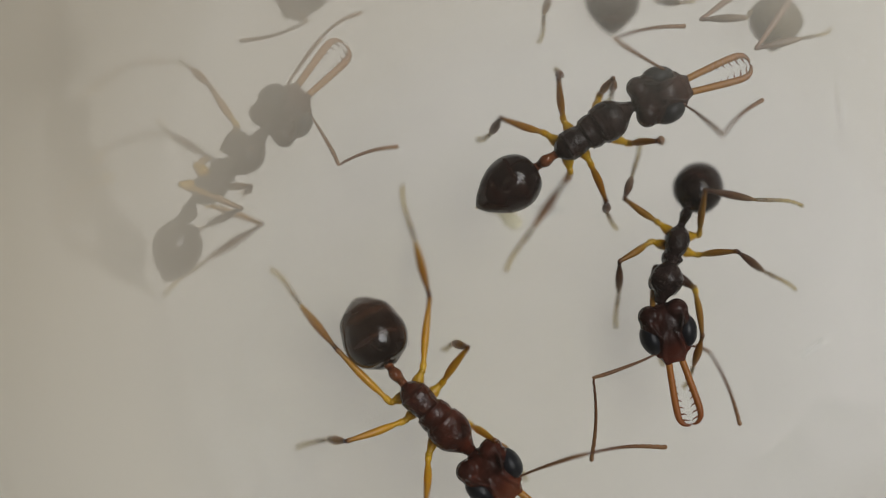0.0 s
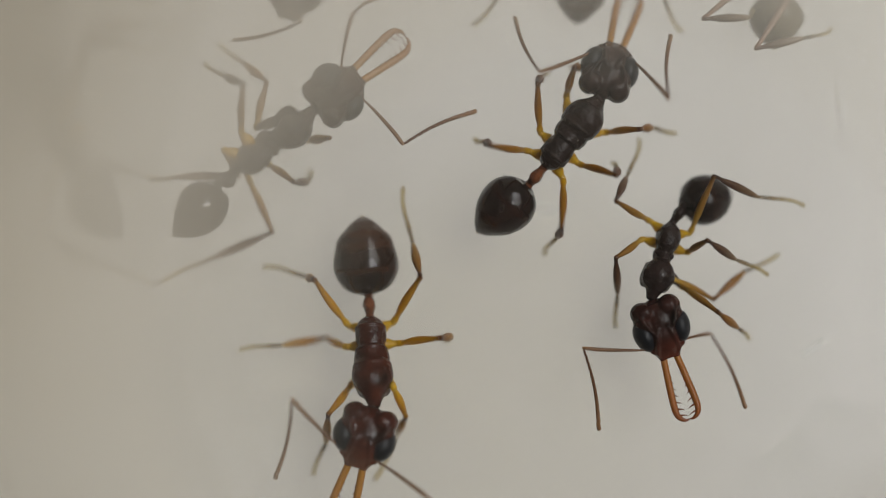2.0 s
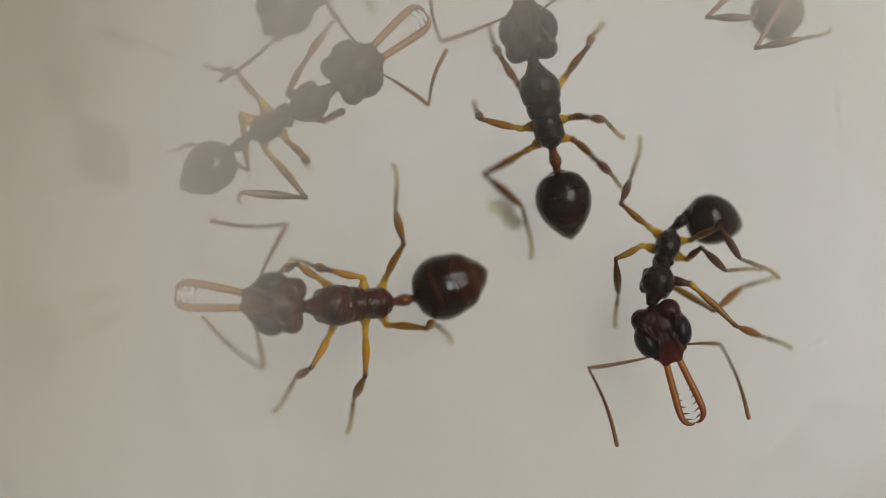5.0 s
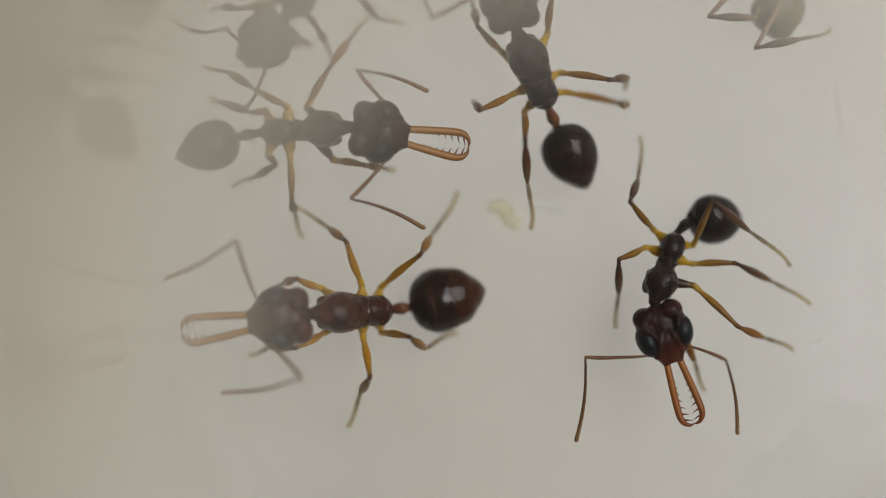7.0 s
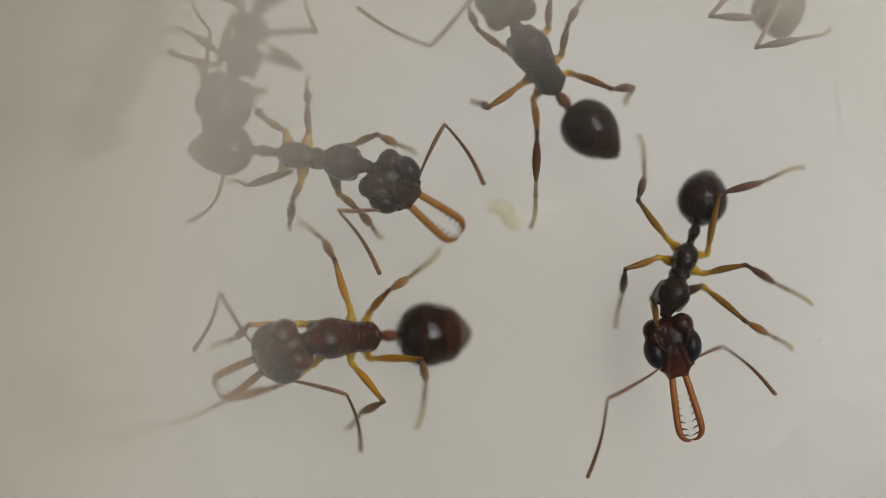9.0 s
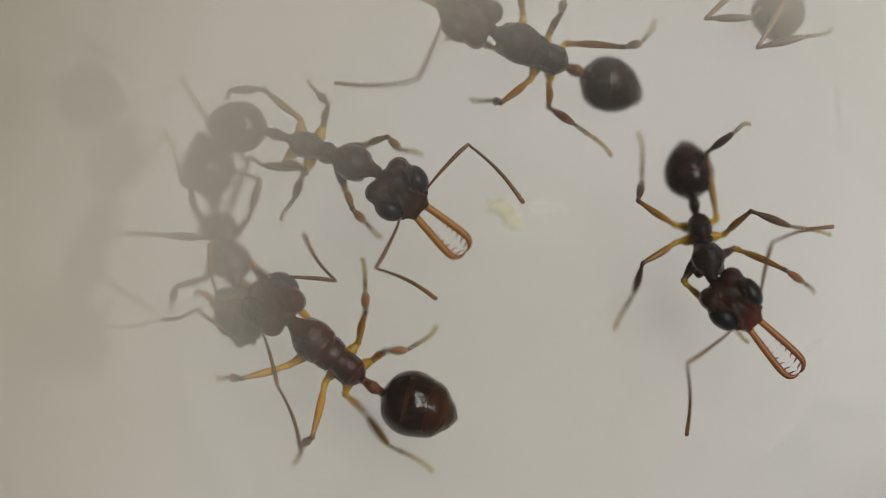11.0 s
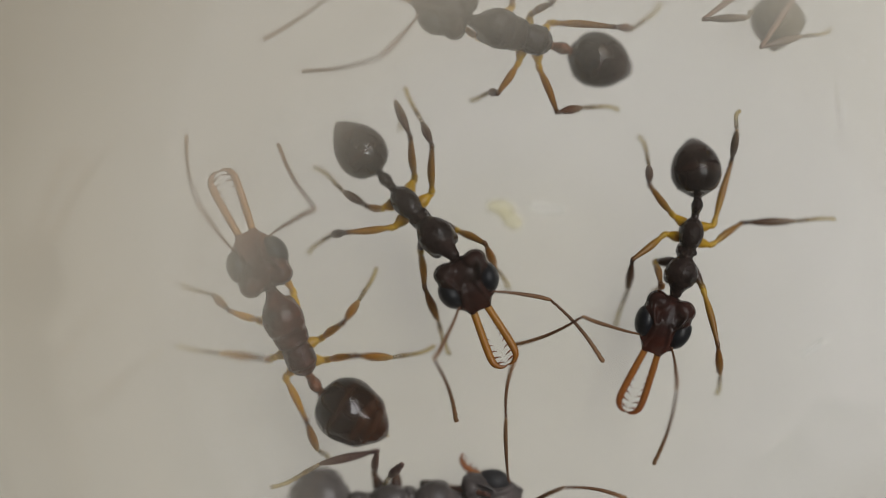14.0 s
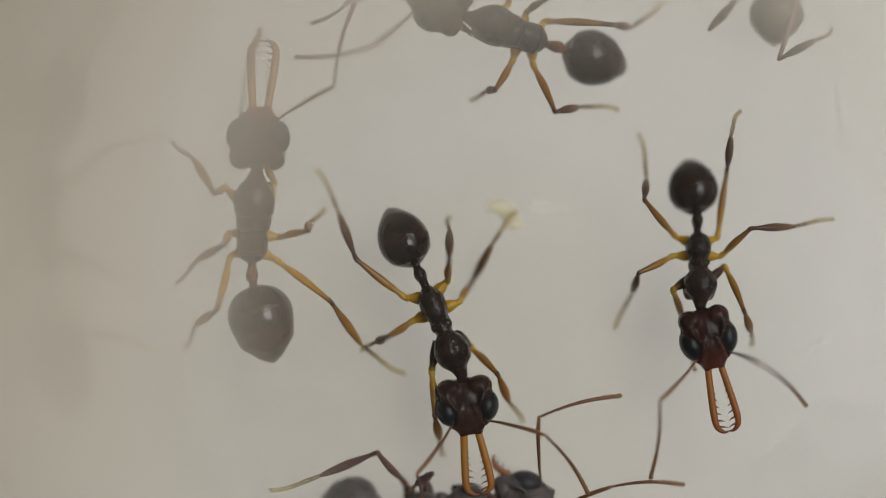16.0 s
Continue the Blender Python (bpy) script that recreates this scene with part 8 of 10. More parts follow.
    tr['fore_right'] += [(3.5, 3.67, -0.68, 0.81, 3.67, -1.11, 1.83, 3.82, -1.15, 1.01, 3.96, -1.2, 0.2),
        (4, 4.16, -0.6, 0.84, 5.17, -1.05, 0.72, 5.8, -0.54, 0.51, 6.54, -0.27, 0.27),
        (6.5, 3.91, -0.6, 0.73, 4.24, -1.26, 1.57, 4.66, -1.42, 0.86, 5.17, -1.41, 0.22),
        (7, 3.97, -0.62, 0.72, 4.4, -1.5, 1.24, 4.72, -2.11, 0.76, 4.98, -2.69, 0.24),
        (7.5, 3.82, -1.02, 1.13, 3.83, -1.35, 2.19, 4, -1.55, 1.39, 4.11, -1.69, 0.59),
        (8, 3.79, -0.95, 0.82, 3.67, -1.27, 1.88, 3.92, -1.45, 1.1, 4.09, -1.6, 0.31),
        (8.5, 3.86, -0.93, 0.8, 3.77, -1.33, 1.84, 3.98, -1.51, 1.05, 4.12, -1.66, 0.25)]
    tr['fore_right'] += [(9, 3.92, -0.93, 0.78, 3.88, -1.38, 1.8, 4.05, -1.56, 1, 4.16, -1.71, 0.19),
        (11.5, 4.54, -0.43, 1.37, 5.14, -0.99, 0.62, 5.6, -1.32, 0, 5.86, -1.7, 0.69),
        (12, 4.18, -0.12, 1.43, 4.43, -0.82, 0.6, 4.56, -1.38, -0.02, 4.36, -1.7, 0.72),
        (12.5, 4.1, -0.29, 0.77, 3.91, -0.73, 1.77, 4, -0.84, 0.95, 3.95, -0.97, 0.14),
        (13, 3.95, -0.35, 0.76, 3.79, -0.68, 1.81, 3.9, -0.76, 0.98, 3.83, -0.87, 0.17),
        (13.5, 3.94, -0.32, 0.72, 3.86, -0.63, 1.79, 3.99, -0.7, 0.96, 3.92, -0.81, 0.15),
        (14, 3.99, -0.24, 0.71, 3.96, -0.63, 1.75, 4.07, -0.72, 0.93, 4.02, -0.84, 0.11)]
    tr['fore_right'] += [(14.5, 4.06, -0.14, 0.72, 4.06, -0.63, 1.72, 4.15, -0.74, 0.9, 4.12, -0.87, 0.08),
        (15, 4.17, -0.29, 0.77, 4.27, -0.85, 1.72, 4.4, -0.91, 0.9, 4.39, -1.04, 0.08),
        (15.5, 4.58, -0.53, 0.66, 4.26, -1.07, 1.58, 4.5, -1.5, 0.9, 4.75, -2.27, 0.73),
        (16, 4.23, -0.75, 1.4, 4.54, -1.38, 0.53, 4.82, -1.96, -0.01, 4.73, -2.28, 0.74)]
    tr['mid_left'] = [(0, 5.39, -0.04, 1.52, 5.99, -0.41, 0.86, 6.68, -0.77, 0.46), (0.5, 5.17, -0.14, 1.53, 5.68, -0.5, 0.79, 6.39, -0.72, 0.34),
        (1, 4.62, 0.09, 1.87, 5.16, -0.35, 1.2, 5.9, -0.64, 0.85), (1.5, 4.61, 0.16, 1.88, 5.29, -0.09, 1.23, 6.01, -0.12, 0.75),
        (2, 4.81, 0.16, 1.77, 5.42, -0.19, 1.12, 6.11, -0.49, 0.67), (2.5, 4.7, 0.13, 1.79, 5.23, -0.23, 1.07, 5.99, -0.49, 0.74),
        (3, 4.65, 0.11, 1.78, 5.26, -0.24, 1.12, 5.96, -0.5, 0.66), (3.5, 4.82, -0.02, 1.77, 5.46, -0.4, 1.15, 6.1, -0.63, 0.6),
        (4, 4.7, 0.06, 1.79, 5.34, -0.34, 1.18, 6.02, -0.41, 0.64)]
    tr['mid_left'] += [(6.5, 4.68, -0.09, 1.8, 5.22, -0.46, 1.09, 6, -0.54, 0.71), (7, 5.43, -0.26, 1.16, 6.17, -0.6, 0.65, 6.92, -1.04, 0.62),
        (7.5, 5.51, -0.33, 1.2, 6.21, -0.66, 0.62, 6.98, -1.06, 0.52), (8, 5.53, -0.34, 1.26, 6.21, -0.64, 0.65, 6.97, -1.05, 0.54),
        (8.5, 5.55, -0.31, 1.33, 6.22, -0.64, 0.71, 6.97, -1.05, 0.54), (9, 5.58, -0.29, 1.37, 6.23, -0.64, 0.76, 6.97, -1.05, 0.54),
        (11.5, 5.65, 0.9, 1.5, 6.51, 0.66, 1.13, 7.32, 0.56, 0.82), (12, 5.62, 0.87, 1.42, 6.51, 0.66, 1.11, 7.32, 0.56, 0.81),
        (12.5, 5.65, 0.6, 0.55, 6.56, 0.54, 0.87, 7.39, 0.56, 0.59)]
    tr['mid_left'] += [(13, 5.61, 0.52, 0.74, 6.58, 0.52, 0.79, 7.41, 0.56, 0.53), (13.5, 5.62, 0.44, 0.73, 6.58, 0.5, 0.78, 7.41, 0.56, 0.52),
        (14, 5.62, 0.5, 0.72, 6.58, 0.52, 0.78, 7.41, 0.56, 0.52), (14.5, 5.63, 0.55, 0.6, 6.57, 0.54, 0.82, 7.4, 0.56, 0.54),
        (15, 5.69, 0.49, 0.51, 6.58, 0.5, 0.88, 7.39, 0.56, 0.56), (15.5, 5.74, 0.43, 0.46, 6.59, 0.46, 0.92, 7.39, 0.56, 0.58),
        (16, 5.66, 0.38, 1.42, 6.54, 0.42, 1.02, 7.35, 0.56, 0.72)]
    tr['mid_right'] = [(0, 3.24, -0.23, 1.44, 3.31, -0.8, 0.66, 3.31, -1.5, 0.14), (0.5, 3.14, -0.16, 1.53, 3.24, -0.79, 0.81, 3.29, -1.48, 0.27),
        (1, 3.12, -0.16, 1.52, 3.23, -0.75, 0.77, 3.29, -1.48, 0.29), (1.5, 3.14, -0.17, 1.56, 3.25, -0.79, 0.83, 3.29, -1.48, 0.3),
        (2, 3.17, -0.16, 1.54, 3.27, -0.83, 0.85, 3.29, -1.49, 0.27), (2.5, 3.17, -0.16, 1.54, 3.27, -0.83, 0.85, 3.29, -1.49, 0.28),
        (3, 3.22, -0.16, 1.53, 3.29, -0.83, 0.84, 3.29, -1.49, 0.27), (3.5, 3.19, -0.16, 1.53, 3.27, -0.83, 0.84, 3.29, -1.49, 0.27),
        (4, 3.2, -0.19, 1.58, 3.29, -0.84, 0.87, 3.29, -1.49, 0.28)]
    tr['mid_right'] += [(6.5, 3.13, -0.16, 1.57, 3.26, -0.83, 0.89, 3.29, -1.48, 0.31), (7, 3.22, -0.19, 1.54, 3.29, -0.84, 0.83, 3.3, -1.49, 0.25),
        (7.5, 3.28, -0.28, 1.5, 3.33, -0.85, 0.73, 3.31, -1.5, 0.15), (8, 3.3, -0.36, 1.46, 3.37, -0.85, 0.64, 3.31, -1.51, 0.06),
        (8.5, 3.32, -0.37, 1.44, 3.37, -0.85, 0.61, 3.32, -1.51, 0.04), (9, 3.35, -0.37, 1.43, 3.38, -0.84, 0.58, 3.32, -1.51, 0.03),
        (11.5, 3.78, -0.22, 1.14, 3.67, -0.83, 0.4, 3.31, -1.53, 0.02), (12, 3.73, -0.12, 1.1, 3.63, -0.79, 0.42, 3.31, -1.5, 0.03),
        (12.5, 3.62, -0.15, 1.17, 3.56, -0.78, 0.45, 3.31, -1.51, 0.02)]
    tr['mid_right'] += [(13, 3.52, -0.19, 1.28, 3.5, -0.8, 0.53, 3.32, -1.49, 0.03), (13.5, 3.46, -0.18, 1.31, 3.46, -0.8, 0.57, 3.32, -1.49, 0.05),
        (14, 3.5, -0.19, 1.32, 3.49, -0.77, 0.55, 3.31, -1.48, 0.08), (14.5, 3.58, -0.18, 1.2, 3.53, -0.74, 0.42, 3.32, -1.49, 0.03),
        (15, 3.59, -0.27, 1.21, 3.57, -0.76, 0.38, 3.31, -1.51, 0.02), (15.5, 3.64, -0.34, 1.26, 3.63, -0.74, 0.38, 3.35, -1.49, 0.03),
        (16, 3.61, -0.44, 1.31, 3.6, -0.81, 0.42, 3.31, -1.53, 0.02)]
    tr['hind_left'] = [(0, 4.74, 1.07, 1.96, 5.71, 0.91, 1.43, 6.71, 0.8, 0.96), (0.5, 4.88, 1.26, 1.62, 5.83, 0.99, 1.11, 6.8, 0.79, 0.61),
        (1, 4.89, 1.35, 1.71, 5.81, 1.03, 1.18, 6.78, 0.81, 0.68), (1.5, 4.91, 1.35, 1.77, 5.81, 1, 1.21, 6.78, 0.81, 0.7),
        (2, 4.96, 1.33, 1.58, 5.85, 0.97, 1.03, 6.83, 0.81, 0.52), (2.5, 4.99, 1.31, 1.52, 5.9, 0.88, 1.03, 6.86, 0.79, 0.48),
        (3, 5.02, 1.17, 1.63, 5.91, 0.68, 1.18, 6.82, 0.79, 0.54), (3.5, 5.15, 0.54, 1.98, 5.76, 0.02, 1.21, 6.59, -0.31, 0.54),
        (4, 5.4, 0.3, 1.95, 5.83, -0.26, 1.09, 6.63, -0.42, 0.32)]
    tr['hind_left'] += [(6.5, 4.28, 0.62, 2.03, 5.09, 0.04, 1.55, 5.92, -0.65, 1.26), (7, 4.9, 0.89, 1.8, 5.67, 0.33, 1.21, 6.5, -0.32, 0.85),
        (7.5, 4.76, 0.88, 1.69, 5.77, 0.83, 1.23, 6.82, 0.67, 0.91), (8, 5.12, 0.98, 1.29, 6.04, 1.28, 0.75, 6.93, 1.56, 0.14),
        (8.5, 5.1, 1.01, 1.37, 6.02, 1.27, 0.79, 6.91, 1.56, 0.2), (9, 5.07, 1.02, 1.49, 5.99, 1.26, 0.91, 6.88, 1.55, 0.31),
        (11.5, 4.97, 1.94, 0.56, 5.04, 2.21, 1.64, 5.57, 2.55, 0.73), (12, 5.22, 1.93, 0.63, 5.12, 2.17, 1.71, 5.58, 2.57, 0.78),
        (12.5, 5.4, 1.82, 0.74, 5.25, 2.12, 1.8, 5.55, 2.6, 0.84)]
    tr['hind_left'] += [(13, 5.37, 1.68, 0.88, 5.28, 2.13, 1.89, 5.54, 2.58, 0.9), (13.5, 5.38, 1.63, 0.93, 5.32, 2.14, 1.92, 5.54, 2.57, 0.92),
        (14, 5.39, 1.65, 0.91, 5.32, 2.14, 1.9, 5.54, 2.57, 0.91), (14.5, 5.42, 1.72, 0.83, 5.32, 2.13, 1.86, 5.55, 2.58, 0.87),
        (15, 5.33, 1.69, 0.75, 5.23, 2.13, 1.76, 5.56, 2.6, 0.81), (15.5, 5.35, 1.66, 0.73, 5.23, 2.09, 1.75, 5.57, 2.59, 0.82),
        (16, 5.32, 1.47, 0.8, 5.24, 2.05, 1.74, 5.58, 2.58, 0.82)]
    tr['hind_right'] = [(0, 3.28, 0.91, 1.93, 3.52, 1.34, 0.93, 3.73, 2.11, 0.15), (0.5, 3.18, 0.87, 1.94, 3.44, 1.34, 0.96, 3.74, 2.1, 0.21),
        (1, 3.12, 0.87, 2.02, 3.41, 1.34, 1.05, 3.71, 2.09, 0.29), (1.5, 3.11, 0.87, 2.08, 3.4, 1.34, 1.11, 3.72, 2.09, 0.35),
        (2, 3.13, 0.87, 1.92, 3.42, 1.34, 0.96, 3.74, 2.1, 0.21), (2.5, 3.18, 0.85, 1.92, 3.45, 1.32, 0.95, 3.74, 2.13, 0.25),
        (3, 3.2, 0.84, 1.85, 3.48, 1.29, 0.87, 3.75, 2.14, 0.2), (3.5, 3.22, 0.82, 1.86, 3.5, 1.29, 0.89, 3.74, 2.16, 0.23),
        (4, 3.23, 0.82, 1.92, 3.49, 1.29, 0.95, 3.74, 2.15, 0.28)]
    tr['hind_right'] += [(6.5, 3.22, 0.82, 1.91, 3.49, 1.29, 0.95, 3.74, 2.13, 0.26), (7, 3.39, 0.86, 1.86, 3.64, 1.29, 0.87, 3.75, 2.14, 0.16),
        (7.5, 3.45, 0.9, 1.73, 3.71, 1.34, 0.74, 3.77, 2.19, 0.03), (8, 3.5, 0.88, 1.67, 3.77, 1.33, 0.68, 3.75, 2.2, 0),
        (8.5, 3.53, 0.88, 1.69, 3.78, 1.34, 0.71, 3.75, 2.2, 0), (9, 3.55, 0.89, 1.73, 3.78, 1.36, 0.76, 3.75, 2.18, 0.01),
        (11.5, 3.6, 0.88, 1.58, 3.75, 1.26, 0.55, 3.75, 2.23, -0.01), (12, 3.81, 1.13, 1.82, 3.93, 1.42, 0.75, 3.74, 2.21, -0.01),
        (12.5, 3.75, 1.14, 2.13, 3.82, 1.54, 1.1, 3.73, 2.15, 0.17)]
    tr['hind_right'] += [(13, 3.71, 1.15, 2.12, 3.82, 1.54, 1.08, 3.73, 2.15, 0.15), (13.5, 3.68, 1.16, 2.08, 3.81, 1.54, 1.04, 3.74, 2.15, 0.11),
        (14, 3.71, 1.16, 2.09, 3.83, 1.54, 1.05, 3.74, 2.15, 0.12), (14.5, 3.75, 1.16, 2.09, 3.85, 1.53, 1.05, 3.74, 2.15, 0.13),
        (15, 3.7, 1.07, 1.83, 3.87, 1.4, 0.78, 3.74, 2.19, 0.01), (15.5, 3.67, 0.99, 1.81, 3.83, 1.38, 0.78, 3.75, 2.18, 0.01),
        (16, 3.67, 0.9, 1.68, 3.83, 1.31, 0.65, 3.75, 2.21, 0)]
    tr['feeler_left'] = [(0, 5.07, -1.96, 0.34, 5.5, -3.27, 1.18), (0.5, 4.8, -1.82, 0.35, 5.22, -3.05, 1.32),
        (1, 4.94, -1.76, 0.29, 5.49, -3.07, 1.06), (1.5, 4.97, -1.71, 0.3, 5.63, -3.08, 0.87), (2, 5.07, -1.61, 0.44, 5.61, -2.97, 1.17),
        (2.5, 5.24, -1.49, 0.57, 5.68, -2.85, 1.34), (3, 5.47, -1.62, 0.73, 5.92, -2.82, 1.72), (3.5, 5.42, -1.74, 0.74, 5.73, -2.95, 1.77),
        (4, 5.34, -1.76, 0.63, 5.72, -3.07, 1.5), (6.5, 5.13, -1.89, 0.57, 5.47, -3.25, 1.39), (7, 5.31, -2.08, 0.76, 5.36, -3.38, 1.73),
        (7.5, 5.29, -2.54, 0.9, 5.26, -3.84, 1.87), (8, 5.06, -2.45, 0.56, 5.25, -3.86, 1.33), (8.5, 5.09, -2.31, 0.49, 5.4, -3.35, 1.7)]
    tr['feeler_left'] += [(9, 5.29, -1.84, 0.52, 6.07, -2.67, 1.68), (11.5, 5.94, 0.11, 2.67, 7.08, 0.59, 1.62),
        (12, 5.74, -1.4, 2.76, 6.34, -2.75, 2.1), (12.5, 4.74, -2.44, 2.3, 4.25, -3.75, 1.48), (13, 4.16, -2.37, 2.42, 3.57, -3.64, 1.6),
        (13.5, 4.1, -2.18, 2.55, 4.15, -3.4, 1.48), (14, 4.17, -2.5, 2.39, 3.83, -3.94, 1.7), (14.5, 4.64, -2.51, 2.31, 4.06, -3.81, 1.54),
        (15, 5.7, -1.97, 2.55, 5.98, -3.41, 1.85), (15.5, 5.97, -1.83, 2.59, 7.02, -2.93, 2.01), (16, 5.57, -2.01, 2.85, 6.59, -2.86, 1.91)]
    tr['feeler_right'] = [(0, 2.75, -2.36, 1.56, 2.74, -3.94, 1.19), (0.5, 2.55, -2.22, 1.58, 2.34, -3.78, 1.18),
        (1, 2.53, -1.91, 1.46, 2.61, -3.48, 1.03), (1.5, 2.48, -1.79, 1.57, 2.78, -3.35, 1.23), (2, 2.56, -1.81, 1.63, 2.88, -3.36, 1.25),
        (2.5, 2.63, -1.86, 1.64, 3, -3.4, 1.3), (3, 2.76, -1.97, 1.71, 3.4, -3.41, 1.29), (3.5, 2.71, -2.06, 1.87, 3.47, -3.46, 1.53),
        (4, 2.68, -2.07, 1.9, 3.39, -3.49, 1.56), (6.5, 2.61, -2.24, 1.6, 2.85, -3.8, 1.22), (7, 2.61, -1.98, 1.59, 2.45, -3.57, 1.28),
        (7.5, 2.59, -2.07, 1.67, 2.42, -3.65, 1.34), (8, 2.63, -2.31, 1.9, 1.99, -3.7, 1.36), (8.5, 2.74, -2.38, 1.95, 1.91, -3.58, 1.22)]
    tr['feeler_right'] += [(9, 2.96, -2.7, 2.07, 2.64, -4.2, 1.53), (11.5, 4.46, -1.81, 2.36, 4.56, -3.16, 1.46),
        (12, 3.19, -1.07, 1.96, 2.34, -2.35, 1.44), (12.5, 2.77, -0.89, 1.45, 1.51, -1.69, 0.81), (13, 2.68, -0.84, 1.81, 1.39, -0.94, 0.84),
        (13.5, 2.51, -1.21, 1.82, 1.14, -1.74, 1.14), (14, 2.54, -1.23, 1.77, 1.31, -1.8, 0.88), (14.5, 2.98, -0.6, 1.31, 2.46, -2.06, 0.83),
        (15, 3.29, -2.2, 2.22, 3.76, -3.63, 1.61), (15.5, 4.05, -2.76, 2.2, 4.54, -4.21, 1.67), (16, 3.87, -2.71, 2.36, 3.77, -4.2, 1.72)]
    drive(ant_r, 0.97, tr, times)
    tr = {}
    tr['spine'] = [(0, 6.17, 6.55, 1.7, 6.32, 5.05, 0.9, -30), (9, 6.02, 6.65, 1.77, 6.21, 5.26, 0.83, -30),
        (14, 6.21, 6.55, 1.7, 6.36, 5.05, 0.9, -30), (15, 6.02, 6.63, 1.76, 6.23, 5.22, 0.84, -30), (15.2, 6.21, 6.55, 1.7, 6.36, 5.05, 0.9, -30),
        (16, 6.16, 6.65, 1.7, 6.31, 5.16, 0.9, -30)]
    tr['jaw'] = [(0, 6.24, 8.83, 1.7), (9, 6.14, 8.93, 1.77), (14, 6.24, 8.83, 1.7), (15, 6.13, 8.91, 1.76), (15.2, 6.24, 8.83, 1.7),
        (16, 6.24, 8.93, 1.7)]
    tr['tail'] = [(0, 6.15, 3.72, 0.69), (9, 6.41, 3.93, 0.58), (14, 6.19, 3.72, 0.69), (15, 6.43, 3.89, 0.6), (15.2, 6.19, 3.72, 0.69),
        (16, 6.19, 3.82, 0.68)]
    tr['fore_left'] = [(0, 5.8, 6.37, 1.1, 5.35, 7.07, 1.17, 4.9, 7.35, 0.57, 4.46, 7.62, 0.06),
        (9, 5.75, 6.46, 0.85, 5.35, 7.09, 1.22, 4.93, 7.36, 0.59, 4.49, 7.62, 0.09),
        (14, 5.85, 6.39, 1.11, 5.39, 7.08, 1.17, 4.95, 7.37, 0.57, 4.5, 7.63, 0.07),
        (15, 5.75, 6.43, 0.85, 5.35, 7.06, 1.22, 4.92, 7.31, 0.59, 4.47, 7.58, 0.09),
        (15.2, 5.83, 6.35, 1.08, 5.36, 7.04, 1.17, 4.92, 7.3, 0.56, 4.47, 7.58, 0.06),
        (16, 5.77, 6.44, 1.07, 5.33, 7.14, 1.18, 4.9, 7.41, 0.55, 4.45, 7.67, 0.05)]
    tr['fore_right'] = [(0, 6.54, 6.44, 1.14, 7.05, 7.08, 1.29, 7.42, 7.37, 0.64, 7.66, 7.66, 0.03),
        (9, 6.57, 6.47, 1.06, 7.08, 7.09, 1.29, 7.45, 7.38, 0.64, 7.69, 7.68, 0.03),
        (14, 6.58, 6.45, 1.18, 7.09, 7.1, 1.29, 7.47, 7.39, 0.64, 7.7, 7.68, 0.03),
        (15, 6.58, 6.45, 1.06, 7.07, 7.08, 1.29, 7.44, 7.36, 0.64, 7.68, 7.67, 0.03),
        (15.2, 6.57, 6.42, 1.11, 7.07, 7.07, 1.29, 7.44, 7.36, 0.64, 7.67, 7.66, 0.03),
        (16, 6.55, 6.52, 1.1, 7.04, 7.16, 1.28, 7.42, 7.45, 0.64, 7.65, 7.75, 0.03)]
    tr['mid_left'] = [(0, 5.13, 6, 0.99, 4.63, 5.96, 0.12, 3.87, 5.61, 0.07), (9, 5.07, 5.97, 1.29, 4.61, 5.91, 0.42, 3.91, 5.63, 0.05),
        (14, 5.17, 6.02, 0.97, 4.67, 5.98, 0.11, 3.91, 5.63, 0.07), (15, 5.08, 5.93, 1.29, 4.62, 5.87, 0.41, 3.92, 5.57, 0.05),
        (15.2, 5.16, 5.95, 1.02, 4.67, 5.91, 0.15, 3.92, 5.56, 0.06), (16, 5.11, 6.04, 1.06, 4.64, 6, 0.18, 3.89, 5.65, 0.05)]
    tr['mid_right'] = [(0, 7.29, 5.9, 1.85, 7.72, 5.84, 0.96, 8.21, 5.63, 0.31), (9, 7.34, 5.93, 1.74, 7.77, 5.87, 0.84, 8.26, 5.66, 0.2),
        (14, 7.33, 5.92, 1.83, 7.76, 5.86, 0.94, 8.25, 5.65, 0.29), (15, 7.34, 5.91, 1.74, 7.78, 5.86, 0.85, 8.27, 5.65, 0.21),
        (15.2, 7.32, 5.89, 1.87, 7.75, 5.83, 0.97, 8.24, 5.63, 0.33), (16, 7.3, 5.98, 1.85, 7.73, 5.93, 0.95, 8.23, 5.73, 0.31)]
    tr['hind_left'] = [(0, 4.75, 4.22, 1.43, 5.55, 4.21, 1.74, 5.86, 4.45, 0.66), (9, 4.9, 4.27, 1.51, 5.69, 4.19, 1.84, 6.01, 4.51, 0.78),
        (14, 4.79, 4.22, 1.43, 5.56, 4.2, 1.83, 5.84, 4.44, 0.74), (15, 5.21, 4.47, 1.97, 5.29, 4.2, 1.15, 5.42, 4.38, 0.03),
        (15.2, 5.17, 4.55, 2.05, 4.78, 4.11, 1.42, 5.4, 4.44, 0.52), (16, 5.34, 4.56, 2.12, 4.84, 3.98, 1.72, 5.31, 4.36, 0.74)]
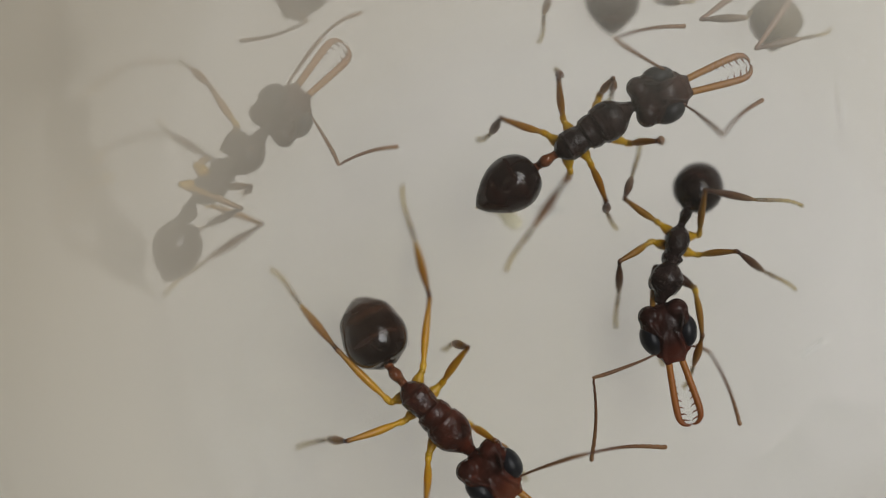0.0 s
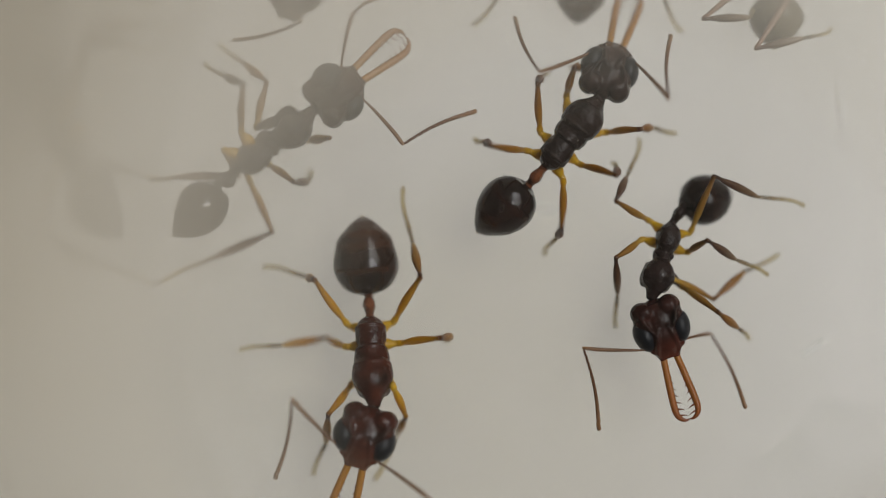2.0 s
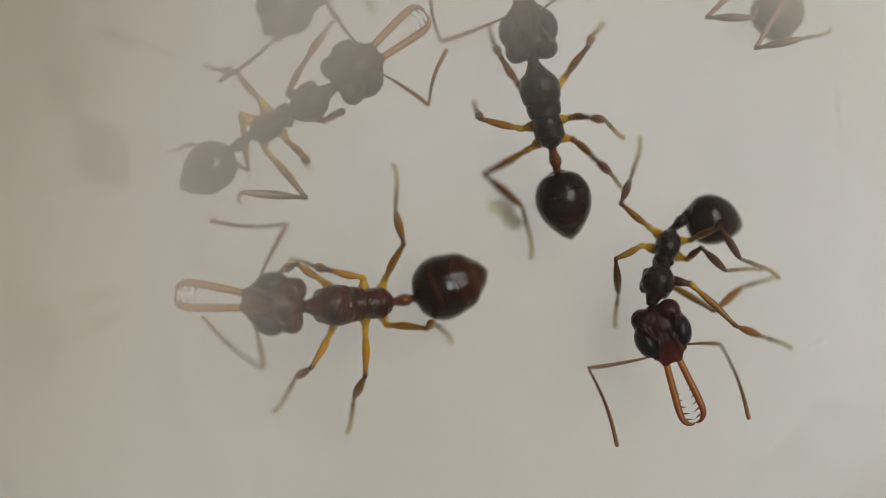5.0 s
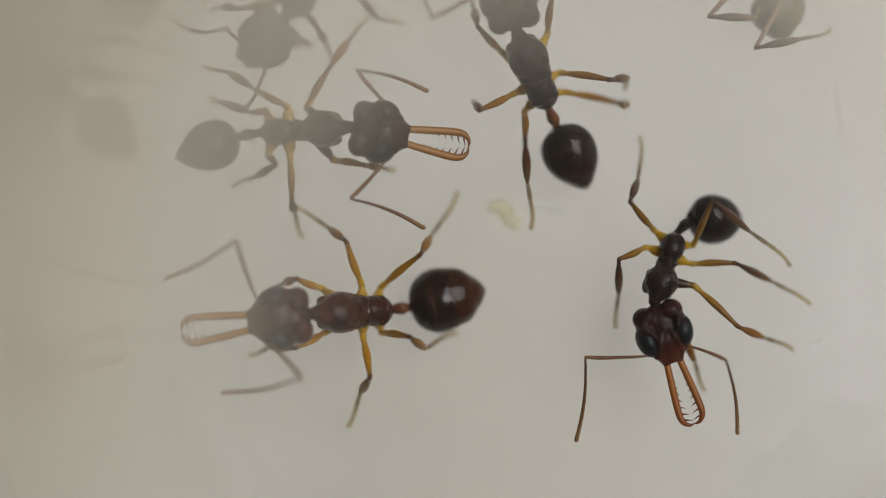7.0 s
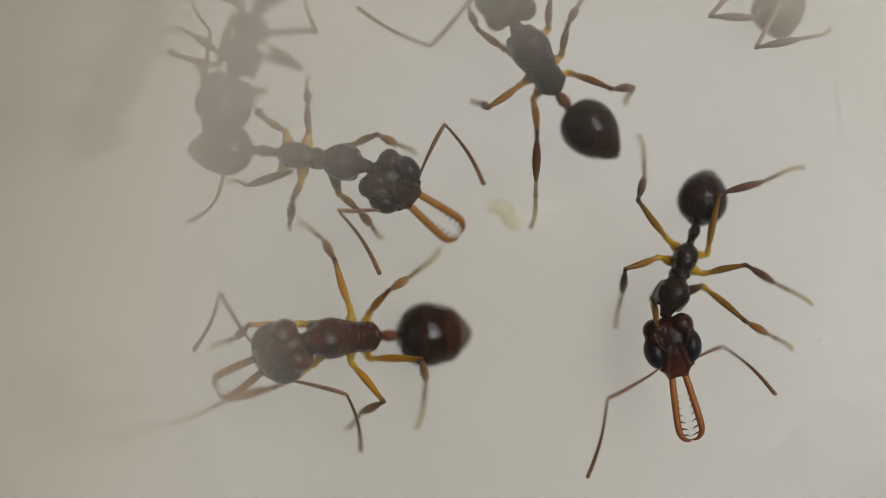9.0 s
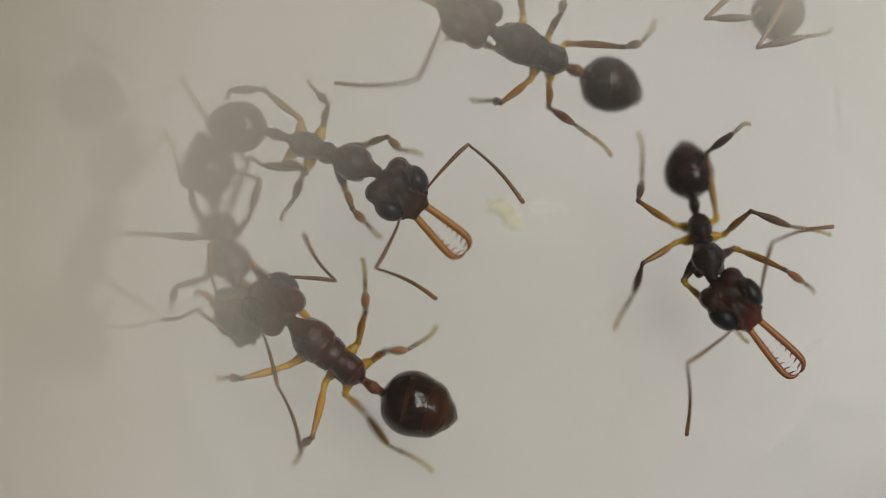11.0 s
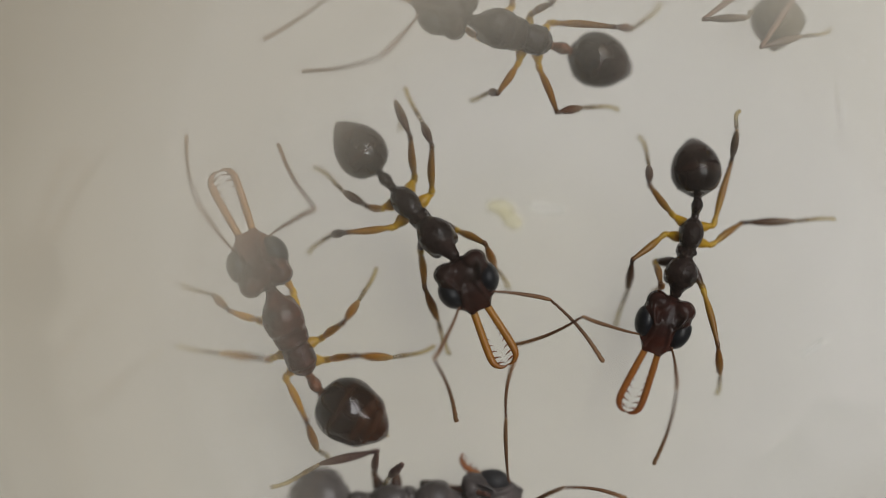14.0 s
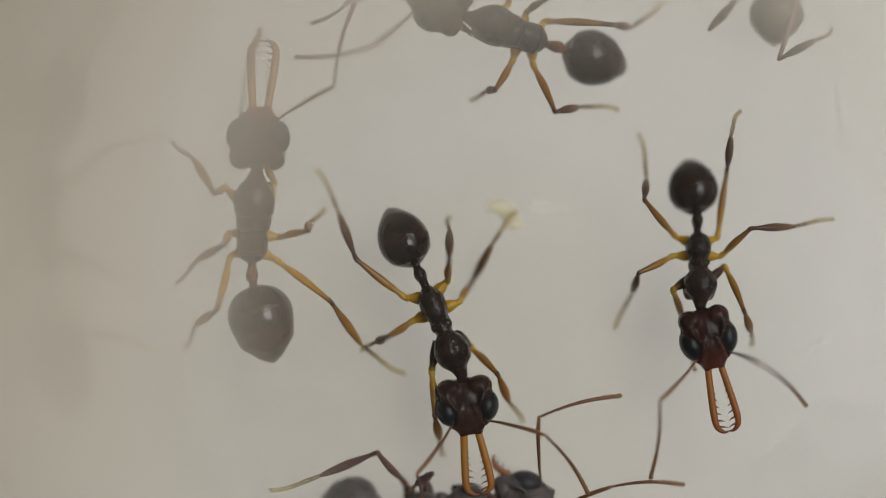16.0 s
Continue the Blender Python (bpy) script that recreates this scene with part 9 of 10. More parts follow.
    tr['hind_right'] = [(0, 5.75, 3.68, 1.51, 6.58, 3.87, 1.4, 7.33, 4.17, 0.59), (9, 5.8, 3.73, 1.23, 6.52, 3.83, 1.69, 7.26, 4.13, 0.86),
        (14, 5.82, 3.69, 1.6, 6.61, 3.92, 1.33, 7.35, 4.18, 0.5), (15, 5.99, 3.63, 1.29, 6.65, 3.79, 1.82, 7.25, 4.12, 0.91),
        (15.2, 6.07, 3.63, 1.77, 6.81, 3.81, 1.36, 7.35, 4.22, 0.44), (16, 6.2, 3.5, 1.32, 6.74, 3.78, 1.92, 7.25, 4.12, 0.95)]
    tr['feeler_left'] = [(0, 5.25, 8.33, 1.92, 4.44, 9.22, 1.38), (9, 5.15, 8.24, 2.46, 4.41, 9.11, 1.81), (14, 5.29, 8.34, 1.92, 4.48, 9.23, 1.4),
        (15, 5.13, 8.2, 2.45, 4.39, 9.07, 1.79), (15.2, 5.23, 8.27, 2.02, 4.42, 9.15, 1.48), (16, 5.2, 8.4, 1.97, 4.41, 9.27, 1.38)]
    tr['feeler_right'] = [(0, 6.95, 8.41, 1.83, 7.68, 9.31, 1.2), (9, 6.97, 8.41, 1.87, 7.7, 9.31, 1.24), (14, 6.98, 8.42, 1.88, 7.71, 9.31, 1.25),
        (15, 6.95, 8.4, 1.85, 7.68, 9.31, 1.22), (15.2, 6.96, 8.42, 1.77, 7.69, 9.33, 1.14), (16, 6.94, 8.51, 1.77, 7.66, 9.42, 1.14)]
    drive(ant_t, 1, tr, times)
    tr = {}
    tr['spine'] = [(0, 3.08, 6.93, 1.81, 3.19, 5.58, 0.79, 0), (1, 2.83, 6.93, 1.79, 2.87, 5.54, 0.81, 0),
        (2, 2.62, 7.08, 1.85, 2.66, 5.78, 0.75, 0), (3, 2.06, 7.23, 1.83, 1.92, 5.9, 0.77, 0), (4, 1.8, 7.7, 1.85, 1.54, 6.42, 0.75, 0),
        (6.5, 2.32, 7.83, 1.67, 0.8, 7.93, 0.93, 0), (16, 2.32, 7.83, 1.67, 0.8, 7.93, 0.93, 0)]
    tr['jaw'] = [(0, 3.17, 9.21, 1.81), (1, 2.86, 9.21, 1.79), (2, 2.75, 9.36, 1.85), (3, 2.23, 9.5, 1.83), (4, 2.33, 9.92, 1.85),
        (6.5, 4.6, 8.02, 1.67), (16, 4.6, 8.02, 1.67)]
    tr['tail'] = [(0, 3.22, 4.06, 0.19), (1, 2.81, 4.03, 0.19), (2, 2.55, 4.27, 0.21), (3, 1.71, 4.4, 0.22), (4, 1.28, 4.93, 0.22),
        (6.5, -0.74, 7.87, 0.33), (16, -0.74, 7.87, 0.33)]
    tr['fore_left'] = [(0, 2.78, 6.71, 0.86, 2.3, 7.37, 1.41, 1.91, 7.63, 0.76, 1.53, 7.94, 0.07),
        (1, 2.51, 6.71, 0.86, 2.05, 7.38, 1.41, 1.66, 7.65, 0.76, 1.3, 7.97, 0.06),
        (2, 2.3, 6.9, 0.88, 1.83, 7.58, 1.41, 1.45, 7.85, 0.76, 1.09, 8.17, 0.06),
        (3, 1.68, 7.07, 0.87, 1.29, 7.79, 1.41, 0.94, 8.1, 0.76, 0.63, 8.46, 0.05),
        (4, 1.4, 7.59, 0.88, 1.06, 8.34, 1.41, 0.73, 8.68, 0.76, 0.46, 9.05, 0.05),
        (6.5, 1.98, 8.34, 0.87, 2.57, 8.91, 1.41, 2.83, 9.29, 0.75, 3.19, 9.56, 0.03),
        (16, 1.98, 8.34, 0.87, 2.57, 8.91, 1.41, 2.83, 9.29, 0.75, 3.19, 9.56, 0.03)]
    tr['fore_right'] = [(0, 3.53, 6.72, 0.89, 4.04, 7.38, 1.41, 4.42, 7.64, 0.75, 4.73, 7.97, 0.03),
        (1, 3.26, 6.7, 0.88, 3.79, 7.34, 1.41, 4.17, 7.59, 0.75, 4.5, 7.9, 0.03),
        (2, 3.05, 6.89, 0.89, 3.58, 7.53, 1.41, 3.96, 7.78, 0.76, 4.29, 8.09, 0.04),
        (3, 2.43, 6.98, 0.88, 3.01, 7.57, 1.41, 3.43, 7.77, 0.76, 3.8, 8.05, 0.04),
        (4, 2.14, 7.44, 0.89, 2.76, 7.99, 1.41, 3.19, 8.17, 0.76, 3.59, 8.41, 0.04),
        (6.5, 2.01, 7.59, 0.8, 2.67, 7.18, 1.39, 2.96, 6.78, 0.76, 3.34, 6.35, 0.13),
        (16, 2.01, 7.59, 0.8, 2.67, 7.18, 1.39, 2.96, 6.78, 0.76, 3.34, 6.35, 0.13)]
    tr['mid_left'] = [(0, 1.98, 6.22, 1.61, 1.55, 6.14, 0.89, 0.94, 5.91, 0.26), (1, 1.69, 6.24, 1.61, 1.26, 6.17, 0.89, 0.65, 5.97, 0.26),
        (2, 1.48, 6.45, 1.6, 1.05, 6.39, 0.87, 0.45, 6.17, 0.24), (3, 0.83, 6.7, 1.6, 0.39, 6.68, 0.87, -0.22, 6.53, 0.23),
        (4, 0.51, 7.29, 1.6, 0.08, 7.3, 0.86, -0.53, 7.18, 0.22), (6.5, 1.43, 9.15, 1.58, 1.35, 9.54, 0.82, 1.16, 10.03, 0.1),
        (16, 1.43, 9.15, 1.57, 1.35, 9.54, 0.82, 1.16, 10.03, 0.09)]
    tr['mid_right'] = [(0, 4.36, 6.24, 1.58, 4.77, 6.17, 0.84, 5.31, 5.95, 0.16), (1, 4.06, 6.19, 1.59, 4.48, 6.1, 0.85, 5.01, 5.86, 0.17),
        (2, 3.85, 6.38, 1.59, 4.27, 6.29, 0.85, 4.8, 6.05, 0.17), (3, 3.17, 6.4, 1.59, 3.58, 6.26, 0.86, 4.1, 5.96, 0.19),
        (4, 2.83, 6.81, 1.59, 3.24, 6.64, 0.87, 3.74, 6.31, 0.2), (6.5, 1.55, 6.76, 1.66, 1.51, 6.3, 0.94, 1.38, 5.63, 0.35),
        (16, 1.55, 6.76, 1.66, 1.51, 6.3, 0.94, 1.38, 5.63, 0.35)]
    tr['hind_left'] = [(0, 2.03, 4.81, 0.3, 1.87, 4.37, 1.16, 1.81, 3.94, 0.28), (1, 1.82, 4.73, 0.31, 1.81, 4.26, 1.17, 1.74, 3.94, 0.25),
        (2, 1.57, 5.35, 1.45, 1.11, 4.84, 0.75, 0.58, 4.3, 0.13), (3, 0.79, 5.6, 1.47, 0.29, 5.15, 0.76, -0.27, 4.64, 0.13),
        (4, 0.41, 6.2, 1.45, -0.12, 5.78, 0.74, -0.71, 5.3, 0.11), (6.5, 0.31, 8.98, 1.56, -0.19, 9.36, 0.81, -0.73, 9.74, 0.09),
        (16, 0.31, 8.98, 1.56, -0.19, 9.36, 0.81, -0.73, 9.74, 0.09)]
    tr['hind_right'] = [(0, 4.08, 4.69, 0.41, 4.38, 4.54, 1.33, 4.77, 4.77, 0.46), (1, 3.52, 4.58, 0.3, 4.04, 4.6, 1.13, 4.47, 4.89, 0.3),
        (2, 3.72, 5.3, 1.42, 4.13, 4.76, 0.71, 4.57, 4.18, 0.05), (3, 2.93, 5.32, 1.45, 3.29, 4.76, 0.73, 3.68, 4.13, 0.09),
        (4, 2.5, 5.77, 1.44, 2.83, 5.17, 0.73, 3.18, 4.5, 0.11), (6.5, 0.41, 6.81, 1.63, -0.04, 6.34, 0.9, -0.51, 5.73, 0.28),
        (16, 0.41, 6.81, 1.63, -0.04, 6.34, 0.9, -0.51, 5.73, 0.29)]
    tr['feeler_left'] = [(0, 2.2, 8.42, 2.92, 1.49, 9.38, 1.93), (1, 2, 8.42, 2.93, 1.32, 9.41, 1.95), (2, 1.8, 8.61, 2.95, 1.12, 9.6, 1.97),
        (3, 1.41, 8.8, 2.99, 0.81, 9.85, 2.02), (4, 1.28, 9.31, 2.99, 0.76, 10.4, 2.02), (6.5, 3.83, 8.63, 2.84, 4.71, 9.49, 1.88),
        (16, 3.83, 8.63, 2.84, 4.71, 9.49, 1.88)]
    tr['feeler_right'] = [(0, 3.85, 8.4, 3.01, 4.61, 9.37, 2.06), (1, 3.66, 8.38, 2.96, 4.45, 9.3, 2), (2, 3.45, 8.54, 3.03, 4.24, 9.48, 2.07),
        (3, 3.06, 8.59, 2.97, 3.93, 9.44, 2.01), (4, 2.91, 8.96, 3.02, 3.82, 9.76, 2.05), (6.5, 3.92, 7, 2.71, 4.9, 6.38, 1.67),
        (16, 3.93, 7, 2.71, 4.9, 6.38, 1.67)]
    drive(ant_f, 1, tr, times)
    tr = {}
    tr['spine'] = [(0, -2.55, 5.43, 0.76, -2.11, 6.97, 0.24, 0), (2, -2.64, 5.43, 0.74, -2.16, 6.97, 0.26, 0),
        (3, -2.7, 5.42, 0.67, -2.22, 7, 0.33, 0), (4, -2.69, 5.4, 0.68, -2.21, 6.97, 0.32, -30), (6.5, -2.84, 4.41, 0.58, -2.13, 5.83, 0.02, -65),
        (7.5, -3.17, 4.18, 0.55, -2.72, 5.68, -0.05, -65), (8.5, -3.62, 3.04, 0.78, -3.39, 4.32, -0.28, -70),
        (9.2, -3.98, 3.11, 0.79, -3.67, 4.36, -0.29, -70), (11.5, -3.74, -1.82, 0.6, -4.44, -0.46, -0.09, -70),
        (12, -2.91, -3.33, 0.35, -3.91, -2, 0.16, -60), (12.5, -1.79, -4.14, 0.25, -3.21, -3.25, 0.25, -45),
        (13, -0.86, -4.43, 0.8, -2.45, -3.9, 0.8, -40)]
    tr['spine'] += [(13.5, 0.05, -4.7, 0.8, -1.62, -4.47, 0.8, 0), (14, 0.33, -4.66, 0.8, -1.35, -4.65, 0.8, 0),
        (14.5, 0.73, -4.65, 0.8, -0.94, -4.78, 0.8, 0), (15.2, 0.83, -4.65, 0.8, -0.85, -4.78, 0.8, 0), (16, 0.93, -4.69, 0.8, -0.74, -4.82, 0.8, 0)]
    tr['jaw'] = [(0, -3.14, 3.17, 0.51), (2, -3.25, 3.17, 0.5), (3, -3.33, 3.18, 0.38), (4, -3.28, 3.14, 0.39), (6.5, -4.54, 2.79, 0.58),
        (7.5, -4.64, 2.35, 0.55), (8.5, -5.02, 1.15, 0.78), (9.2, -4.6, 0.84, 0.79), (11.5, -3.04, -4.06, 0.6), (12, -1.73, -5.36, 0.22),
        (12.5, 0.35, -5.1, 0.25), (13, 1.46, -4.82, 0.8), (13.5, 2.37, -5.03, 0.8), (14, 2.68, -4.68, 0.8), (14.5, 3.08, -4.62, 0.8),
        (15.2, 3.17, -4.65, 0.8), (16, 3.28, -4.7, 0.8)]
    tr['tail'] = [(0, -0.91, 8.1, 0.27), (2, -0.93, 8.08, 0.27), (3, -0.94, 8.07, 0.26), (4, -0.97, 8.05, 0.25), (6.5, -1.23, 7.24, 0.18),
        (7.5, -2.06, 7.19, 0.23), (8.5, -2.99, 5.81, 0.13), (9.2, -3.19, 5.79, 0.17), (11.5, -4.94, 1.08, 0.23), (12, -5.1, -0.75, 0.23),
        (12.5, -4.54, -2.16, 0.24), (13, -4.07, -3.36, 0.46), (13.5, -3.28, -4.46, 0.25), (14, -2.99, -4.71, 0.19), (14.5, -2.58, -4.89, 0.19),
        (15.2, -2.48, -4.83, 0.18), (16, -2.38, -4.85, 0.2)]
    tr['fore_left'] = [(0, -1.86, 5.58, 0.32, -1.56, 5.96, 1.41, -1.33, 6.05, 0.75, -1.13, 6.08, 0.02),
        (2, -1.89, 5.63, 0.31, -1.56, 5.96, 1.41, -1.33, 6.05, 0.75, -1.13, 6.08, 0.02),
        (3, -1.94, 5.67, 0.31, -1.56, 5.96, 1.41, -1.33, 6.05, 0.75, -1.13, 6.08, 0.02),
        (4, -2.02, 5.73, 0.32, -1.57, 5.96, 1.4, -1.33, 6.05, 0.74, -1.13, 6.08, 0.02),
        (6.5, -2.42, 4.55, 0.06, -2.21, 3.73, 0.9, -1.98, 3.21, 0.48, -1.83, 2.61, 0.06),
        (7.5, -2.88, 4.38, 0.29, -2.49, 4.55, 1.41, -2.53, 4.75, 0.73, -2.54, 4.91, 0),
        (8.5, -3.34, 3.12, 0.34, -3.02, 3.42, 1.45, -3.07, 3.56, 0.76, -3.08, 3.71, 0.02)]
    tr['fore_left'] += [(9.2, -3.66, 3.17, 0.27, -3.72, 3.36, 1.44, -3.81, 3.48, 0.75, -3.84, 3.61, 0.01),
        (11.5, -3.64, -1.43, 0.26, -2.96, -1.67, 1.21, -2.62, -2.04, 0.71, -2.66, -2.18, -0.03),
        (12, -2.88, -2.86, 0.06, -2.06, -2.99, 0.92, -1.48, -2.96, 0.51, -0.91, -3.04, 0.03),
        (12.5, -1.92, -3.63, 0.04, -1.12, -3.48, 0.92, -0.6, -3.26, 0.49, -0.03, -3.11, 0.03),
        (13, -1.03, -4.11, 0.39, -0.26, -4.14, 1.29, 0.05, -4.31, 0.68, 0.39, -4.43, 0.02),
        (13.5, -0.14, -4.48, 0.46, 0.8, -4.58, 1.18, 1.14, -4.8, 0.6, 1.58, -5.03, 0.03),
        (14, 0.04, -4.51, 0.31, 0.8, -4.53, 1.23, 1.13, -4.77, 0.66, 1.57, -5.01, 0.1)]
    tr['fore_left'] += [(14.5, 0.5, -4.51, 0.45, 1.14, -4.77, 1.42, 1.39, -4.93, 0.78, 1.58, -5.02, 0.06),
        (15.2, 0.58, -4.52, 0.41, 1.14, -4.77, 1.44, 1.39, -4.93, 0.79, 1.58, -5.02, 0.07),
        (16, 0.67, -4.54, 0.36, 1.14, -4.77, 1.43, 1.39, -4.93, 0.79, 1.58, -5.02, 0.06)]
    tr['fore_right'] = [(0, -3.05, 5.91, 0.28, -3.39, 6.17, 1.39, -3.65, 6.32, 0.75, -3.84, 6.41, 0.02),
        (2, -3.11, 5.9, 0.26, -3.39, 6.17, 1.39, -3.66, 6.33, 0.75, -3.84, 6.41, 0.02),
        (3, -3.15, 5.87, 0.26, -3.39, 6.17, 1.38, -3.66, 6.33, 0.75, -3.84, 6.41, 0.02),
        (4, -3.15, 5.87, 0.25, -3.39, 6.17, 1.38, -3.66, 6.33, 0.74, -3.84, 6.41, 0.02),
        (6.5, -3.07, 4.76, 0.38, -3.73, 4.78, 1.38, -3.98, 4.98, 0.74, -4.16, 5.11, 0.03),
        (7.5, -3.49, 4.54, 0.2, -3.89, 4.07, 1.22, -4.36, 4.12, 0.7, -4.7, 4.01, 0.04),
        (8.5, -4.16, 3.44, 0.3, -4.7, 3.5, 1.36, -5.02, 3.6, 0.74, -5.25, 3.64, 0.02)]
    tr['fore_right'] += [(9.2, -4.29, 3.32, 0.39, -4.91, 3.36, 1.41, -5.12, 3.53, 0.76, -5.25, 3.64, 0.03),
        (11.5, -4.46, -1.71, 0.18, -4.83, -1.94, 1.29, -5.01, -2.31, 0.71, -5.14, -2.59, 0.03),
        (12, -3.83, -3.31, 0.18, -4.17, -3.57, 1.29, -4.54, -3.73, 0.71, -4.81, -3.84, 0.02),
        (12.5, -2.35, -4.48, 0.28, -2.53, -4.64, 1.45, -2.59, -4.77, 0.76, -2.66, -4.88, 0.02),
        (13, -1.4, -4.72, 0.4, -0.94, -5.38, 1.28, -0.78, -5.81, 0.75, -0.49, -6.2, 0.18),
        (13.5, -0.4, -5.11, 0.32, 0.15, -5.65, 1.24, 0.39, -6.05, 0.7, 0.75, -6.38, 0.13),
        (14, -0.06, -5.13, 0.31, 0.55, -5.59, 1.23, 0.85, -5.96, 0.7, 1.24, -6.24, 0.13)]
    tr['fore_right'] += [(14.5, 0.38, -5.15, 0.31, 1.03, -5.56, 1.23, 1.35, -5.9, 0.7, 1.77, -6.15, 0.13),
        (15.2, 0.47, -5.15, 0.31, 1.12, -5.56, 1.22, 1.44, -5.9, 0.69, 1.87, -6.15, 0.13),
        (16, 0.58, -5.19, 0.31, 1.22, -5.6, 1.23, 1.55, -5.94, 0.7, 1.97, -6.18, 0.13)]
    tr['mid_left'] = [(0, -1.12, 5.95, 1.15, -0.64, 5.82, 0.59, 0, 5.68, 0.14), (2, -1.19, 5.93, 1.15, -0.72, 5.79, 0.59, -0.08, 5.64, 0.14),
        (3, -1.26, 5.92, 1.16, -0.79, 5.76, 0.6, -0.15, 5.61, 0.16), (4, -1.29, 5.98, 0.89, -0.81, 5.83, 0.33, -0.1, 5.65, 0.02),
        (6.5, -1.42, 4.72, 0.22, -0.88, 4.33, 0.56, -0.26, 4.1, 0.11), (7.5, -2.02, 5.05, 0.53, -1.75, 4.4, 0.8, -1.69, 4.66, 0.05),
        (8.5, -2.45, 3.93, 0.15, -2.79, 4.28, 0.72, -3.09, 4.46, 0.01), (9.2, -2.8, 3.23, 0.03, -3.43, 3.63, 0.03, -4.03, 4.16, 0.03),
        (11.5, -3.77, -0.34, 0.57, -3.34, 0.22, 0.82, -3.7, 0.65, 0.25)]
    tr['mid_left'] += [(12, -2.55, -1.91, 0.25, -2.05, -1.48, 0.61, -1.64, -0.99, 0.14),
        (12.5, -1.97, -2.65, 0.48, -1.65, -2.02, 0.75, -1.46, -1.47, 0.21), (13, -1.1, -3.88, 1.25, -0.79, -3.52, 0.67, -1.17, -3.58, -0.03),
        (13.5, -1.32, -3.91, 1.8, -1.71, -3.92, 1.16, -1.96, -3.84, 0.41), (14, -0.75, -3.92, 1.8, -0.99, -4.21, 1.15, -1.22, -4.57, 0.48),
        (14.5, -0.39, -3.99, 1.79, -0.83, -4.2, 1.23, -1, -4.42, 0.48), (15.2, -0.26, -3.99, 1.79, -0.5, -4.32, 1.16, -0.73, -4.68, 0.49),
        (16, -0.2, -4.08, 1.81, -0.5, -4.36, 1.18, -0.73, -4.68, 0.49)]
    tr['mid_right'] = [(0, -3.45, 6.63, 1.18, -3.88, 6.75, 0.58, -4.39, 6.99, 0.02), (2, -3.52, 6.65, 1.18, -3.94, 6.79, 0.58, -4.45, 7.03, 0.02),
        (3, -3.57, 6.68, 1.2, -3.99, 6.83, 0.6, -4.48, 7.07, 0.02), (4, -3.58, 6.59, 1.45, -3.97, 6.72, 0.82, -4.45, 6.96, 0.24),
        (6.5, -3.47, 5.74, 1.4, -3.82, 5.97, 0.78, -4.22, 6.32, 0.19), (7.5, -4.02, 5.38, 1.33, -4.41, 5.54, 0.72, -4.88, 5.82, 0.13),
        (8.5, -4.16, 3.08, 0.23, -4.52, 2.58, 0.66, -5.1, 2.29, 0.19), (9.2, -4.12, 3.75, 1.39, -4.61, 4.16, 1, -5.06, 4.55, 0.46),
        (11.5, -4.32, -0.99, 1.63, -5.06, -1.09, 1.63, -5.81, -1.19, 1.38)]
    tr['mid_right'] += [(12, -4.06, -2.95, 1.69, -4.42, -3.19, 1.08, -4.75, -3.42, 0.39),
        (12.5, -2.8, -3.96, 1.64, -2.97, -4.1, 0.93, -3.07, -4.21, 0.15), (13, -2.12, -5.26, 1.93, -2.3, -5.59, 1.28, -2.59, -6.03, 0.68),
        (13.5, -1.05, -5.78, 1.54, -1.16, -6.18, 0.91, -1.37, -6.67, 0.32), (14, -0.61, -5.88, 1.54, -0.68, -6.28, 0.91, -0.82, -6.8, 0.32),
        (14.5, -0.12, -5.94, 1.54, -0.14, -6.34, 0.91, -0.25, -6.87, 0.33), (15.2, -0.02, -5.94, 1.55, -0.04, -6.34, 0.91, -0.15, -6.87, 0.33),
        (16, 0.09, -5.98, 1.54, 0.06, -6.38, 0.91, -0.05, -6.91, 0.33)]
    tr['hind_left'] = [(0, -0.93, 7.07, 1.26, -0.52, 7.48, 0.22, 0.46, 7.68, 0.01), (2, -0.98, 7.03, 1.28, -0.56, 7.44, 0.24, 0.41, 7.63, 0.01),
        (3, -1.03, 7.01, 1.36, -0.57, 7.39, 0.33, 0.38, 7.59, 0), (4, -1.02, 7.11, 1.01, -0.51, 7.51, 0.01, 0.29, 7.46, 0.64),
        (6.5, -0.9, 5.82, 0.23, -0.11, 5.73, 1.12, 0.51, 5.88, 0.32), (7.5, -1.49, 5.9, 0.12, -0.73, 5.93, 1.04, -0.13, 6.17, 0.26),
        (8.5, -2.24, 4.52, 0, -2.18, 5.08, 1.05, -2.31, 5.61, 0.19), (9.2, -2.59, 3.99, 0.25, -2.44, 3.67, 1.39, -2.68, 4.43, 0.75),
        (11.5, -4.05, 0.67, 0, -4.65, 1.7, 0.04, -5.23, 2.54, 0.07)]
    tr['hind_left'] += [(12, -3.72, -1.34, 0.99, -3.42, -0.84, -0.04, -3.53, -0.5, 0.91),
        (12.5, -2.99, -2.71, 1.23, -3.38, -1.99, 2.1, -3.6, -2.09, 1.11), (13, -2.4, -2.78, 1.51, -3.5, -2.98, 1.09, -4.5, -3.09, 0.93),
        (13.5, -2.24, -3.11, 1.47, -3.41, -3.15, 1.21, -4.42, -3.1, 1.12), (14, -1.19, -3.65, 1.95, -2.25, -3.94, 1.49, -3.16, -4.38, 1.38),
        (14.5, -1.24, -3.56, 1.81, -2.26, -4.08, 1.45, -3.2, -4.44, 1.29), (15.2, -1.22, -3.64, 1.83, -2.25, -4.12, 1.46, -3.2, -4.44, 1.3),
        (16, -1.2, -3.69, 1.81, -2.24, -4.16, 1.45, -3.2, -4.45, 1.29)]
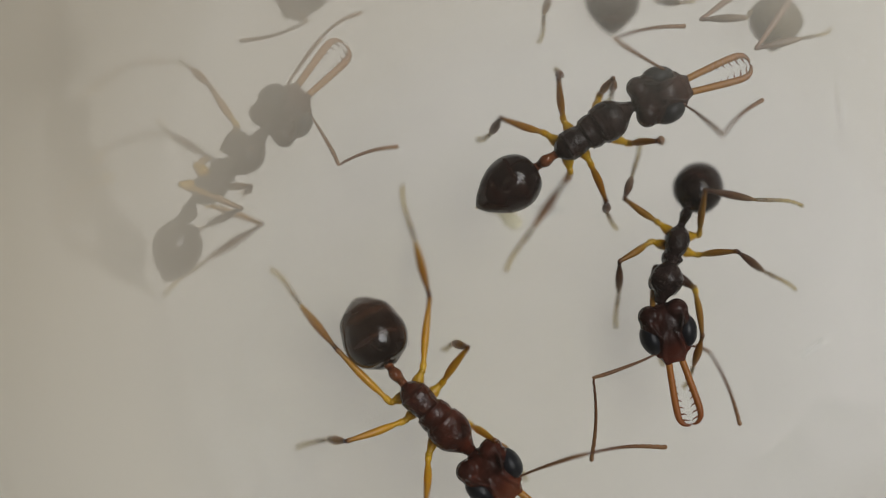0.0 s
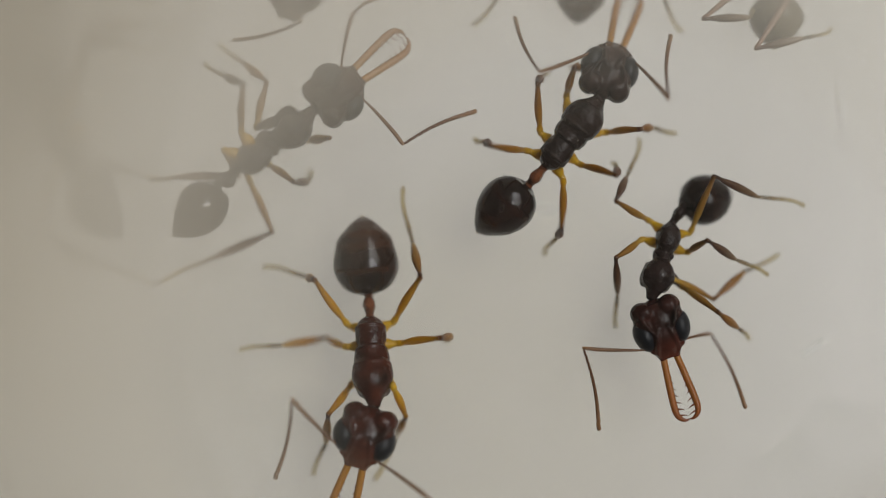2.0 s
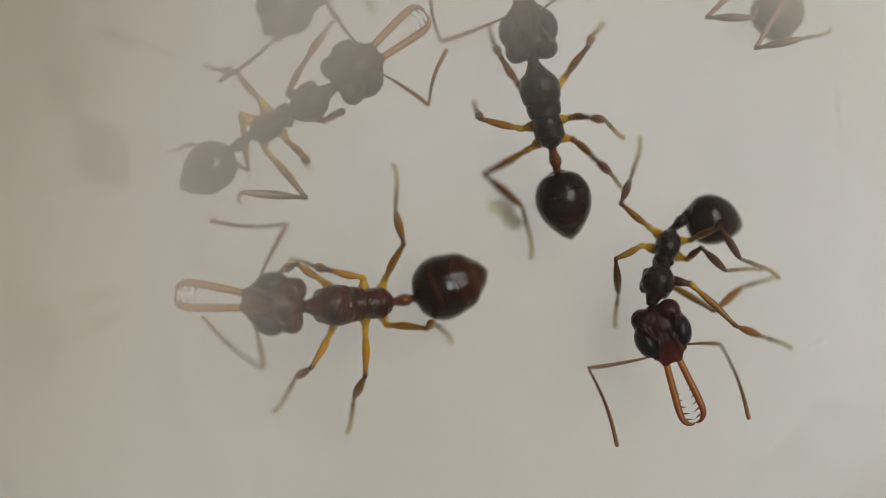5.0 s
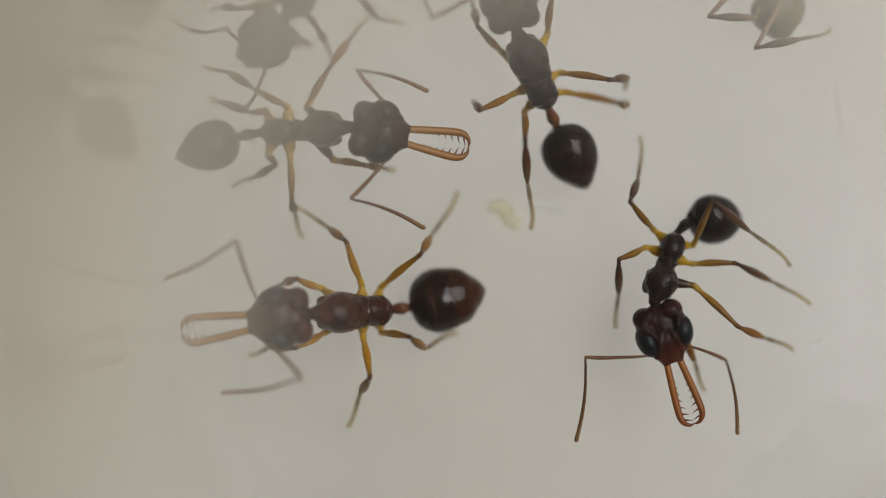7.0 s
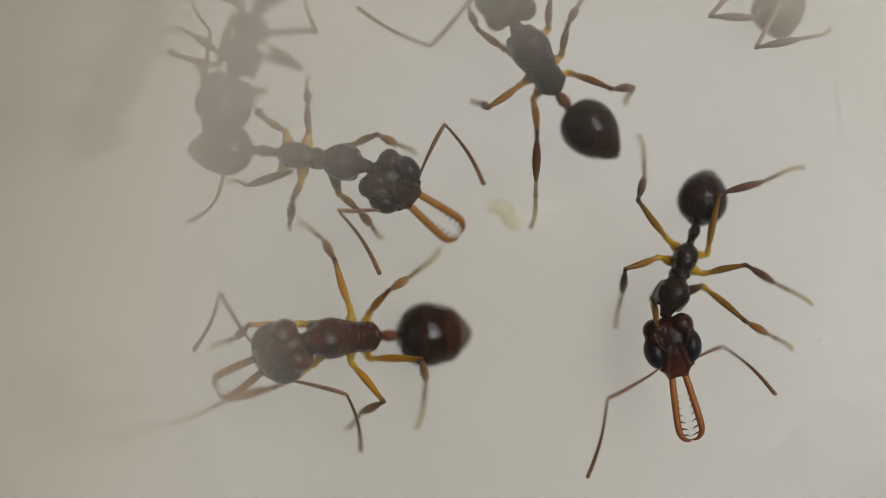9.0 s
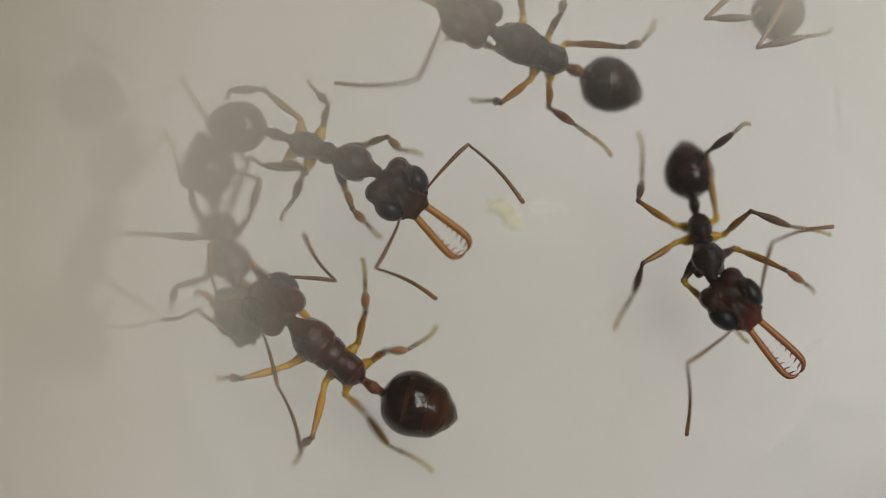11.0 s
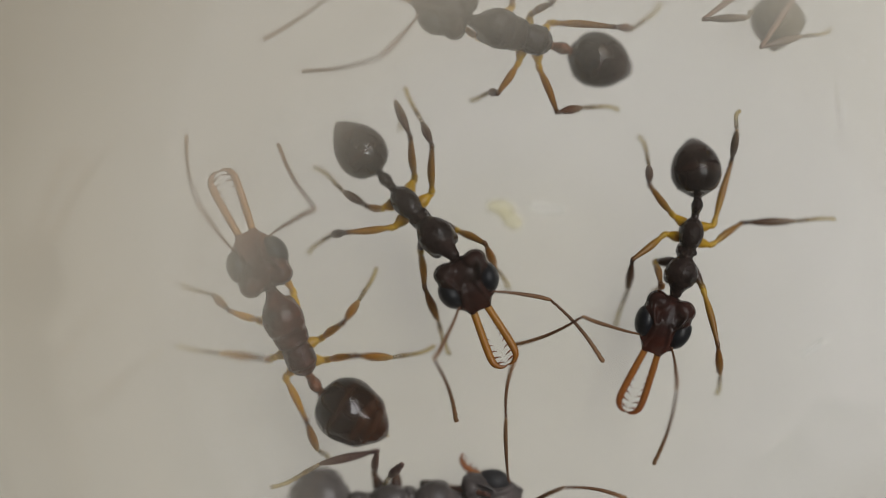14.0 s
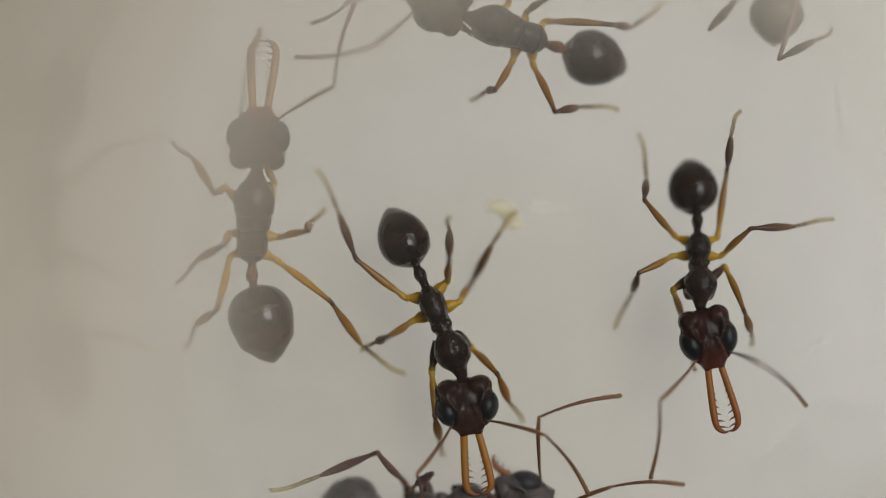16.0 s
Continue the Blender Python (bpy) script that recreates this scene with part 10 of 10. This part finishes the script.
    tr['hind_right'] = [(0, -2.97, 7.59, 1.34, -3.18, 8.17, 0.32, -3.72, 8.96, -0.05), (2, -3.01, 7.59, 1.37, -3.22, 8.21, 0.38, -3.73, 8.98, -0.06),
        (3, -3.03, 7.57, 1.47, -3.3, 8.32, 0.58, -3.72, 8.99, -0.07), (4, -3.08, 7.58, 1.69, -3.39, 8.25, 0.75, -3.72, 8.85, 0),
        (6.5, -2.76, 6.6, 1.64, -2.92, 7.33, 0.72, -3.11, 8.02, -0.01), (7.5, -3.46, 6.32, 1.59, -3.75, 7.03, 0.67, -4.06, 7.69, -0.03),
        (8.5, -4.13, 5.1, 1.3, -4.39, 5.58, 0.24, -4.8, 6.47, -0.03), (9.2, -3.85, 4.26, 1.43, -4.26, 4.55, 0.35, -5.16, 4.82, -0.03),
        (11.5, -4.7, 0.19, 1.51, -5.17, 0.5, 0.46, -5.38, 1.38, 0)]
    tr['hind_right'] += [(12, -3.9, -0.8, 0.55, -5.02, -0.44, 0.76, -5.65, -0.11, 0.03),
        (12.5, -3.73, -3.35, 1.82, -4.24, -3.6, 0.77, -4.75, -4.1, 0.05), (13, -3.18, -4.03, 2.22, -3.66, -4.35, 1.17, -4.11, -4.71, 0.33),
        (13.5, -2.17, -5.45, 1.85, -2.75, -5.85, 0.89, -3.31, -6.24, 0.13), (14, -1.77, -5.69, 1.85, -2.29, -6.16, 0.88, -2.8, -6.61, 0.12),
        (14.5, -1.28, -5.85, 1.86, -1.75, -6.36, 0.89, -2.22, -6.85, 0.13), (15.2, -1.19, -5.85, 1.85, -1.66, -6.36, 0.89, -2.13, -6.86, 0.13),
        (16, -1.08, -5.89, 1.86, -1.56, -6.4, 0.89, -2.03, -6.89, 0.13)]
    tr['feeler_left'] = [(0, -1.67, 5.16, 1.99, -1.11, 6.43, 0.93), (2, -1.69, 5.18, 1.9, -1.12, 6.46, 0.86),
        (3, -1.7, 5.23, 1.71, -1.12, 6.51, 0.68), (4, -1.7, 5.24, 1.69, -1.12, 6.51, 0.65), (6.5, -3, 3.19, 2.1, -3.47, 2.78, 0.48),
        (7.5, -3.54, 2.79, 2.06, -4.15, 2.51, 0.46), (8.5, -3.96, 1.14, 2.02, -4.8, 1, 0.5), (9.2, -4.09, 0.77, 1.54, -4.77, 0.24, 0.03),
        (11.5, -2.62, -3.31, 1.89, -2.07, -4.68, 0.96), (12, -1.75, -3.72, 1.82, -1.3, -4.85, 0.57), (12.5, -0.39, -3.72, 1.74, 0.89, -3.32, 0.64),
        (13, 0.17, -4.09, 2.44, 0.83, -4.82, 1), (13.5, 0.98, -3.37, 2.03, 1.83, -2.72, 0.66), (14, 1.14, -3.09, 1.88, 1.37, -2.06, 0.5)]
    tr['feeler_left'] += [(14.5, 1.3, -2.94, 1.63, 1.88, -1.75, 0.5), (15.2, 1.45, -2.98, 1.7, 2.07, -1.72, 0.67),
        (16, 1.74, -3.06, 1.79, 3.32, -2.72, 1.14)]
    tr['feeler_right'] = [(0, -2.44, 4.08, 2.16, -3.78, 3.87, 1.07), (2, -2.54, 4.09, 2.15, -3.9, 3.88, 1.09),
        (3, -2.56, 3.85, 1.92, -4.07, 3.63, 1.09), (4, -2.43, 3.86, 1.98, -3.7, 2.71, 1.66), (6.5, -3.77, 4.01, 2.42, -4.64, 4.13, 0.92),
        (7.5, -3.92, 3.89, 2.37, -4.79, 4.06, 0.88), (8.5, -4.27, 4, 1.41, -4.97, 4.84, 0.05), (9.2, -4.27, 3.82, 1.53, -4.81, 4.59, 0.06),
        (11.5, -4.23, -2.54, 2.33, -5.24, -3.02, 1), (12, -3.25, -3.81, 1.96, -4, -4.6, 0.6), (12.5, -0.56, -4.53, 1.97, 0.17, -5.26, 0.56),
        (13, 0.17, -4.96, 2.59, 1.03, -5.58, 1.21), (13.5, 1.69, -4.85, 2.3, 2.75, -5.25, 0.97), (14, 2.17, -4.3, 2.04, 3.42, -4.66, 0.89)]
    tr['feeler_right'] += [(14.5, 3.07, -4.39, 1.4, 4.49, -4.73, 0.46), (15.2, 3.16, -4.24, 1.03, 4.67, -4.38, 0.16),
        (16, 3.06, -4.33, 1.72, 4.53, -4.42, 0.79)]
    drive(ant_d, 1.04, tr, times)


motions()
